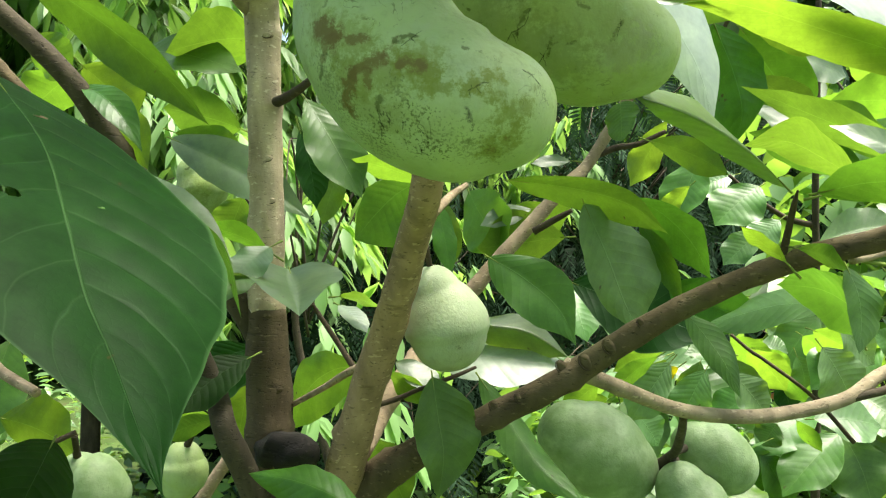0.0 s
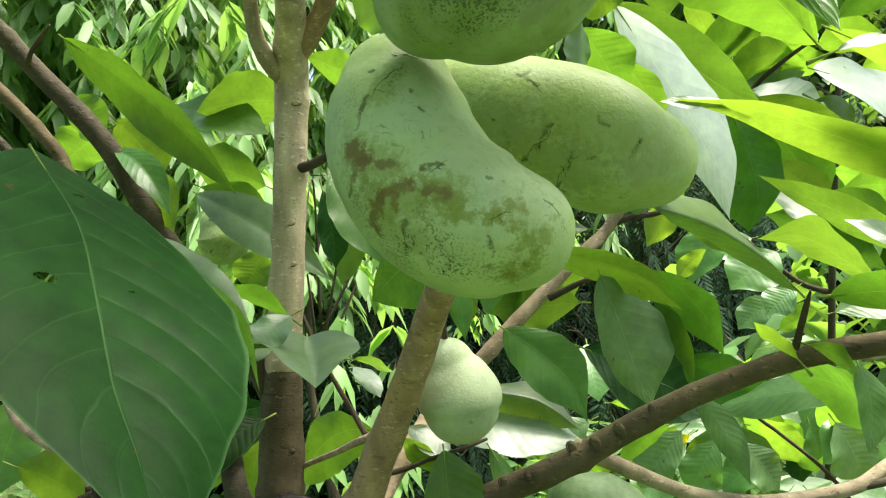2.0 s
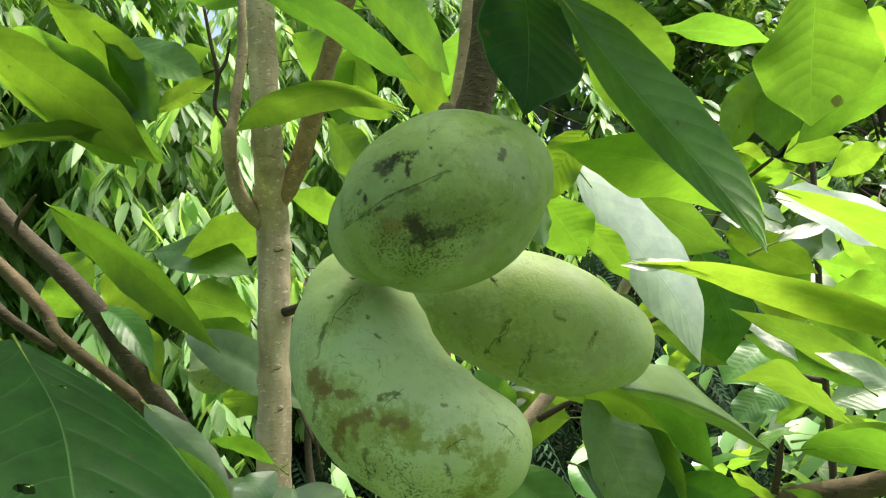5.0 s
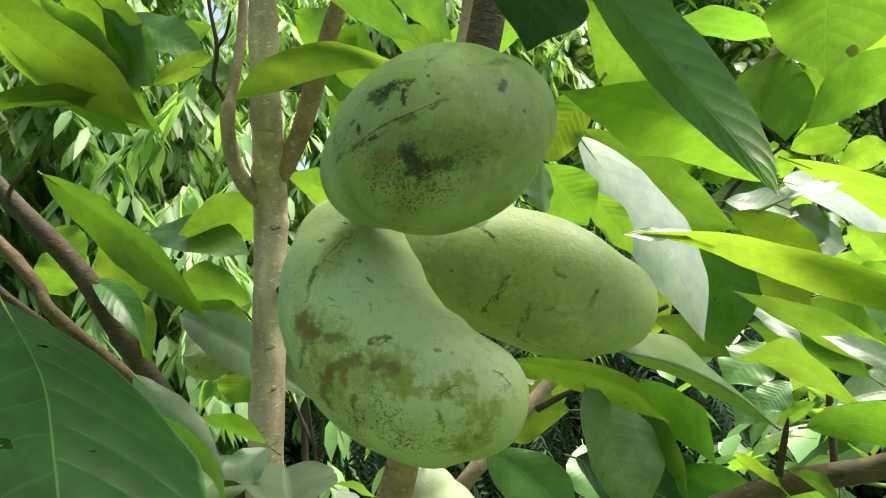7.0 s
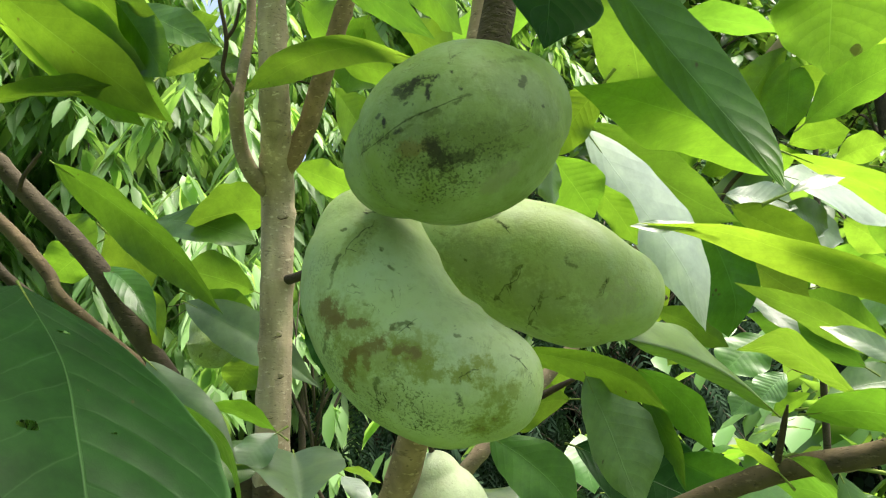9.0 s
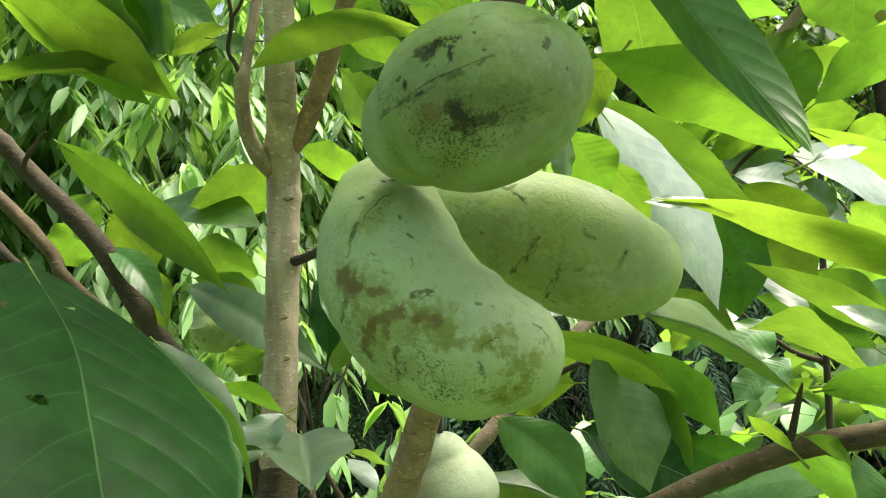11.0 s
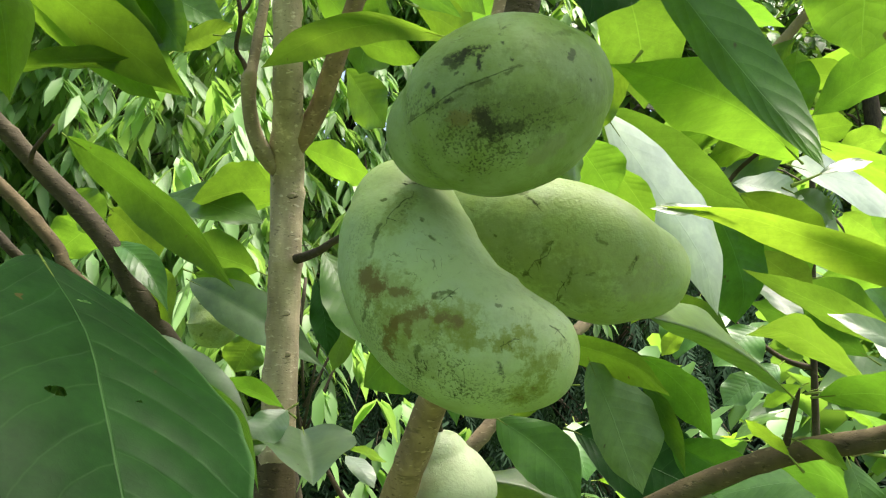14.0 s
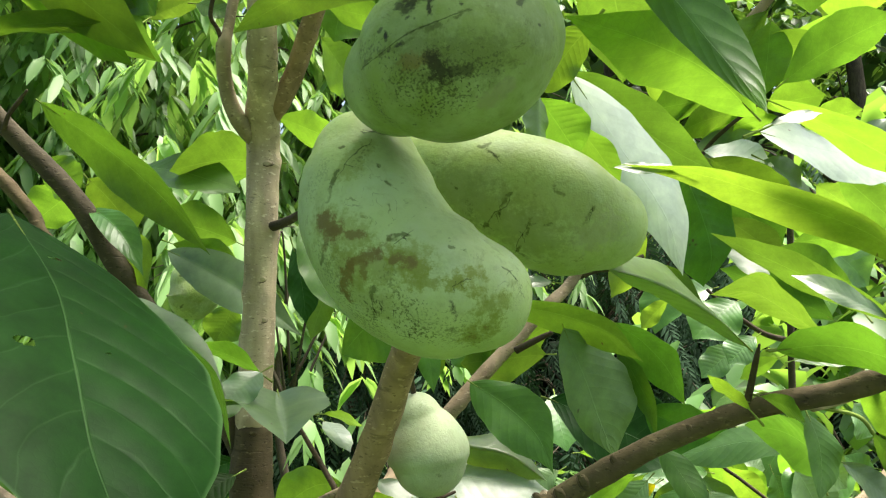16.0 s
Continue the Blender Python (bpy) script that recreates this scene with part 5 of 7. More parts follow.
leaf(tree, (-0.1096, 0.8465, 1.4521), (-0.0784, 0.7970, 1.4312), (0.8605, 0.5002, 0.0965), 0.0112, SKYSHEEN, 0.05, 8, seed=144)
leaf(tree, (-0.1047, 0.8168, 1.4619), (-0.0659, 0.7777, 1.4566), (-0.4639, -0.5549, 0.6906), 0.0101, YOUNG, 0.05, 8, seed=145)
leaf(tree, (-0.0568, 0.8172, 1.4033), (-0.0172, 0.7979, 1.3809), (0.5743, 0.7129, 0.4023), 0.0152, PALELEAF, 0.05, 8, seed=146)
leaf(tree, (-0.0602, 0.7970, 1.3968), (-0.0322, 0.7973, 1.3669), (0.6362, -0.4948, 0.5919), 0.0135, YOUNG, 0.05, 8, seed=147)
leaf(tree, (-0.0993, 0.8949, 1.3207), (-0.0574, 0.8950, 1.2476), (0.8309, -0.2887, 0.4756), 0.0272, PAWPAW, 0.05, 8, seed=148)
leaf(tree, (-0.3942, 0.7878, 1.3687), (-0.3228, 0.7693, 1.3428), (0.3194, -0.0910, 0.9432), 0.0313, YOUNG, 0.05, 8, seed=149)
leaf(tree, (-0.2634, 0.9408, 1.3343), (-0.3136, 0.9393, 1.3212), (-0.2204, -0.3919, 0.8932), 0.0193, YOUNG, 0.05, 8, seed=150)
leaf(tree, (-0.4103, 0.8383, 1.4306), (-0.4144, 0.7869, 1.3404), (-0.9767, -0.1640, 0.1385), 0.0303, PAWPAW, 0.05, 8, seed=151)
# the crown carried on above, out of view: leaves added to shade what hangs below
crown_rng = np.random.default_rng(21)
for _ in range(46):
    cx, cy, cz = crown_rng.uniform(-0.45, 0.5), crown_rng.uniform(0.22, 1.2), crown_rng.uniform(1.98, 2.5)
    if abs(cx - 0.1) < 0.2 and cy < 0.55:
        cy += 0.45
    ca = crown_rng.uniform(0, 6.28)
    reach = crown_rng.uniform(0.16, 0.26)
    leaf(tree, (cx, cy, cz), (cx + reach * math.cos(ca), cy + reach * math.sin(ca), cz - reach * crown_rng.uniform(0.1, 0.6)), (-math.sin(ca), math.cos(ca), crown_rng.uniform(-0.3, 0.3)), reach * 0.22, PAWPAW, 0.06, 10, seed=int(crown_rng.integers(9999)))

# and on the near side, more unseen leaves added to shade the large leaf
for _ in range(26):
    cx, cy, cz = crown_rng.uniform(-0.5, 0.0), crown_rng.uniform(0.1, 0.62), crown_rng.uniform(1.9, 2.15)
    ca = crown_rng.uniform(0, 6.28)
    reach = crown_rng.uniform(0.18, 0.28)
    leaf(tree, (cx, cy, cz), (cx + reach * math.cos(ca), cy + reach * math.sin(ca), cz - reach * crown_rng.uniform(0.0, 0.3)), (-math.sin(ca), math.cos(ca), crown_rng.uniform(-0.3, 0.3)), reach * 0.24, PAWPAW, 0.06, 10, seed=int(crown_rng.integers(9999)))
# three unseen leaves added close above the upper fruit to darken its top
leaf(tree, (0.02, 0.43, 1.80), (-0.13, 0.30, 1.79), (0.6, -0.7, 0.1), 0.042, PAWPAW, 0.06, 10, seed=901)
leaf(tree, (0.03, 0.43, 1.82), (0.16, 0.30, 1.80), (0.6, 0.7, 0.1), 0.045, PAWPAW, 0.06, 10, seed=902)
leaf(tree, (0.02, 0.41, 1.84), (0.02, 0.20, 1.78), (1, 0, 0.1), 0.045, PAWPAW, 0.06, 10, seed=903)
leaf(tree, (0.2826, 0.9105, 1.7059), (0.3588, 0.9312, 1.6147), (0.6725, -0.6062, 0.4245), 0.0343, MIDLEAF, 0.05, 8, seed=152)
leaf(tree, (0.3351, 0.7695, 1.5457), (0.2525, 0.8081, 1.5921), (0.0652, -0.7079, 0.7033), 0.0231, PAWPAW, 0.08, 8, seed=153)
leaf(tree, (0.3411, 0.7298, 1.5513), (0.3039, 0.8097, 1.6122), (-0.0789, -0.6270, 0.7750), 0.0198, PAWPAW, 0.05, 8, seed=154)
leaf(tree, (0.3406, 0.8608, 1.6189), (0.4234, 0.8630, 1.6215), (-0.0081, -0.6072, 0.7945), 0.0255, YOUNG, 0.1, 8, seed=155)
leaf(tree, (0.2188, 0.5862, 1.5288), (0.2619, 0.5273, 1.5287), (-0.5914, -0.4339, 0.6797), 0.0146, PAWPAW, 0.05, 8, seed=156)
leaf(tree, (0.1708, 0.4056, 1.7456), (0.1665, 0.4170, 1.6794), (0.5429, -0.8211, -0.1761), 0.0285, YOUNG, 0.04, 8, seed=157)
leaf(tree, (0.1519, 0.4295, 1.6323), (0.1760, 0.4298, 1.6381), (-0.1862, 0.6427, 0.7432), 0.0041, PALELEAF, 0.04, 8, seed=159)
leaf(tree, (0.2862, 0.7841, 1.6863), (0.3283, 0.8052, 1.6656), (0.3116, 0.2695, 0.9112), 0.0177, PALELEAF, 0.03, 8, seed=161)
leaf(tree, (0.3806, 0.8038, 1.7197), (0.4333, 0.8046, 1.7061), (0.2295, 0.3324, 0.9148), 0.0165, PALELEAF, 0.06, 8, seed=162)
leaf(tree, (0.3601, 0.8050, 1.6792), (0.4190, 0.8072, 1.6269), (0.4080, -0.8082, 0.4248), 0.0199, PAWPAW, 0.06, 8, seed=163)
leaf(tree, (0.4943, 1.0061, 1.6791), (0.5370, 1.0075, 1.6500), (0.5309, 0.3045, 0.7909), 0.0231, PALELEAF, 0.06, 8, seed=164)
limb("twig", [(0.2800, 0.9706, 1.7095, 0.0019), (0.2956, 0.9681, 1.7373, 0.0025), (0.3132, 0.9465, 1.7562, 0.0024), (0.3356, 0.9252, 1.7736, 0.0018)], TWIG, tree, 7, 0.0, "", 165, 0.05)
leaf(tree, (0.3542, 0.9315, 1.8795), (0.2861, 0.9209, 1.7817), (-0.7630, -0.3124, 0.5658), 0.0246, YOUNG, 0.05, 8, seed=166)
leaf(tree, (0.3530, 0.9233, 1.8642), (0.3373, 0.9135, 1.7780), (0.7783, -0.6239, -0.0712), 0.0278, YOUNG, 0.05, 8, seed=167)
leaf(tree, (0.3384, 0.9353, 1.8445), (0.3990, 0.8808, 1.8182), (-0.3174, -0.6756, 0.6654), 0.0199, YOUNG, 0.05, 8, seed=168)
leaf(tree, (0.3055, 0.7838, 1.7558), (0.3999, 0.7608, 1.8101), (-0.5185, -0.5114, 0.6853), 0.0261, YOUNG, 0.08, 8, seed=169)
leaf(tree, (0.4174, 1.0244, 1.8851), (0.4956, 0.9814, 1.8540), (-0.1323, -0.7272, 0.6735), 0.0280, YOUNG, 0.05, 8, seed=170)
leaf(tree, (0.4228, 0.9708, 1.9111), (0.4988, 0.9553, 1.9016), (-0.0621, -0.7219, 0.6892), 0.0354, YOUNG, 0.05, 8, seed=171)
leaf(tree, (0.2834, 1.0323, 1.7776), (0.2285, 0.9711, 1.8416), (0.7581, -0.6516, 0.0277), 0.0175, YOUNG, 0.05, 8, seed=172)
leaf(tree, (0.3001, 1.0061, 1.7516), (0.3738, 0.9664, 1.7720), (-0.4920, -0.5821, 0.6474), 0.0252, YOUNG, 0.05, 8, seed=173)
leaf(tree, (0.2976, 1.0279, 1.8163), (0.3566, 0.9867, 1.7648), (0.1140, -0.7080, 0.6969), 0.0210, YOUNG, 0.05, 8, seed=174)
leaf(tree, (0.4405, 1.0398, 1.7741), (0.5066, 1.0396, 1.7986), (-0.2937, -0.5408, 0.7882), 0.0216, YOUNG, 0.05, 8, seed=175)
leaf(tree, (0.2996, 0.9896, 1.7230), (0.3380, 0.9376, 1.7482), (0.0059, 0.4405, 0.8977), 0.0187, PALELEAF, 0.05, 8, seed=176)
leaf(tree, (0.3318, 0.9856, 1.7653), (0.2739, 0.9923, 1.6927), (-0.4959, 0.7341, 0.4639), 0.0231, PALELEAF, 0.05, 8, seed=177)
leaf(tree, (0.4053, 1.0959, 1.7176), (0.4734, 1.1027, 1.6887), (0.3236, 0.4022, 0.8565), 0.0257, PALELEAF, 0.05, 8, seed=178)
leaf(tree, (0.4517, 1.0487, 1.7088), (0.5160, 1.0568, 1.6683), (0.4084, -0.7662, 0.4961), 0.0252, PAWPAW, 0.05, 8, seed=179)
leaf(tree, (0.3058, 0.9719, 1.7936), (0.2218, 0.9301, 1.7686), (0.1024, -0.6537, 0.7498), 0.0318, YOUNG, 0.05, 8, seed=180)
leaf(tree, (0.3410, 0.9735, 1.7781), (0.2552, 0.9319, 1.7453), (-0.0031, -0.6144, 0.7890), 0.0222, YOUNG, 0.05, 8, seed=181)
leaf(tree, (0.3649, 0.9741, 1.7835), (0.4144, 0.9355, 1.7873), (-0.4875, -0.5599, 0.6700), 0.0254, YOUNG, 0.05, 8, seed=182)
shrub = thing("pawpaw_sapling", (0.75, 1.55, 0.0), "leafy pawpaw sapling with broad pale leaves", "tree")
limb("trunk", [(0.5774, 1.5936, -0.0398, 0.0103), (0.5859, 1.5077, 0.9315, 0.0077), (0.5816, 1.4632, 1.3242, 0.0065), (0.5747, 1.4366, 1.5741, 0.0055), (0.5764, 1.4197, 1.7880, 0.0054), (0.5839, 1.4220, 1.9403, 0.0036)], BARK_DARK, shrub, 9, 0.08, "", 183, 0.05)
limb("branch", [(0.5819, 1.4726, 1.2854, 0.0066), (0.5223, 1.4704, 1.2404, 0.0047), (0.4514, 1.4790, 1.2691, 0.0038), (0.3994, 1.4884, 1.3262, 0.0029)], TWIG, shrub, 7, 0.0, "", 184, 0.05)
limb("branch", [(0.5770, 1.4457, 1.5104, 0.0055), (0.5289, 1.4447, 1.5257, 0.0046), (0.4750, 1.4438, 1.5641, 0.0037), (0.4394, 1.4433, 1.5973, 0.0028)], TWIG, shrub, 7, 0.0, "", 185, 0.05)
leaf(shrub, (0.5153, 1.1119, 1.3700), (0.4238, 1.1087, 1.3108), (-0.3576, 0.7824, 0.5099), 0.0416, SHINY, 0.05, 8, seed=186)
leaf(shrub, (0.4295, 1.1099, 1.3831), (0.5177, 1.1115, 1.3354), (0.3975, -0.5740, 0.7159), 0.0340, YOUNG, 0.05, 8, seed=187)
leaf(shrub, (0.5914, 1.4114, 1.1795), (0.4798, 1.3572, 1.0984), (-0.5861, 0.7499, 0.3068), 0.0438, SHINY, 0.06, 10, seed=188)
leaf(shrub, (0.5959, 1.4115, 1.1793), (0.6170, 1.3605, 1.0768), (0.9833, 0.0727, 0.1668), 0.0507, SHINY, 0.06, 10, seed=189)
leaf(shrub, (0.6247, 1.4131, 1.2394), (0.6682, 1.3636, 1.1959), (0.8282, 0.3320, 0.4515), 0.0459, SHINY, 0.06, 10, seed=190)
leaf(shrub, (0.5824, 1.4615, 1.2031), (0.4603, 1.4074, 1.1459), (-0.5191, 0.7609, 0.3894), 0.0401, SHINY, 0.06, 10, seed=191)
leaf(shrub, (0.2497, 1.4039, 1.2917), (0.3871, 1.3577, 1.3041), (0.1623, 0.6753, 0.7194), 0.0280, SAPLEAF, 0.08, 10, seed=192)
leaf(shrub, (0.3396, 1.4064, 1.2978), (0.4150, 1.3575, 1.2342), (0.7256, 0.4855, 0.4876), 0.0357, PAWPAW, 0.06, 10, seed=193)
leaf(shrub, (0.2532, 1.4036, 1.2602), (0.2922, 1.3532, 1.1648), (0.9124, 0.3685, 0.1782), 0.0410, SHINY, 0.06, 10, seed=194)
leaf(shrub, (0.2312, 1.5039, 1.3194), (0.3673, 1.4575, 1.3198), (-0.1501, -0.4324, 0.8891), 0.0247, YOUNG, 0.06, 10, seed=195)
leaf(shrub, (0.4540, 2.0084, 1.2072), (0.5371, 2.0096, 1.1390), (0.5155, -0.5944, 0.6172), 0.0228, YOUNG, 0.06, 10, seed=196)
leaf(shrub, (0.4148, 1.5132, 1.6324), (0.3627, 1.4903, 1.5226), (-0.7581, 0.6094, 0.2321), 0.0427, SHINY, 0.06, 10, seed=197)
leaf(shrub, (0.4783, 1.4140, 1.5759), (0.3986, 1.3911, 1.5154), (-0.5726, 0.6408, 0.5113), 0.0464, SHINY, 0.06, 10, seed=198)
leaf(shrub, (0.4718, 1.5143, 1.6016), (0.3887, 1.5116, 1.5704), (-0.3092, 0.5475, 0.7776), 0.0318, SAPLEAF, 0.06, 10, seed=199)
leaf(shrub, (0.3663, 1.4111, 1.5795), (0.3200, 1.4092, 1.5316), (-0.6645, -0.3551, 0.6575), 0.0177, YOUNG, 0.06, 10, seed=200)
leaf(shrub, (0.3337, 1.4118, 1.6836), (0.2723, 1.4087, 1.5824), (-0.7891, -0.3699, 0.4905), 0.0295, YOUNG, 0.06, 10, seed=201)
leaf(shrub, (0.4761, 1.4130, 1.5042), (0.4162, 1.4106, 1.4523), (-0.4903, 0.6879, 0.5351), 0.0295, SAPLEAF, 0.06, 10, seed=202)
leaf(shrub, (0.4694, 1.3130, 1.5204), (0.4268, 1.3113, 1.4803), (-0.5035, 0.7000, 0.5065), 0.0272, SAPLEAF, 0.06, 10, seed=203)
leaf(shrub, (0.5427, 1.4144, 1.4842), (0.4789, 1.4123, 1.4503), (-0.4372, -0.3100, 0.8443), 0.0172, YOUNG, 0.06, 10, seed=204)
leaf(shrub, (0.5676, 1.4183, 1.7076), (0.6550, 1.3194, 1.6304), (0.0045, -0.6132, 0.7900), 0.0426, YOUNG, 0.06, 10, seed=205)
leaf(shrub, (0.5733, 1.3178, 1.6661), (0.6457, 1.3187, 1.5975), (0.6809, 0.1313, 0.7205), 0.0431, SAPLEAF, 0.06, 10, seed=206)
leaf(shrub, (0.5263, 1.3140, 1.4854), (0.6511, 1.3176, 1.5063), (-0.1508, 0.5774, 0.8024), 0.0363, SAPLEAF, 0.06, 10, seed=207)
leaf(shrub, (0.5229, 1.3123, 1.3779), (0.4624, 1.3096, 1.2970), (-0.5034, 0.7902, 0.3496), 0.0363, SHINY, 0.06, 10, seed=208)
leaf(shrub, (0.5541, 1.4118, 1.2775), (0.4559, 1.4094, 1.2896), (0.0826, 0.6050, 0.7919), 0.0344, PAWPAW, 0.06, 10, seed=209)
leaf(shrub, (0.5472, 1.6121, 1.3066), (0.4823, 1.6091, 1.2155), (-0.8000, -0.1678, 0.5760), 0.0397, YOUNG, 0.06, 10, seed=210)
leaf(tree, (0.2110, 0.3963, 1.5614), (0.2333, 0.3788, 1.5091), (0.9202, 0.0039, 0.3914), 0.0166, PALELEAF, 0.05, 8, seed=211)
leaf(shrub, (0.2672, 1.1765, 1.3422), (0.2030, 1.1765, 1.2856), (-0.6484, -0.1963, 0.7356), 0.0114, YOUNG, 0.06, 10, seed=212)
leaf(shrub, (0.2724, 1.2067, 1.3421), (0.2107, 1.2058, 1.3114), (-0.3590, 0.6137, 0.7032), 0.0133, SAPLEAF, 0.06, 10, seed=213)
leaf(shrub, (0.2906, 1.2281, 1.3194), (0.2232, 1.2283, 1.2510), (-0.5469, 0.6383, 0.5418), 0.0286, SAPLEAF, 0.06, 10, seed=214)
leaf(shrub, (0.3250, 1.2288, 1.3301), (0.3005, 1.2308, 1.2510), (-0.7336, 0.6349, 0.2425), 0.0247, SHINY, 0.06, 10, seed=215)
leaf(shrub, (0.3345, 1.1281, 1.3544), (0.2708, 1.1060, 1.3590), (-0.1799, 0.6689, 0.7213), 0.0182, SHINY, 0.08, 10, seed=216)
leaf(shrub, (0.3241, 1.1279, 1.3511), (0.3788, 1.1325, 1.2687), (0.7487, 0.4112, 0.5199), 0.0250, SHINY, 0.06, 12, seed=217)
leaf(shrub, (0.3674, 1.2290, 1.3634), (0.4191, 1.2328, 1.2978), (0.6869, -0.5165, 0.5113), 0.0262, YOUNG, 0.06, 10, seed=218)
leaf(shrub, (0.4049, 1.2309, 1.3414), (0.4497, 1.2333, 1.3124), (0.5047, -0.4349, 0.7457), 0.0159, YOUNG, 0.06, 10, seed=219)
leaf(shrub, (0.4544, 1.2837, 1.3068), (0.4890, 1.2865, 1.2569), (0.6982, -0.5540, 0.4534), 0.0216, YOUNG, 0.06, 10, seed=220)
leaf(shrub, (0.4366, 1.3346, 1.2648), (0.3694, 1.3342, 1.2165), (-0.3865, 0.7536, 0.5317), 0.0318, SHINY, 0.06, 10, seed=221)
leaf(shrub, (0.5264, 1.5352, 1.3360), (0.5782, 1.5389, 1.2771), (0.6864, 0.3699, 0.6261), 0.0265, SAPLEAF, 0.06, 10, seed=222)
leaf(shrub, (0.4007, 0.8761, 1.4650), (0.4197, 0.8778, 1.4336), (0.7813, 0.3835, 0.4924), 0.0231, SAPLEAF, 0.04, 10, seed=223)
leaf(shrub, (0.4471, 1.0804, 1.3900), (0.4887, 1.0833, 1.3433), (0.6940, 0.3323, 0.6386), 0.0237, SAPLEAF, 0.06, 10, seed=224)
leaf(shrub, (0.4987, 1.0330, 1.3586), (0.4622, 1.0308, 1.3904), (0.5999, 0.3582, 0.7154), 0.0170, SHINY, 0.06, 10, seed=225)
leaf(tree, (0.4189, 0.7288, 1.3974), (0.3449, 0.7272, 1.3791), (-0.2400, -0.0216, 0.9705), 0.0251, YOUNG, 0.06, 8, seed=226)
leaf(tree, (0.4002, 0.7075, 1.4179), (0.3400, 0.7060, 1.4091), (-0.1264, -0.3461, 0.9296), 0.0102, YOUNG, 0.06, 8, seed=227)
leaf(shrub, (0.4218, 0.9311, 1.3422), (0.4517, 0.9328, 1.3179), (0.4963, 0.5753, 0.6502), 0.0123, SAPLEAF, 0.06, 8, seed=228)
leaf(shrub, (0.5099, 1.3098, 1.2276), (0.6088, 1.3123, 1.2137), (0.0816, 0.7067, 0.7028), 0.0384, SAPLEAF, 0.06, 8, seed=229)
leaf(shrub, (0.4175, 1.0593, 1.3695), (0.4503, 1.0593, 1.3049), (0.8511, 0.3007, 0.4304), 0.0350, SAPLEAF, 0.06, 6, seed=230)
leaf(shrub, (0.4348, 1.3095, 1.3393), (0.4757, 1.3103, 1.3256), (0.2259, 0.6596, 0.7168), 0.0226, SAPLEAF, 0.06, 6, seed=231)
leaf(shrub, (0.4680, 1.2602, 1.3290), (0.4784, 1.2598, 1.2810), (0.9613, 0.1819, 0.2069), 0.0218, SHINY, 0.06, 6, seed=232)
leaf(shrub, (0.4664, 1.3096, 1.2928), (0.4771, 1.3091, 1.2386), (0.9620, 0.1973, 0.1886), 0.0236, DARKLEAF, 0.06, 6, seed=233)
leaf(shrub, (0.4380, 1.4089, 1.2902), (0.4548, 1.4088, 1.2538), (0.6651, -0.6802, 0.3082), 0.0197, YOUNG, 0.06, 6, seed=234)
leaf(shrub, (0.4934, 1.4090, 1.1987), (0.4699, 1.4079, 1.1636), (-0.5023, 0.8071, 0.3105), 0.0295, SHINY, 0.06, 6, seed=235)
leaf(shrub, (0.4850, 1.3092, 1.2260), (0.5208, 1.3094, 1.1793), (0.6125, -0.6386, 0.4658), 0.0136, YOUNG, 0.06, 6, seed=236)
leaf(shrub, (0.4253, 1.4069, 1.1740), (0.4628, 1.4066, 1.0831), (0.8753, 0.3228, 0.3600), 0.0443, SHINY, 0.06, 6, seed=237)
leaf(shrub, (0.4651, 1.4077, 1.1548), (0.5116, 1.4076, 1.0636), (0.8409, 0.3310, 0.4282), 0.0344, PAWPAW, 0.06, 6, seed=238)
leaf(shrub, (0.2006, 1.2524, 1.2780), (0.1686, 1.2514, 1.2671), (-0.3008, -0.2782, 0.9122), 0.0148, YOUNG, 0.06, 6, seed=239)
leaf(shrub, (0.2627, 1.1049, 1.3435), (0.2450, 1.1042, 1.3289), (-0.6130, -0.2376, 0.7535), 0.0083, YELLOW, 0.06, 6, seed=240)
leaf(shrub, (0.2194, 1.1529, 1.2790), (0.2470, 1.1529, 1.2346), (0.7572, 0.4517, 0.4719), 0.0238, SAPLEAF, 0.06, 6, seed=241)
sap_rng = np.random.default_rng(8)
for _ in range(64):
    depth = sap_rng.uniform(1.25, 1.95)
    cx, cz = depth * sap_rng.uniform(0.12, 0.56), 1.55 - depth * sap_rng.uniform(0.06, 0.36)
    ca = sap_rng.uniform(0, 6.28)
    reach = sap_rng.uniform(0.06, 0.12)
    leaf(shrub, (cx, depth, cz), (cx + reach * math.cos(ca), depth + 0.6 * reach * math.sin(ca), cz - reach * sap_rng.uniform(0.1, 0.7)), (-math.sin(ca), math.cos(ca), sap_rng.uniform(-0.5, 0.5)), reach * sap_rng.uniform(0.22, 0.32), (YOUNG, SAPLEAF, SHINY, PAWPAW, SKYSHEEN)[int(sap_rng.choice(5, p=(0.30, 0.32, 0.20, 0.16, 0.02)))], 0.06, 10, seed=int(sap_rng.integers(9999)), res=(20, 8))

leaf(shrub, (0.2436, 1.0650, 1.3562), (0.1958, 1.0669, 1.2881), (-0.5718, 0.7041, 0.4211), 0.0302, SAPLEAF, 0.06, 8, seed=242)
leaf(shrub, (0.2907, 1.0858, 1.3426), (0.2587, 1.0878, 1.2746), (-0.6138, 0.7258, 0.3108), 0.0286, SAPLEAF, 0.06, 8, seed=243)
leaf(shrub, (0.2252, 1.0444, 1.3668), (0.1661, 1.0455, 1.3197), (-0.6021, -0.2759, 0.7492), 0.0127, YOUNG, 0.06, 8, seed=244)
leaf(shrub, (0.2431, 1.0947, 1.3657), (0.1816, 1.0950, 1.3417), (-0.3476, -0.2971, 0.8893), 0.0148, YOUNG, 0.06, 8, seed=245)
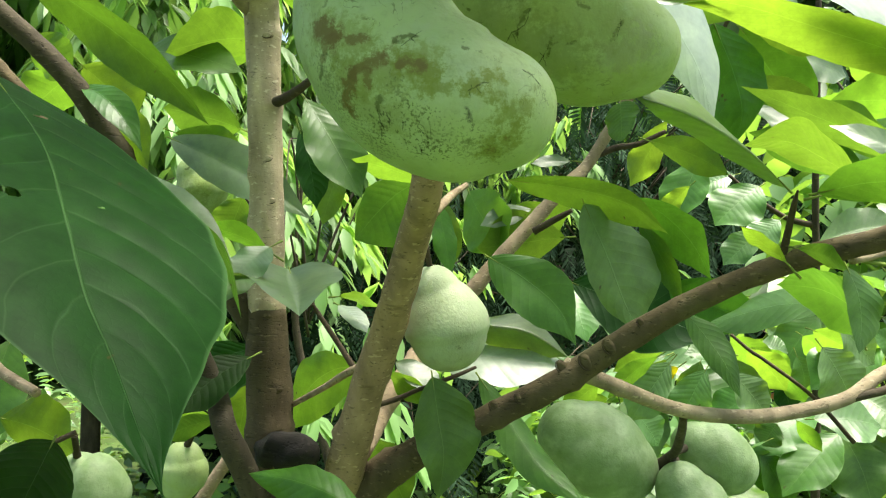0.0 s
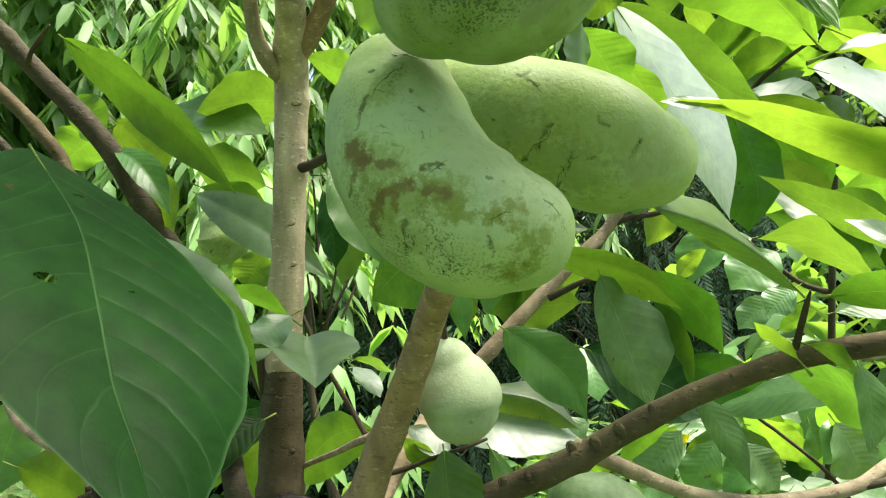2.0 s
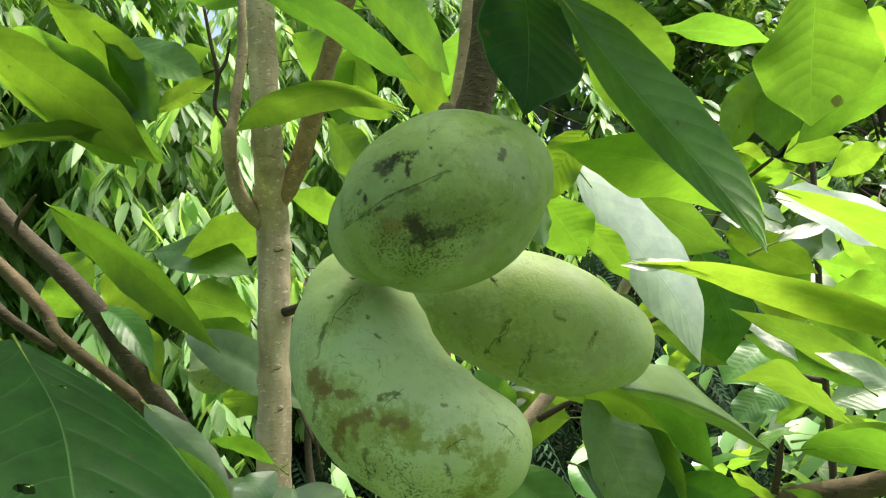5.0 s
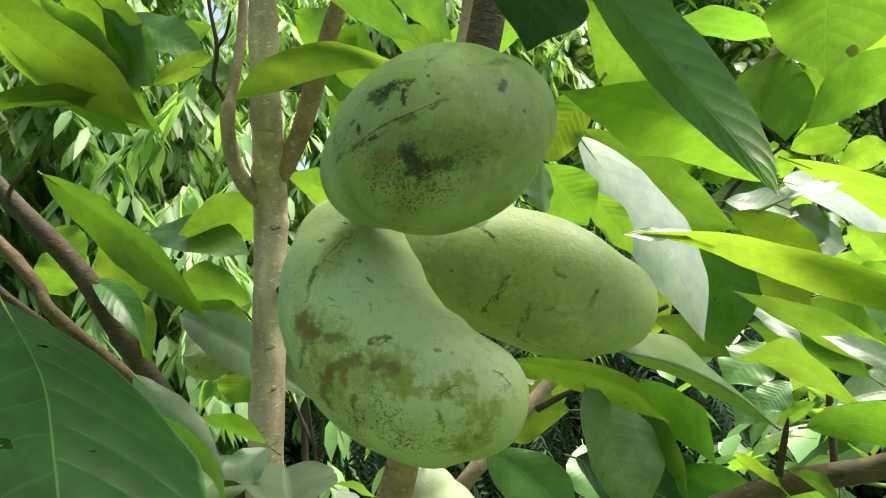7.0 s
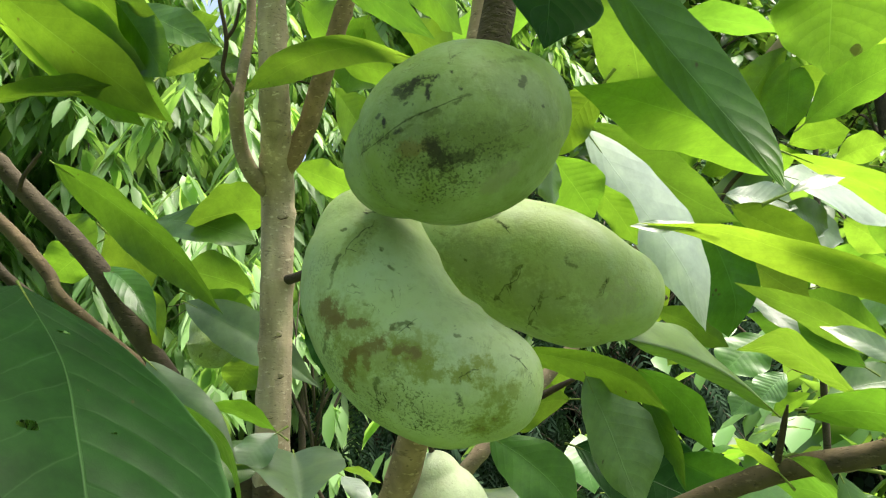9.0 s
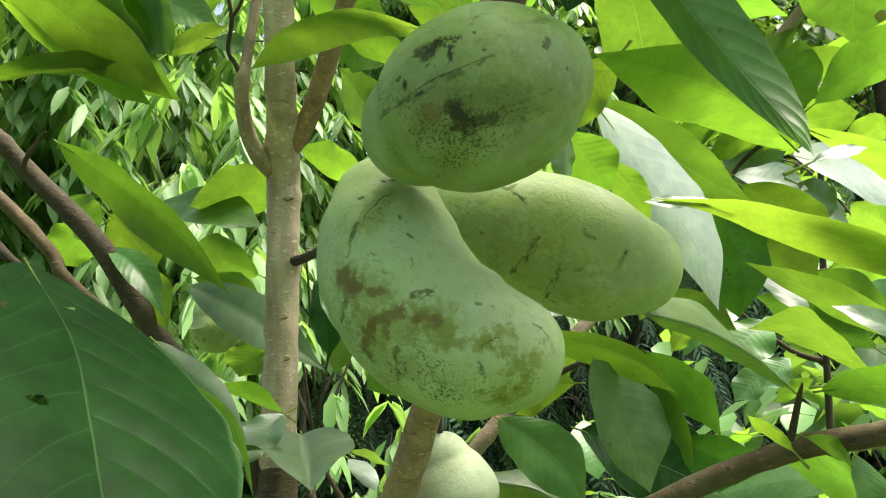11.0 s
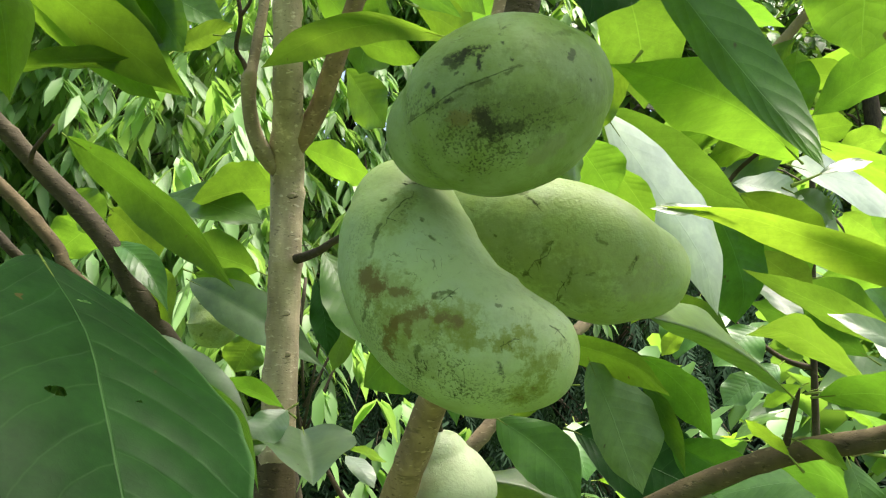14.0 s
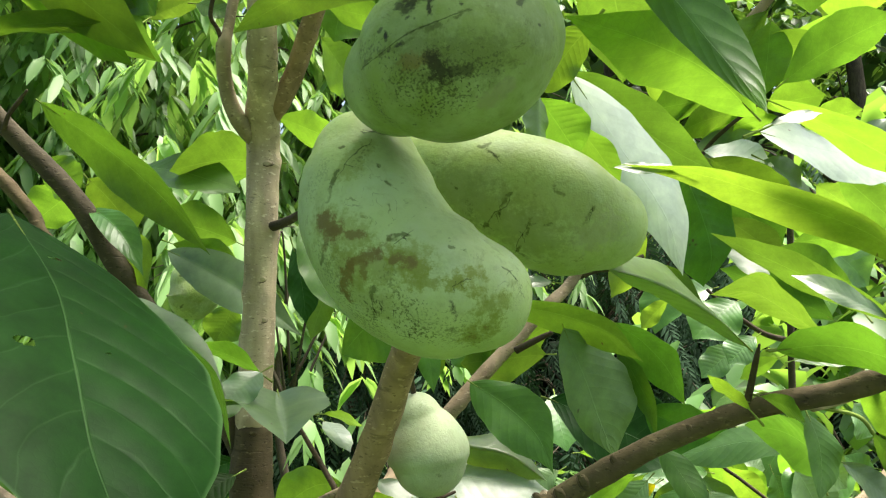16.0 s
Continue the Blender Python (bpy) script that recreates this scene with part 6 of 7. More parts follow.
leaf(shrub, (0.3322, 1.1165, 1.3323), (0.3755, 1.1187, 1.2759), (0.7132, 0.4168, 0.5635), 0.0265, SAPLEAF, 0.06, 8, seed=246)
leaf(shrub, (0.3685, 1.1661, 1.3541), (0.4176, 1.1683, 1.2985), (0.6175, -0.5894, 0.5209), 0.0262, YOUNG, 0.06, 8, seed=247)
leaf(shrub, (0.1664, 1.1155, 1.3231), (0.1239, 1.1165, 1.2829), (-0.6592, -0.2981, 0.6904), 0.0212, YOUNG, 0.06, 8, seed=248)
leaf(shrub, (0.1510, 1.1645, 1.3494), (0.0993, 1.1653, 1.3146), (-0.4151, 0.6548, 0.6316), 0.0238, SAPLEAF, 0.06, 8, seed=249)
leaf(shrub, (0.4596, 1.2166, 1.3624), (0.5114, 1.2186, 1.3154), (0.5467, -0.6065, 0.5773), 0.0275, YOUNG, 0.06, 8, seed=250)
leaf(shrub, (0.3458, 1.2156, 1.3656), (0.3070, 1.2162, 1.3364), (-0.4149, 0.7123, 0.5662), 0.0183, SAPLEAF, 0.06, 8, seed=251)
leaf(tree, (0.1340, 1.0743, 1.5431), (0.0318, 1.0708, 1.4862), (-0.4552, -0.3089, 0.8351), 0.0355, YOUNG, 0.05, 8, label="yellow-green leaf with clear veins", seed=252)
# leaf scars: a low shield with a dark crescent below it, standing out of the bark
def leaf_scar(owner, at, r, along, mat, dark=TWIG):
    at, along = np.array(at), np.array(along, float)
    out = np.array((0.0, -1.0, 0.15))
    along /= np.linalg.norm(along)
    out -= along * (out @ along)
    out /= np.linalg.norm(out)
    across = np.cross(along, out)
    verts, faces = [], []
    rings, seg = 5, 16
    for i in range(rings):
        f = 1.0 - i / (rings - 1)
        for j in range(seg):
            a = 2 * math.pi * j / seg
            verts.append(at + across * (r * f * math.cos(a)) + along * (0.62 * r * f * math.sin(a)) + out * (0.07 * r * math.cos(0.5 * math.pi * f) * (1.0 if i else 0.0) - (0.25 * r if i == 0 else 0.0)))
    for i in range(rings - 1):
        for j in range(seg):
            q = (j + 1) % seg
            faces.append((i * seg + j, i * seg + q, (i + 1) * seg + q, (i + 1) * seg + j))
    pad = part("leaf_scar", mesh_from("leaf_scar", verts, faces), mat, owner)
    verts, faces = [], []
    for i in range(11):
        a = math.pi * (1.05 + 0.9 * i / 10)
        thick = 0.08 * r * math.sin(math.pi * (i + 0.5) / 11) + 0.02 * r
        mid = at + across * (1.02 * r * math.cos(a)) + along * (0.68 * r * math.sin(a)) + out * 0.02 * r
        for j in range(6):
            b_ = 2 * math.pi * j / 6
            verts.append(mid + (across * math.cos(a) + along * math.sin(a)) * (thick * math.cos(b_)) + out * (thick * math.sin(b_)))
            if i < 10:
                q = (j + 1) % 6
                faces.append((i * 6 + j, (i + 1) * 6 + j, (i + 1) * 6 + q, i * 6 + q))
    part("crescent", mesh_from("crescent", verts, faces), dark, pad)


leaf_scar(thick_limb, (0.1449, 0.6307, 1.4610), 0.0034, (0.799, -0.347, 0.492), BARK_LIMB)
leaf_scar(thick_limb, (0.1215, 0.6407, 1.4502), 0.0039, (0.790, -0.310, 0.529), BARK_LIMB)
leaf_scar(thick_limb, (0.1010, 0.6469, 1.4345), 0.0059, (0.790, -0.310, 0.529), BARK_LIMB)
leaf_scar(thick_limb, (0.0859, 0.6521, 1.4241), 0.0062, (0.792, -0.235, 0.563), BARK_LIMB)
leaf_scar(thick_limb, (0.0709, 0.6593, 1.4198), 0.0056, (0.792, -0.235, 0.563), BARK_LIMB)
leaf_scar(thick_limb, (0.0412, 0.6726, 1.3964), 0.0041, (0.772, -0.431, 0.468), BARK_LIMB)
leaf_scar(thick_limb, (0.0249, 0.6827, 1.3881), 0.0058, (0.772, -0.431, 0.468), BARK_LIMB)
leaf_scar(thick_limb, (0.1674, 0.6197, 1.4749), 0.0026, (0.810, -0.424, 0.406), BARK_LIMB)
leaf_scar(tree, (-0.1532, 0.7854, 1.6853), 0.0040, (0.000, 0.014, 1.000), BARK)
leaf_scar(tree, (-0.1555, 0.7833, 1.5820), 0.0040, (0.008, 0.014, 1.000), BARK)
leaf_scar(tree, (-0.1614, 0.7811, 1.5121), 0.0029, (0.033, 0.015, 0.999), BARK)
leaf_scar(tree, (-0.1425, 0.7401, 1.7564), 0.0034, (0.137, -0.696, 0.705), BARK)
leaf_scar(tree, (-0.1508, 0.7874, 1.6857), 0.0033, (0.000, 0.014, 1.000), BARK)
leaf_scar(tree, (-0.1539, 0.7837, 1.5465), 0.0038, (0.021, 0.015, 1.000), BARK)
leaf_scar(tree, (-0.0116, 0.5886, 1.5298), 0.0027, (0.197, -0.808, 0.556), BARK_STEM)
leaf_scar(tree, (-0.0469, 0.6701, 1.4512), 0.0039, (0.336, -0.443, 0.831), BARK_STEM)
leaf_scar(tree, (-0.0729, 0.7026, 1.3869), 0.0046, (0.302, -0.401, 0.865), BARK_STEM)
leaf_scar(tree, (-0.0243, 0.6190, 1.5045), 0.0025, (0.260, -0.669, 0.696), BARK_STEM)
leaf_scar(tree, (-0.0613, 0.6848, 1.4236), 0.0024, (0.336, -0.443, 0.831), BARK_STEM)
leaf_scar(tree, (-0.1607, 0.7786, 1.4499), 0.0042, (0.009, 0.014, 1.000), BARK_SHADED)
leaf_scar(tree, (-0.1533, 0.7781, 1.3883), 0.0047, (-0.004, 0.013, 1.000), BARK_SHADED)
# fruits
SKIN_A = fruit_material("pawpaw_skin", (0.36, 0.46, 0.19), 0.7, (4.2, 1.1, 0.7))
SKIN_B = fruit_material("pawpaw_skin_cracked", (0.30, 0.39, 0.12), 0.7, (3.1, 1.7, 0.4))
SKIN_C = fruit_material("pawpaw_skin_sooty", (0.205, 0.29, 0.075), 0.7, (7.7, 0.2, 2.2))
SKIN_D = fruit_material("pawpaw_skin_smooth", (0.37, 0.43, 0.27), 0.25, (1.1, 5.2, 0.6))
SKIN_E = fruit_material("pawpaw_skin_low", (0.17, 0.26, 0.105), 0.25, (2.1, 2.2, 5.6))
RUSSET, OLIVE, BOTTLE, SOOT, CORK = (0.145, 0.108, 0.024), (0.19, 0.24, 0.035), (0.085, 0.115, 0.025), (0.018, 0.02, 0.009), (0.24, 0.25, 0.16)
stain(SKIN_A, (-0.0301, -0.0228, 0.0024), (-0.0180, -0.0292, -0.0036), 0.0135, OLIVE, 0.52)
stain(SKIN_A, (-0.0203, -0.0272, -0.0137), (0.0046, -0.0358, -0.0137), 0.0135, OLIVE, 0.60)
stain(SKIN_A, (-0.0180, -0.0265, -0.0227), (-0.0065, -0.0296, -0.0292), 0.0112, OLIVE, 0.45)
stain(SKIN_A, (0.0199, -0.0377, -0.0201), (0.0287, -0.0363, -0.0179), 0.0063, OLIVE, 0.90)
stain(SKIN_A, (0.0242, -0.0373, -0.0212), (0.0307, -0.0368, -0.0266), 0.0054, OLIVE, 0.83)
stain(SKIN_A, (0.0308, -0.0362, -0.0309), (0.0396, -0.0350, -0.0288), 0.0090, OLIVE, 0.75)
stain(SKIN_A, (0.0268, -0.0300, -0.0422), (0.0364, -0.0335, -0.0365), 0.0094, OLIVE, 0.83)
stain(SKIN_A, (0.0035, -0.0357, -0.0202), (0.0133, -0.0377, -0.0212), 0.0045, OLIVE, 0.75)
stain(SKIN_A, (-0.0020, -0.0346, -0.0115), (0.0079, -0.0364, -0.0158), 0.0067, OLIVE, 0.90)
stain(SKIN_A, (-0.0158, -0.0149, 0.0353), (-0.0212, -0.0208, 0.0237), 0.0090, OLIVE, 0.52)
stain(SKIN_A, (-0.0307, -0.0224, 0.0042), (-0.0251, -0.0257, -0.0000), 0.0064, RUSSET, 0.90)
stain(SKIN_A, (-0.0251, -0.0257, -0.0000), (-0.0139, -0.0307, -0.0031), 0.0028, RUSSET, 0.80)
stain(SKIN_A, (-0.0276, -0.0241, -0.0011), (-0.0289, -0.0219, -0.0068), 0.0034, RUSSET, 0.60)
stain(SKIN_A, (-0.0191, -0.0281, -0.0137), (-0.0224, -0.0221, -0.0228), 0.0049, RUSSET, 0.85)
stain(SKIN_A, (-0.0224, -0.0221, -0.0228), (-0.0194, -0.0224, -0.0273), 0.0022, RUSSET, 0.80)
stain(SKIN_A, (-0.0191, -0.0282, -0.0131), (-0.0087, -0.0332, -0.0098), 0.0041, RUSSET, 0.80)
stain(SKIN_A, (-0.0087, -0.0332, -0.0098), (-0.0032, -0.0331, -0.0037), 0.0017, RUSSET, 0.60)
stain(SKIN_A, (-0.0020, -0.0347, -0.0120), (0.0046, -0.0358, -0.0137), 0.0037, RUSSET, 0.85)
stain(SKIN_A, (-0.0132, -0.0315, -0.0137), (-0.0132, -0.0310, -0.0181), 0.0028, RUSSET, 0.70)
stain(SKIN_A, (0.0268, -0.0300, -0.0422), (0.0321, -0.0329, -0.0387), 0.0045, RUSSET, 0.90)
stain(SKIN_A, (0.0321, -0.0329, -0.0387), (0.0358, -0.0342, -0.0353), 0.0030, RUSSET, 0.80)
stain(SKIN_A, (-0.0311, -0.0177, -0.0113), (-0.0282, -0.0228, -0.0056), 0.0020, BOTTLE, 0.80, "fine")
stain(SKIN_A, (-0.0043, -0.0331, -0.0043), (0.0029, -0.0328, -0.0026), 0.0016, BOTTLE, 0.80, "fine")
stain(SKIN_A, (-0.0108, -0.0296, -0.0254), (-0.0093, -0.0314, -0.0225), 0.0022, BOTTLE, 0.80, "fine")
stain(SKIN_A, (0.0243, -0.0370, -0.0185), (0.0287, -0.0363, -0.0179), 0.0016, BOTTLE, 0.80, "fine")
stain(SKIN_A, (0.0418, -0.0317, -0.0152), (0.0471, -0.0296, -0.0190), 0.0024, BOTTLE, 0.80, "fine")
stain(SKIN_A, (-0.0169, -0.0081, 0.0451), (-0.0123, -0.0081, 0.0441), 0.0026, BOTTLE, 0.90, "fine")
stain(SKIN_A, (-0.0172, -0.0120, 0.0397), (-0.0124, -0.0110, 0.0402), 0.0018, BOTTLE, 0.90, "fine")
stain(SKIN_A, (-0.0263, -0.0214, 0.0183), (-0.0248, -0.0195, 0.0239), 0.0018, BOTTLE, 0.80, "fine")
stain(SKIN_A, (-0.0248, -0.0195, 0.0239), (-0.0285, -0.0228, 0.0117), 0.0016, BOTTLE, 0.50, "fine")
stain(SKIN_A, (0.0190, -0.0339, -0.0075), (0.0246, -0.0331, -0.0081), 0.0016, BOTTLE, 0.70, "fine")
stain(SKIN_A, (0.0179, -0.0325, -0.0388), (0.0222, -0.0334, -0.0376), 0.0030, BOTTLE, 0.70, "fine")
stain(SKIN_A, (-0.0055, -0.0238, 0.0190), (-0.0017, -0.0249, 0.0150), 0.0016, BOTTLE, 0.80, "fine")
stain(SKIN_A, (-0.0242, -0.0144, 0.0344), (-0.0240, -0.0145, 0.0344), 0.0016, BOTTLE, 0.90, "fine")
stain(SKIN_A, (-0.0091, -0.0204, 0.0254), (-0.0089, -0.0203, 0.0254), 0.0016, BOTTLE, 0.90, "fine")
stain(SKIN_A, (0.0199, -0.0367, -0.0299), (0.0205, -0.0354, -0.0337), 0.0028, SOOT, 0.80, "fine")
stain(SKIN_A, (-0.0113, -0.0227, -0.0341), (-0.0065, -0.0302, -0.0281), 0.0064, BOTTLE, 0.58, "specks")
stain(SKIN_A, (0.0002, -0.0295, -0.0347), (0.0030, -0.0341, -0.0279), 0.0071, BOTTLE, 0.65, "specks")
stain(SKIN_A, (0.0013, -0.0261, -0.0394), (0.0091, -0.0300, -0.0401), 0.0067, BOTTLE, 0.58, "specks")
stain(SKIN_A, (-0.0042, -0.0341, -0.0181), (-0.0009, -0.0338, -0.0247), 0.0056, BOTTLE, 0.50, "specks")
stain(SKIN_A, (-0.0278, -0.0203, -0.0137), (-0.0127, -0.0179, -0.0367), 0.0150, BOTTLE, 0.47, "specks")
stain(SKIN_A, (0.0069, -0.0316, -0.0367), (0.0268, -0.0300, -0.0422), 0.0131, BOTTLE, 0.43, "specks")
stain(SKIN_A, (-0.0172, -0.0195, 0.0274), (-0.0146, -0.0148, 0.0353), 0.0049, BOTTLE, 0.58, "specks")
stain(SKIN_A, (-0.0312, -0.0152, 0.0256), (-0.0359, -0.0150, 0.0148), 0.0075, BOTTLE, 0.29, "specks")
stain(SKIN_B, (0.0056, -0.0355, -0.0079), (0.0004, -0.0317, -0.0166), 0.0016, BOTTLE, 0.85, "fine")
stain(SKIN_B, (0.0004, -0.0317, -0.0166), (-0.0067, -0.0239, -0.0217), 0.0018, BOTTLE, 0.90, "fine")
stain(SKIN_B, (0.0004, -0.0317, -0.0166), (-0.0017, -0.0322, -0.0103), 0.0016, BOTTLE, 0.70, "fine")
stain(SKIN_B, (0.0145, -0.0350, -0.0203), (0.0128, -0.0318, -0.0257), 0.0016, BOTTLE, 0.80, "fine")
stain(SKIN_B, (0.0128, -0.0318, -0.0257), (0.0087, -0.0222, -0.0334), 0.0018, BOTTLE, 0.90, "fine")
stain(SKIN_B, (0.0127, -0.0333, -0.0230), (0.0236, -0.0365, -0.0225), 0.0016, BOTTLE, 0.70, "fine")
stain(SKIN_B, (0.0098, -0.0215, -0.0344), (0.0191, -0.0212, -0.0386), 0.0016, BOTTLE, 0.70, "fine")
stain(SKIN_B, (-0.0086, -0.0236, 0.0166), (-0.0050, -0.0238, 0.0173), 0.0026, BOTTLE, 0.80, "fine")
stain(SKIN_B, (-0.0051, -0.0255, 0.0149), (-0.0005, -0.0294, 0.0096), 0.0016, BOTTLE, 0.90, "fine")
stain(SKIN_B, (-0.0206, -0.0231, -0.0044), (-0.0203, -0.0232, -0.0044), 0.0016, BOTTLE, 0.90, "fine")
stain(SKIN_B, (0.0158, -0.0372, -0.0094), (0.0160, -0.0372, -0.0094), 0.0018, BOTTLE, 0.90, "fine")
stain(SKIN_B, (-0.0223, -0.0226, -0.0021), (0.0190, -0.0323, -0.0285), 0.0206, BOTTLE, 0.35)
stain(SKIN_B, (-0.0138, -0.0244, -0.0124), (-0.0114, -0.0192, -0.0221), 0.0056, BOTTLE, 0.43, "specks")
stain(SKIN_B, (0.0429, -0.0385, -0.0151), (0.0385, -0.0382, -0.0234), 0.0019, BOTTLE, 0.85, "fine")
stain(SKIN_B, (0.0244, -0.0377, -0.0061), (0.0284, -0.0385, -0.0100), 0.0019, BOTTLE, 0.80, "fine")
stain(SKIN_B, (0.0425, -0.0354, -0.0288), (0.0517, -0.0344, -0.0249), 0.0140, CORK, 0.40)
stain(SKIN_B, (0.0148, -0.0371, -0.0086), (0.0369, -0.0394, -0.0164), 0.0175, OLIVE, 0.35)
stain(SKIN_C, (-0.0129, -0.0340, -0.0111), (0.0123, -0.0337, -0.0120), 0.0147, BOTTLE, 0.45)
stain(SKIN_C, (0.0197, -0.0324, 0.0099), (0.0342, -0.0240, 0.0034), 0.0162, BOTTLE, 0.30)
stain(SKIN_C, (-0.0155, -0.0322, 0.0088), (-0.0124, -0.0334, 0.0097), 0.0048, SOOT, 0.95, "fine")
stain(SKIN_C, (-0.0124, -0.0332, 0.0103), (-0.0050, -0.0350, 0.0111), 0.0022, SOOT, 0.95, "fine")
stain(SKIN_C, (-0.0081, -0.0357, 0.0076), (-0.0086, -0.0363, 0.0047), 0.0025, SOOT, 0.95, "fine")
stain(SKIN_C, (-0.0157, -0.0338, 0.0026), (-0.0155, -0.0339, 0.0025), 0.0021, SOOT, 1.00, "fine")
stain(SKIN_C, (-0.0133, -0.0351, 0.0009), (-0.0132, -0.0352, 0.0009), 0.0016, SOOT, 0.90, "fine")
stain(SKIN_C, (-0.0230, -0.0305, -0.0004), (-0.0237, -0.0305, -0.0031), 0.0018, SOOT, 1.00, "fine")
stain(SKIN_C, (-0.0266, -0.0286, -0.0004), (-0.0253, -0.0293, 0.0002), 0.0016, SOOT, 0.70, "fine")
stain(SKIN_C, (-0.0225, -0.0309, -0.0074), (-0.0168, -0.0335, -0.0055), 0.0016, SOOT, 0.90, "fine")
stain(SKIN_C, (-0.0002, -0.0352, 0.0116), (-0.0001, -0.0352, 0.0116), 0.0016, SOOT, 0.90, "fine")
stain(SKIN_C, (0.0031, -0.0368, 0.0065), (0.0032, -0.0368, 0.0065), 0.0016, SOOT, 0.90, "fine")
stain(SKIN_C, (-0.0016, -0.0325, 0.0163), (0.0028, -0.0292, 0.0208), 0.0016, SOOT, 0.70, "fine")
stain(SKIN_C, (0.0240, -0.0302, 0.0120), (0.0234, -0.0312, 0.0089), 0.0021, SOOT, 0.70, "fine")
stain(SKIN_C, (0.0310, -0.0271, 0.0020), (0.0312, -0.0269, 0.0021), 0.0016, SOOT, 0.80, "fine")
stain(SKIN_C, (-0.0138, -0.0178, -0.0314), (-0.0136, -0.0178, -0.0314), 0.0016, SOOT, 0.90, "fine")
stain(SKIN_C, (-0.0186, -0.0309, 0.0074), (-0.0155, -0.0332, 0.0057), 0.0038, SOOT, 0.80)
stain(SKIN_C, (-0.0155, -0.0325, -0.0129), (-0.0077, -0.0351, -0.0128), 0.0053, RUSSET, 0.60)
stain(SKIN_C, (-0.0073, -0.0352, -0.0128), (-0.0038, -0.0340, -0.0169), 0.0056, SOOT, 0.90)
stain(SKIN_C, (0.0001, -0.0344, -0.0166), (0.0053, -0.0339, -0.0165), 0.0044, SOOT, 0.65)
stain(SKIN_C, (-0.0377, -0.0169, -0.0113), (-0.0225, -0.0309, -0.0074), 0.0016, BOTTLE, 0.80, "fine")
stain(SKIN_C, (-0.0168, -0.0335, -0.0055), (-0.0069, -0.0373, -0.0019), 0.0016, BOTTLE, 0.80, "fine")
stain(SKIN_C, (-0.0069, -0.0373, -0.0019), (0.0061, -0.0369, 0.0040), 0.0016, BOTTLE, 0.85, "fine")
stain(SKIN_C, (0.0056, -0.0335, 0.0141), (0.0204, -0.0282, 0.0197), 0.0019, BOTTLE, 0.50, "fine")
stain(SKIN_C, (0.0204, -0.0282, 0.0197), (0.0315, -0.0149, 0.0251), 0.0022, BOTTLE, 0.60, "fine")
stain(SKIN_C, (-0.0163, -0.0295, -0.0189), (0.0004, -0.0296, -0.0235), 0.0125, SOOT, 0.61, "specks")
stain(SKIN_C, (-0.0137, -0.0247, -0.0260), (-0.0065, -0.0241, -0.0277), 0.0062, SOOT, 0.50, "specks")
stain(SKIN_C, (-0.0309, -0.0203, -0.0205), (-0.0276, -0.0121, -0.0291), 0.0071, SOOT, 0.65, "specks")
stain(SKIN_C, (-0.0350, -0.0137, -0.0209), (-0.0229, -0.0115, -0.0319), 0.0059, SOOT, 0.43, "specks")
stain(SKIN_C, (-0.0356, -0.0213, -0.0049), (-0.0243, -0.0301, -0.0082), 0.0074, SOOT, 0.43, "specks")
stain(SKIN_C, (0.0141, -0.0332, -0.0110), (0.0143, -0.0318, -0.0142), 0.0059, SOOT, 0.43, "specks")
stain(SKIN_C, (-0.0068, -0.0351, -0.0132), (0.0071, -0.0343, -0.0148), 0.0103, SOOT, 0.50, "specks")
stain(SKIN_C, (0.0113, -0.0247, -0.0251), (0.0184, -0.0258, -0.0190), 0.0059, CORK, 0.50)
stain(SKIN_D, (0.0132, -0.0292, -0.0205), (0.0132, -0.0292, -0.0205), 0.005, SOOT, 0.70)
SCAR_DARK = scar_material("scar_dark", (0.065, 0.068, 0.02))
fruit_kidney = fruit([(-0.0283, 0.418, 1.6151, 0.0241), (-0.027, 0.413, 1.6017, 0.0277), (-0.0222, 0.405, 1.5844, 0.0297), (-0.0098, 0.399, 1.5676, 0.0297), (0.0071, 0.394, 1.5583, 0.028), (0.0211, 0.391, 1.5549, 0.024)], SKIN_A, "kidney-shaped pale green pawpaw with brown russet scars", "pawpaw cluster", 253, [(-0.0194, 0.4378, 1.6306, 0.0036), (-0.0215, 0.4284, 1.6237, 0.0040), (-0.0272, 0.4189, 1.6171, 0.0043)])
fruit_long = fruit([(-0.0138, 0.486, 1.6319, 0.0179), (-0.0021, 0.4848, 1.6264, 0.0221), (0.0115, 0.4828, 1.6203, 0.0265), (0.0267, 0.4788, 1.6138, 0.029), (0.046, 0.4721, 1.6057, 0.0309), (0.0672, 0.4683, 1.597, 0.0297), (0.0852, 0.469, 1.5924, 0.0242)], SKIN_B, "plump elongated pale green pawpaw with fine dark cracks", "pawpaw cluster", 254, [(-0.0192, 0.5072, 1.6410, 0.0036), (-0.0169, 0.4975, 1.6374, 0.0042), (-0.0129, 0.4861, 1.6326, 0.0046)])
fruit_upper = fruit([(-0.0117, 0.3817, 1.6394, 0.0236), (-0.0014, 0.3746, 1.6424, 0.0299), (0.0099, 0.3715, 1.6458, 0.0317), (0.021, 0.3743, 1.651, 0.0308), (0.0325, 0.3839, 1.6586, 0.0251)], SKIN_C, "pale green pawpaw with sooty black blotches", "pawpaw cluster", 255, [(0.0134, 0.4219, 1.6966, 0.0040), (0.0113, 0.4085, 1.6790, 0.0043), (0.0091, 0.3904, 1.6586, 0.0045)])
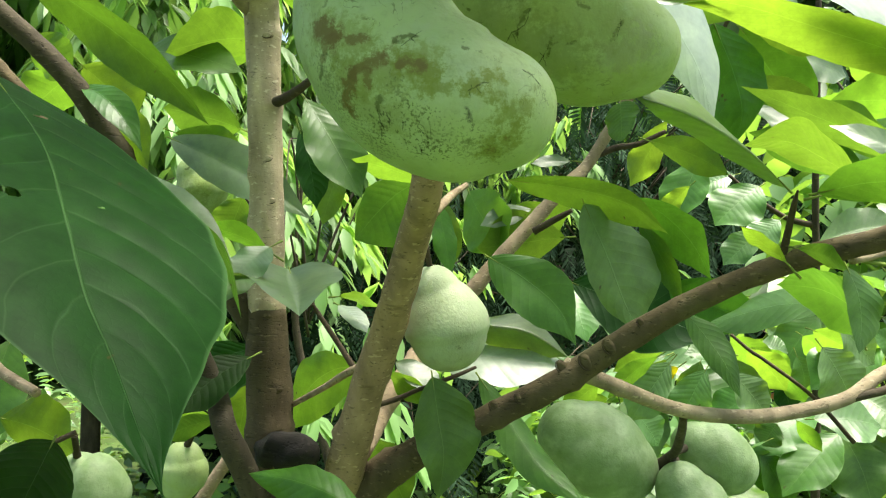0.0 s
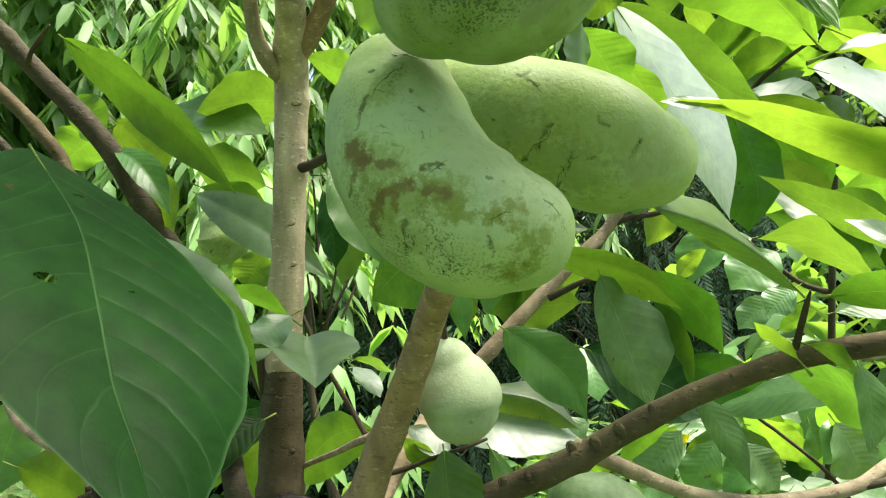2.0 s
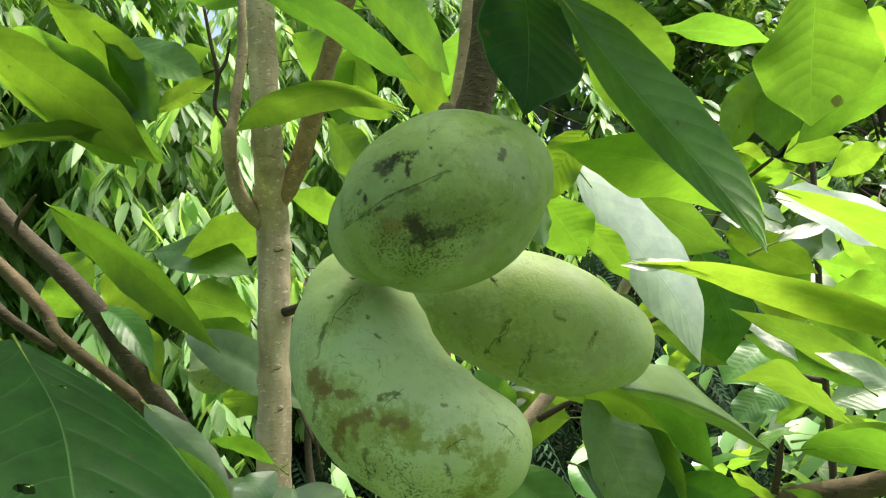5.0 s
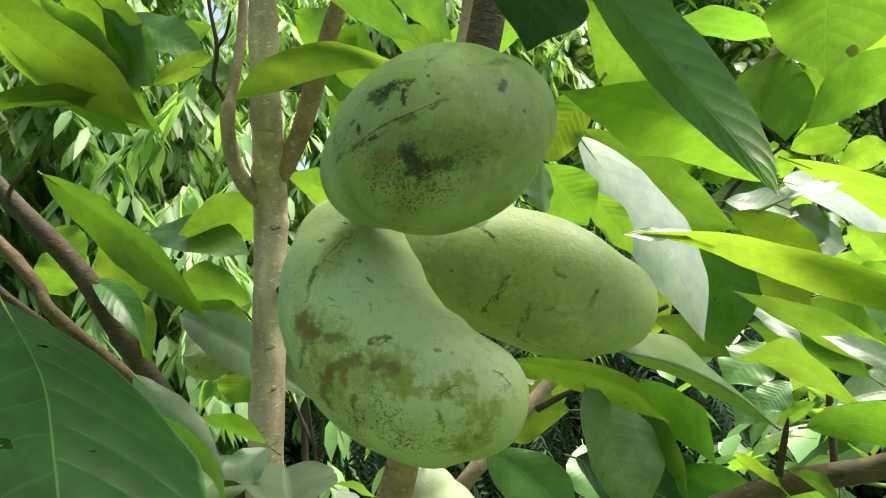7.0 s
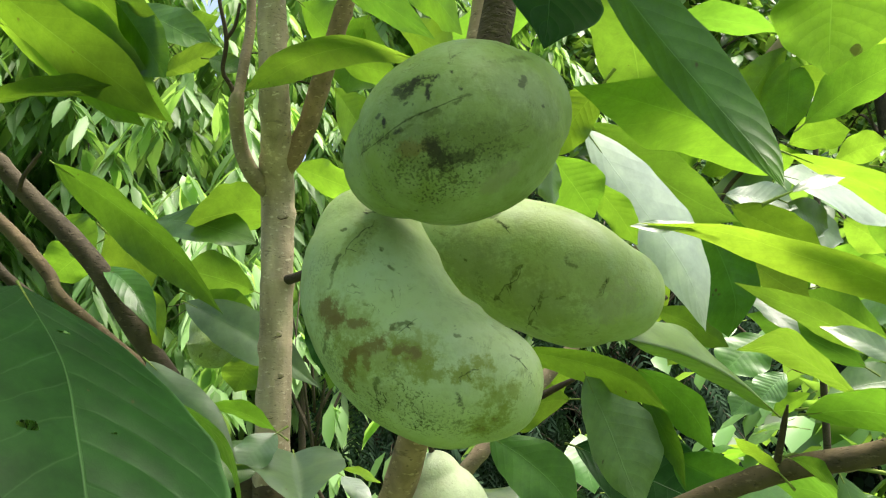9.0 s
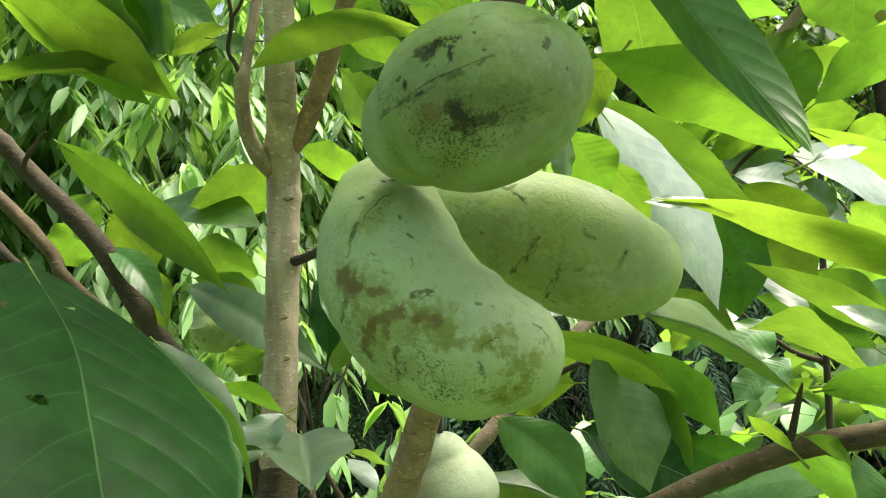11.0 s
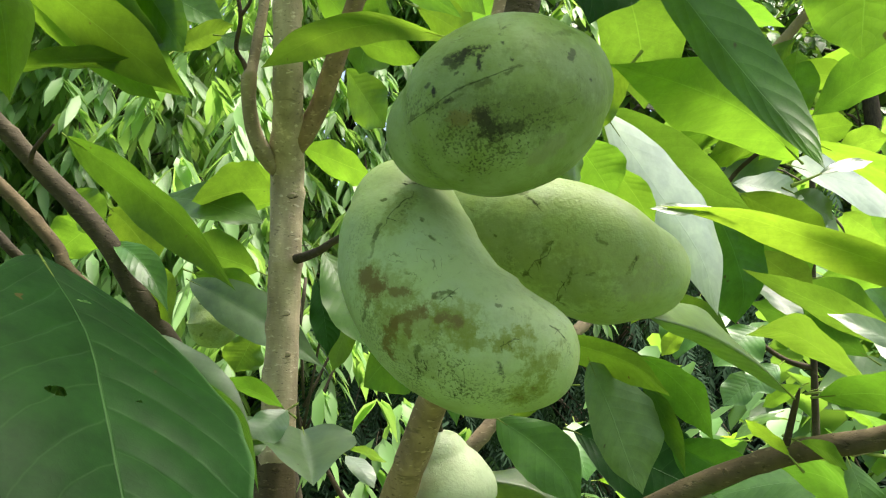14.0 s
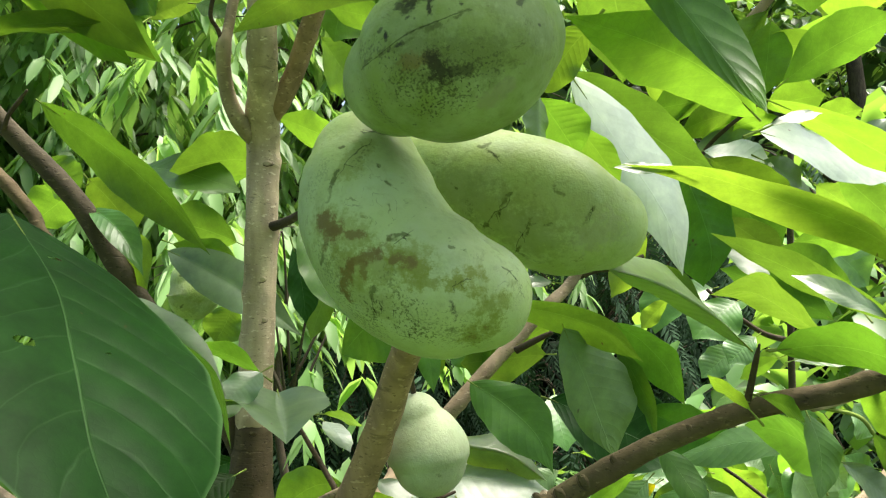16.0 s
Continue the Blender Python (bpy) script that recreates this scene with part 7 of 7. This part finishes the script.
fruit([(-0.0171, 0.7123, 1.4717, 0.0211), (-0.0136, 0.7128, 1.4617, 0.0268), (-0.0097, 0.7135, 1.4492, 0.0316), (-0.0079, 0.7141, 1.44, 0.0321), (-0.0072, 0.7143, 1.435, 0.03)], SKIN_D, "smooth pale green pawpaw hanging behind the leaning stem", "single pawpaw", 256, [(-0.0207, 0.6964, 1.5043, 0.0022), (-0.0199, 0.7068, 1.4935, 0.0022), (-0.0189, 0.7121, 1.4849, 0.0026)])
fruit([(0.1011, 0.8702, 1.3226, 0.0350), (0.1141, 0.8705, 1.3148, 0.0404), (0.1323, 0.8708, 1.3020, 0.0414), (0.1520, 0.8711, 1.2881, 0.0350)], SKIN_E, "smooth green pawpaw in a low cluster", "low pawpaw cluster", 257, [(0.1673, 0.7176, 1.3718, 0.0034), (0.1788, 0.7725, 1.3433, 0.0037), (0.1911, 0.8524, 1.3054, 0.0047), (0.1689, 0.8715, 1.2833, 0.0053)])
fruit([(0.2176, 0.8831, 1.3074, 0.0226), (0.2334, 0.8834, 1.2988, 0.0312), (0.2534, 0.8837, 1.2836, 0.0296)], SKIN_E, "smooth pale pawpaw in a low cluster", "low pawpaw cluster", 258, [(0.1937, 0.8525, 1.3079, 0.0041), (0.2176, 0.8831, 1.3074, 0.0048)])
fruit([(0.1954, 0.8421, 1.2799, 0.0245), (0.2025, 0.8421, 1.2643, 0.0327), (0.2096, 0.8420, 1.2462, 0.0327), (0.2129, 0.8419, 1.2359, 0.0281)], SKIN_E, "smooth green pawpaw beneath a low cluster", "low pawpaw cluster", 259, [(0.1925, 0.8524, 1.3028, 0.0041), (0.1955, 0.8421, 1.2824, 0.0051)])
fruit([(-0.3569, 0.8479, 1.3045, 0.0199), (-0.3466, 0.8480, 1.2963, 0.0273), (-0.3393, 0.8480, 1.2803, 0.0294), (-0.3370, 0.8479, 1.2697, 0.0262)], SKIN_E, "pale pawpaw low beside the trunk", "low pawpaws", 260, [(-0.3514, 0.8286, 1.3432, 0.0036), (-0.3541, 0.8383, 1.3254, 0.0036), (-0.3568, 0.8479, 1.3071, 0.0047)])
fruit([(-0.2526, 0.8308, 1.3186, 0.0184), (-0.2528, 0.8307, 1.3120, 0.0214), (-0.2547, 0.8305, 1.3018, 0.0214), (-0.2569, 0.8304, 1.2953, 0.0184)], SKIN_A, "green pawpaw with dark cracks low by the trunk", "low pawpaws", 261, [(-0.2321, 0.8119, 1.3567, 0.0030), (-0.2436, 0.8213, 1.3372, 0.0030), (-0.2525, 0.8309, 1.3222, 0.0041)])
fruit([(-0.3089, 1.0673, 1.5961, 0.0248), (-0.3041, 1.0688, 1.5823, 0.0317), (-0.3042, 1.0699, 1.5720, 0.0303)], SKIN_B, "shaded green pawpaw among leaves", "shaded pawpaw", 262, [(-0.2926, 1.0439, 1.6323, 0.0041), (-0.3024, 1.0554, 1.6161, 0.0041), (-0.3089, 1.0670, 1.5995, 0.0055)])
bpy.context.view_layer.update()
scars(fruit_kidney, "dark_crack", SCAR_DARK, "fine dark cracks", [([(-0.0126, -0.0116, 0.0395), (-0.0186, -0.0169, 0.0318), (-0.0263, -0.0210, 0.0192)], 0.00050, 2, 0.08), ([(-0.0072, -0.0072, 0.0425), (-0.0127, -0.0085, 0.0437), (-0.0163, -0.0099, 0.0426)], 0.00080, 2, 0.08), ([(-0.0023, -0.0340, -0.0073), (0.0015, -0.0335, -0.0043), (0.0049, -0.0322, -0.0013)], 0.00040, 2, 0.08), ([(0.0195, -0.0378, -0.0228), (0.0237, -0.0373, -0.0204), (0.0279, -0.0365, -0.0183)], 0.00050, 3, 0.08), ([(0.0393, -0.0317, -0.0130), (0.0435, -0.0308, -0.0154), (0.0470, -0.0296, -0.0188)], 0.00050, 3, 0.08), ([(-0.0112, -0.0299, -0.0245), (-0.0099, -0.0275, -0.0296), (-0.0109, -0.0224, -0.0346)], 0.00050, 2, 0.08)], [((-0.0102, -0.0274, -0.0297), 0.0056, 10, 0.0035, 0.00045, (0.1, 0.0, -1.0)), ((0.0032, -0.0308, -0.0352), 0.0064, 14, 0.0035, 0.00045, (0.1, 0.0, -1.0))], 42)
scars(fruit_long, "dark_crack", SCAR_DARK, "fine dark branching cracks", [([(0.0064, -0.0358, -0.0073), (0.0019, -0.0329, -0.0155), (-0.0067, -0.0234, -0.0223)], 0.00050, 4, 0.08), ([(0.0142, -0.0338, -0.0228), (0.0103, -0.0274, -0.0299), (0.0065, -0.0197, -0.0339)], 0.00050, 3, 0.08), ([(0.0421, -0.0386, -0.0133), (0.0420, -0.0387, -0.0169), (0.0394, -0.0383, -0.0225)], 0.00040, 2, 0.08), ([(-0.0050, -0.0259, 0.0142), (-0.0008, -0.0289, 0.0105), (0.0023, -0.0316, 0.0064)], 0.00050, 1, 0.08)], [], 43)
scars(fruit_upper, "dark_crack", SCAR_DARK, "dark crease across the skin", [([(-0.0236, -0.0305, -0.0075), (-0.0148, -0.0346, -0.0033), (-0.0042, -0.0377, 0.0001), (0.0056, -0.0370, 0.0039)], 0.00060, 0, 0.01), ([(-0.0361, -0.0193, -0.0117), (-0.0287, -0.0273, -0.0099), (-0.0236, -0.0305, -0.0075)], 0.00040, 0, 0.01)], [], 44)

# ---- ground ----
rng = np.random.default_rng(5)
m, n, l, b = material("ground_soil", 0.95, 0.2)
big, fine = noise_tex(n, l, 1.3, 4.0), noise_tex(n, l, 30.0, 5.0)
rg = ramp(n, [(0.35, (0.03, 0.05, 0.015)), (0.55, (0.06, 0.10, 0.025)), (0.75, (0.09, 0.07, 0.04))])
l.new(maths(n, l, "ADD", maths(n, l, "MULTIPLY", big.outputs["Fac"], 0.7), maths(n, l, "MULTIPLY", fine.outputs["Fac"], 0.3)), rg.inputs[0])
l.new(rg.outputs[0], b.inputs["Base Color"])
bump(n, l, b, fine.outputs["Fac"], 0.8, 0.03)
SOIL = m
gx = np.concatenate([-np.geomspace(900, 12, 12), np.linspace(-10, 10, 41), np.geomspace(12, 900, 12)])
gv = [(x, y, 0.06 * noise.noise((x * 0.7, y * 0.7, 0)) if abs(x) < 20 and abs(y) < 20 and math.hypot(x + 0.09, y - 0.75) > 0.8 else -0.01) for y in gx for x in gx]
k = len(gx)
gf = [(j * k + i, j * k + i + 1, (j + 1) * k + i + 1, (j + 1) * k + i) for j in range(k - 1) for i in range(k - 1)]
tagged(part("ground", mesh_from("ground", gv, gf), SOIL), "grassy woodland ground in shade", "ground", kind="structure")

# ---- materials of the background ----
LANCE = stuff_leaf_material("lance_leaf", (0.18, 0.32, 0.115), (0.34, 0.58, 0.10), 0.46, 0.45, 0.4, 0.32)
YEW = stuff_leaf_material("yew_needle", (0.032, 0.064, 0.036), (0.035, 0.08, 0.022), 0.9, 0.15, 0.5, 0.08)
# near-black leaf colour that holds the deep shade of the gaps
GAPSHADE = stuff_leaf_material("gap_shade_leaf", (0.009, 0.019, 0.009), (0.012, 0.03, 0.010), 0.8, 0.12, 0.5, 0.1)
WOODS = stuff_leaf_material("woods_leaf", (0.03, 0.075, 0.02), (0.09, 0.2, 0.025), 0.5, 0.3, 0.8)
HERB = stuff_leaf_material("herb_leaf", (0.115, 0.235, 0.075), (0.28, 0.50, 0.05), 0.38, 0.4)
DEADLEAF = stuff_leaf_material("dead_leaf", (0.20, 0.10, 0.05), (0.3, 0.12, 0.05), 0.8, 0.2)


def drooping_tree(name, at, height, limbs, label, leaf_len, leaf_w, mat, spread, sprays, per_spray, hang, low, seed, fan=False):
    """A tree with limbs and hanging sprays of pointed leaves."""
    g = np.random.default_rng(seed)
    t = thing(name, at, label, "tree")
    x0, y0, _ = at
    limb("trunk", [(x0, y0, -0.05, 0.013 * height), (x0 + 0.08, y0, height * 0.35, 0.011 * height), (x0 - 0.05, y0 + 0.05, height * 0.7, 0.007 * height), (x0, y0, height, 0.003 * height)], BARK_DARK, t, 12)
    pl, wy, sd = [], [], []
    for i in range(limbs):
        a = g.uniform(0, 2 * math.pi)
        z = g.uniform(low, height * 0.95)
        reach = spread * g.uniform(0.6, 1.1) * (1.15 - 0.5 * z / height)
        end = np.array((x0 + math.cos(a) * reach, y0 + math.sin(a) * reach, z + g.uniform(-0.1, 0.5)))
        mid = np.array((x0 + math.cos(a) * reach * 0.5, y0 + math.sin(a) * reach * 0.5, z + 0.25))
        limb("limb", [(x0, y0, z - 0.2, 0.003 * height), (*mid, 0.0016 * height), (*end, 0.0006 * height)], BARK_DARK, t, 6)
        for _ in range(sprays):
            q = g.uniform(0.25, 1.0)
            root = (np.array((x0, y0, z - 0.2)) * (1 - q) ** 2 + 2 * q * (1 - q) * mid + q * q * end) + g.normal(0, 0.22, 3)
            ln = g.uniform(0.25, 0.6)
            b_ = g.uniform(0, 2 * math.pi)
            d = np.array((math.cos(b_) * 0.5, math.sin(b_) * 0.5, -hang))
            d /= np.linalg.norm(d)
            if mat is YEW:
                # flat feathery frond: needles in two rows along a drooping axis
                across = np.cross(d, (0, 0, 1))
                across /= np.linalg.norm(across)
                across = across + g.normal(0, 0.35, 3)
                for k_ in range(per_spray):
                    f = (k_ // 2 + 0.5) / (per_spray / 2)
                    sg = 1 if k_ % 2 else -1
                    pl.append(root + d * ln * f + (0, 0, -0.12 * ln * f * f))
                    wy.append(across * sg * (1.05 - 0.6 * f) + d * 0.7)
                    sd.append(d + g.normal(0, 0.15, 3))
                continue
            if fan:
                # fans of leaves hanging from the nodes of the spray
                for k_ in range(per_spray):
                    f = (k_ // 5 + 0.5) / max(1, per_spray // 5)
                    pl.append(root + d * ln * f + g.normal(0, 0.008, 3))
                    c_ = b_ + g.uniform(-1.5, 1.5)
                    wy.append(np.array((math.cos(c_) * 0.55, math.sin(c_) * 0.55, -hang * g.uniform(0.7, 1.2))))
                    sd.append(np.array((-math.sin(c_), math.cos(c_), 0)) + g.normal(0, 0.25, 3))
                continue
            for k_ in range(per_spray):
                f = (k_ + 0.5) / per_spray
                pl.append(root + d * ln * f + g.normal(0, 0.015, 3))
                c_ = g.uniform(0, 2 * math.pi)
                w_ = np.array((math.cos(c_), math.sin(c_), -hang * g.uniform(0.5, 1.6)))
                wy.append(w_)
                sd.append(np.array((-math.sin(c_), math.cos(c_), 0)) + g.normal(0, 0.3, 3))
    cnt = len(pl)
    cr = scatter("crown", pl, wy, sd, leaf_len * g.uniform(0.7, 1.2, cnt), leaf_w * g.uniform(0.75, 1.2, cnt), mat, t, 0.2, 0.25)
    cr["kind"] = "stuff"
    return t


drooping_tree("chestnut_tree", (-1.7, 3.6, 0), 3.5, 44, "tall tree with hanging narrow lance-shaped leaves", 0.15, 0.036, LANCE, 1.5, 22, 25, 0.55, 1.5, 3, True)
drooping_tree("chestnut_tree", (-0.6, 4.7, 0), 4.1, 38, "tall tree with hanging narrow lance-shaped leaves in shade", 0.15, 0.036, LANCE, 1.5, 20, 25, 0.55, 1.5, 4, True)
drooping_tree("chestnut_sapling", (-0.5, 2.7, 0), 1.75, 7, "slender sapling with narrow drooping leaves", 0.12, 0.04, LANCE, 0.7, 5, 10, 0.6, 1.35, 14, True)
drooping_tree("broadleaf_shrub", (1.3, 2.5, 0), 2.0, 30, "leafy shrub with oval pale-green leaves", 0.14, 0.08, HERB, 0.9, 7, 8, 0.5, 0.3, 15)
drooping_tree("yew_tree", (-0.35, 4.0, 0), 1.6, 26, "low dark evergreen with feathery sprays", 0.06, 0.013, YEW, 0.9, 10, 36, 0.8, 0.2, 16)
drooping_tree("yew_tree", (0.75, 4.2, 0), 2.2, 56, "dark evergreen with hanging feathery sprays", 0.06, 0.013, YEW, 1.35, 11, 36, 0.8, 0.2, 6)
drooping_tree("broadleaf_tree", (1.5, 7.4, 0), 6.5, 44, "broad light-green tree at the wood's edge", 0.2, 0.11, HERB, 2.2, 10, 14, 0.6, 1.6, 8)
drooping_tree("broadleaf_tree", (3.4, 6.8, 0), 7.0, 44, "broad green tree at the wood's edge", 0.13, 0.07, HERB, 2.6, 10, 14, 0.5, 0.5, 7)

# foliage mass added behind the yew and the chestnuts to blacken the gaps
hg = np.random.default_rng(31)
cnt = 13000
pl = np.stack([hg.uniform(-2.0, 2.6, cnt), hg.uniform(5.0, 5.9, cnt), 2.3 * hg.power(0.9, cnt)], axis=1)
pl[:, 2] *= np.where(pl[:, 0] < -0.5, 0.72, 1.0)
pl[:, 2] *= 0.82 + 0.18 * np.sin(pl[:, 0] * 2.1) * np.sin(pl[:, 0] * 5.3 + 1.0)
hedge = scatter("gap_foliage", pl, hg.normal(0, 1, (cnt, 3)) + (0, 0, -0.5), hg.normal(0, 1, (cnt, 3)), hg.uniform(0.08, 0.2, cnt), hg.uniform(0.04, 0.09, cnt), GAPSHADE, None)
tagged(hedge, "dense added foliage backdrop, deep shade put into its near-black colour", "hedge", kind="stuff")

# far woods closing the view
g = np.random.default_rng(11)
cnt = 30000
az = np.where(g.uniform(0, 1, cnt) < 0.75, g.uniform(-0.8, 0.8, cnt), g.uniform(-math.pi, math.pi, cnt))
rad = g.uniform(9.0, 13.5, cnt)
hh = np.where(np.cos(az) > -0.2, 1.0, 0.9) * g.power(0.85, cnt) * (7.6 + 1.2 * np.sin(az * 5) + 1.2 * np.sin(az * 11 + 1))
hh *= np.where((az > -0.8) & (az < 0.0), 0.56 + 0.1 * np.sin(az * 23.0), 1.0)  # a clearing where the sky shows
pl = np.stack([np.sin(az) * rad, np.cos(az) * rad + 0.5, hh + 0.05], axis=1)
wy = g.normal(0, 1, (cnt, 3)) + (0, 0, -0.6)
sd = g.normal(0, 1, (cnt, 3))
woods = scatter("woods", pl, wy, sd, g.uniform(0.2, 0.55, cnt), g.uniform(0.12, 0.3, cnt), WOODS, None)
tagged(woods, "dense shaded woodland foliage in the distance", "woodland", kind="stuff")

# low plants
cnt = 17000
px = g.normal(0.4, 2.8, cnt)
py = g.normal(3.0, 3.0, cnt)
pz = g.uniform(0.0, 1.0, cnt) ** 1.6 * (0.35 + 0.45 * np.abs(np.sin(px * 1.7 + 0.4)) * np.abs(np.cos(py * 1.1))) * np.where((np.abs(px) < 1.0) & (py < 1.3), 0.1, 1.0)
wy = np.stack([g.normal(0, 1, cnt), g.normal(0, 1, cnt), g.uniform(-0.5, 0.5, cnt)], axis=1)
sd = np.stack([g.normal(0, 1, cnt), g.normal(0, 1, cnt), g.normal(0, 0.3, cnt)], axis=1)
tagged(scatter("undergrowth", np.stack([px, py, pz], axis=1), wy, sd, g.uniform(0.05, 0.14, cnt), g.uniform(0.03, 0.07, cnt), HERB, None),
       "low leafy undergrowth and weeds covering the ground", "undergrowth", kind="stuff")

# withered brown leaves caught low in the shrubs
for k_, (dx, dy, dz) in enumerate(((0.62, 2.0, 1.17), (0.30, 2.05, 1.02))):
    dg = np.random.default_rng(50 + k_)
    cnt = 26
    dead = scatter("dead_leaves", np.array((dx, dy, dz)) + dg.normal(0, 0.035, (cnt, 3)), dg.normal(0, 1, (cnt, 3)), dg.normal(0, 1, (cnt, 3)), dg.uniform(0.02, 0.05, cnt), dg.uniform(0.012, 0.025, cnt), DEADLEAF, None, 0.4, 0.5)
    tagged(dead, "clump of withered reddish-brown leaves among the shrubs", "dead leaves", kind="stuff")

# taller herbs behind the tree
hg = np.random.default_rng(77)
cnt = 7000
px, py = hg.uniform(0.1, 2.6, cnt), hg.uniform(2.1, 3.5, cnt)
pz = 0.35 + hg.power(2.0, cnt) * (0.55 + 0.14 * np.sin(px * 5.1) * np.sin(py * 4.3 + 1.0))
wy = np.stack([hg.normal(0, 1, cnt), hg.normal(0, 1, cnt), hg.uniform(-0.7, 0.3, cnt)], axis=1)
sd = np.stack([hg.normal(0, 1, cnt), hg.normal(0, 1, cnt), hg.normal(0, 0.3, cnt)], axis=1)
tagged(scatter("herbs", np.stack([px, py, pz], axis=1), wy, sd, hg.uniform(0.04, 0.11, cnt), hg.uniform(0.02, 0.055, cnt), HERB, None),
       "knee-high bright green herbs behind the tree", "undergrowth", kind="stuff")
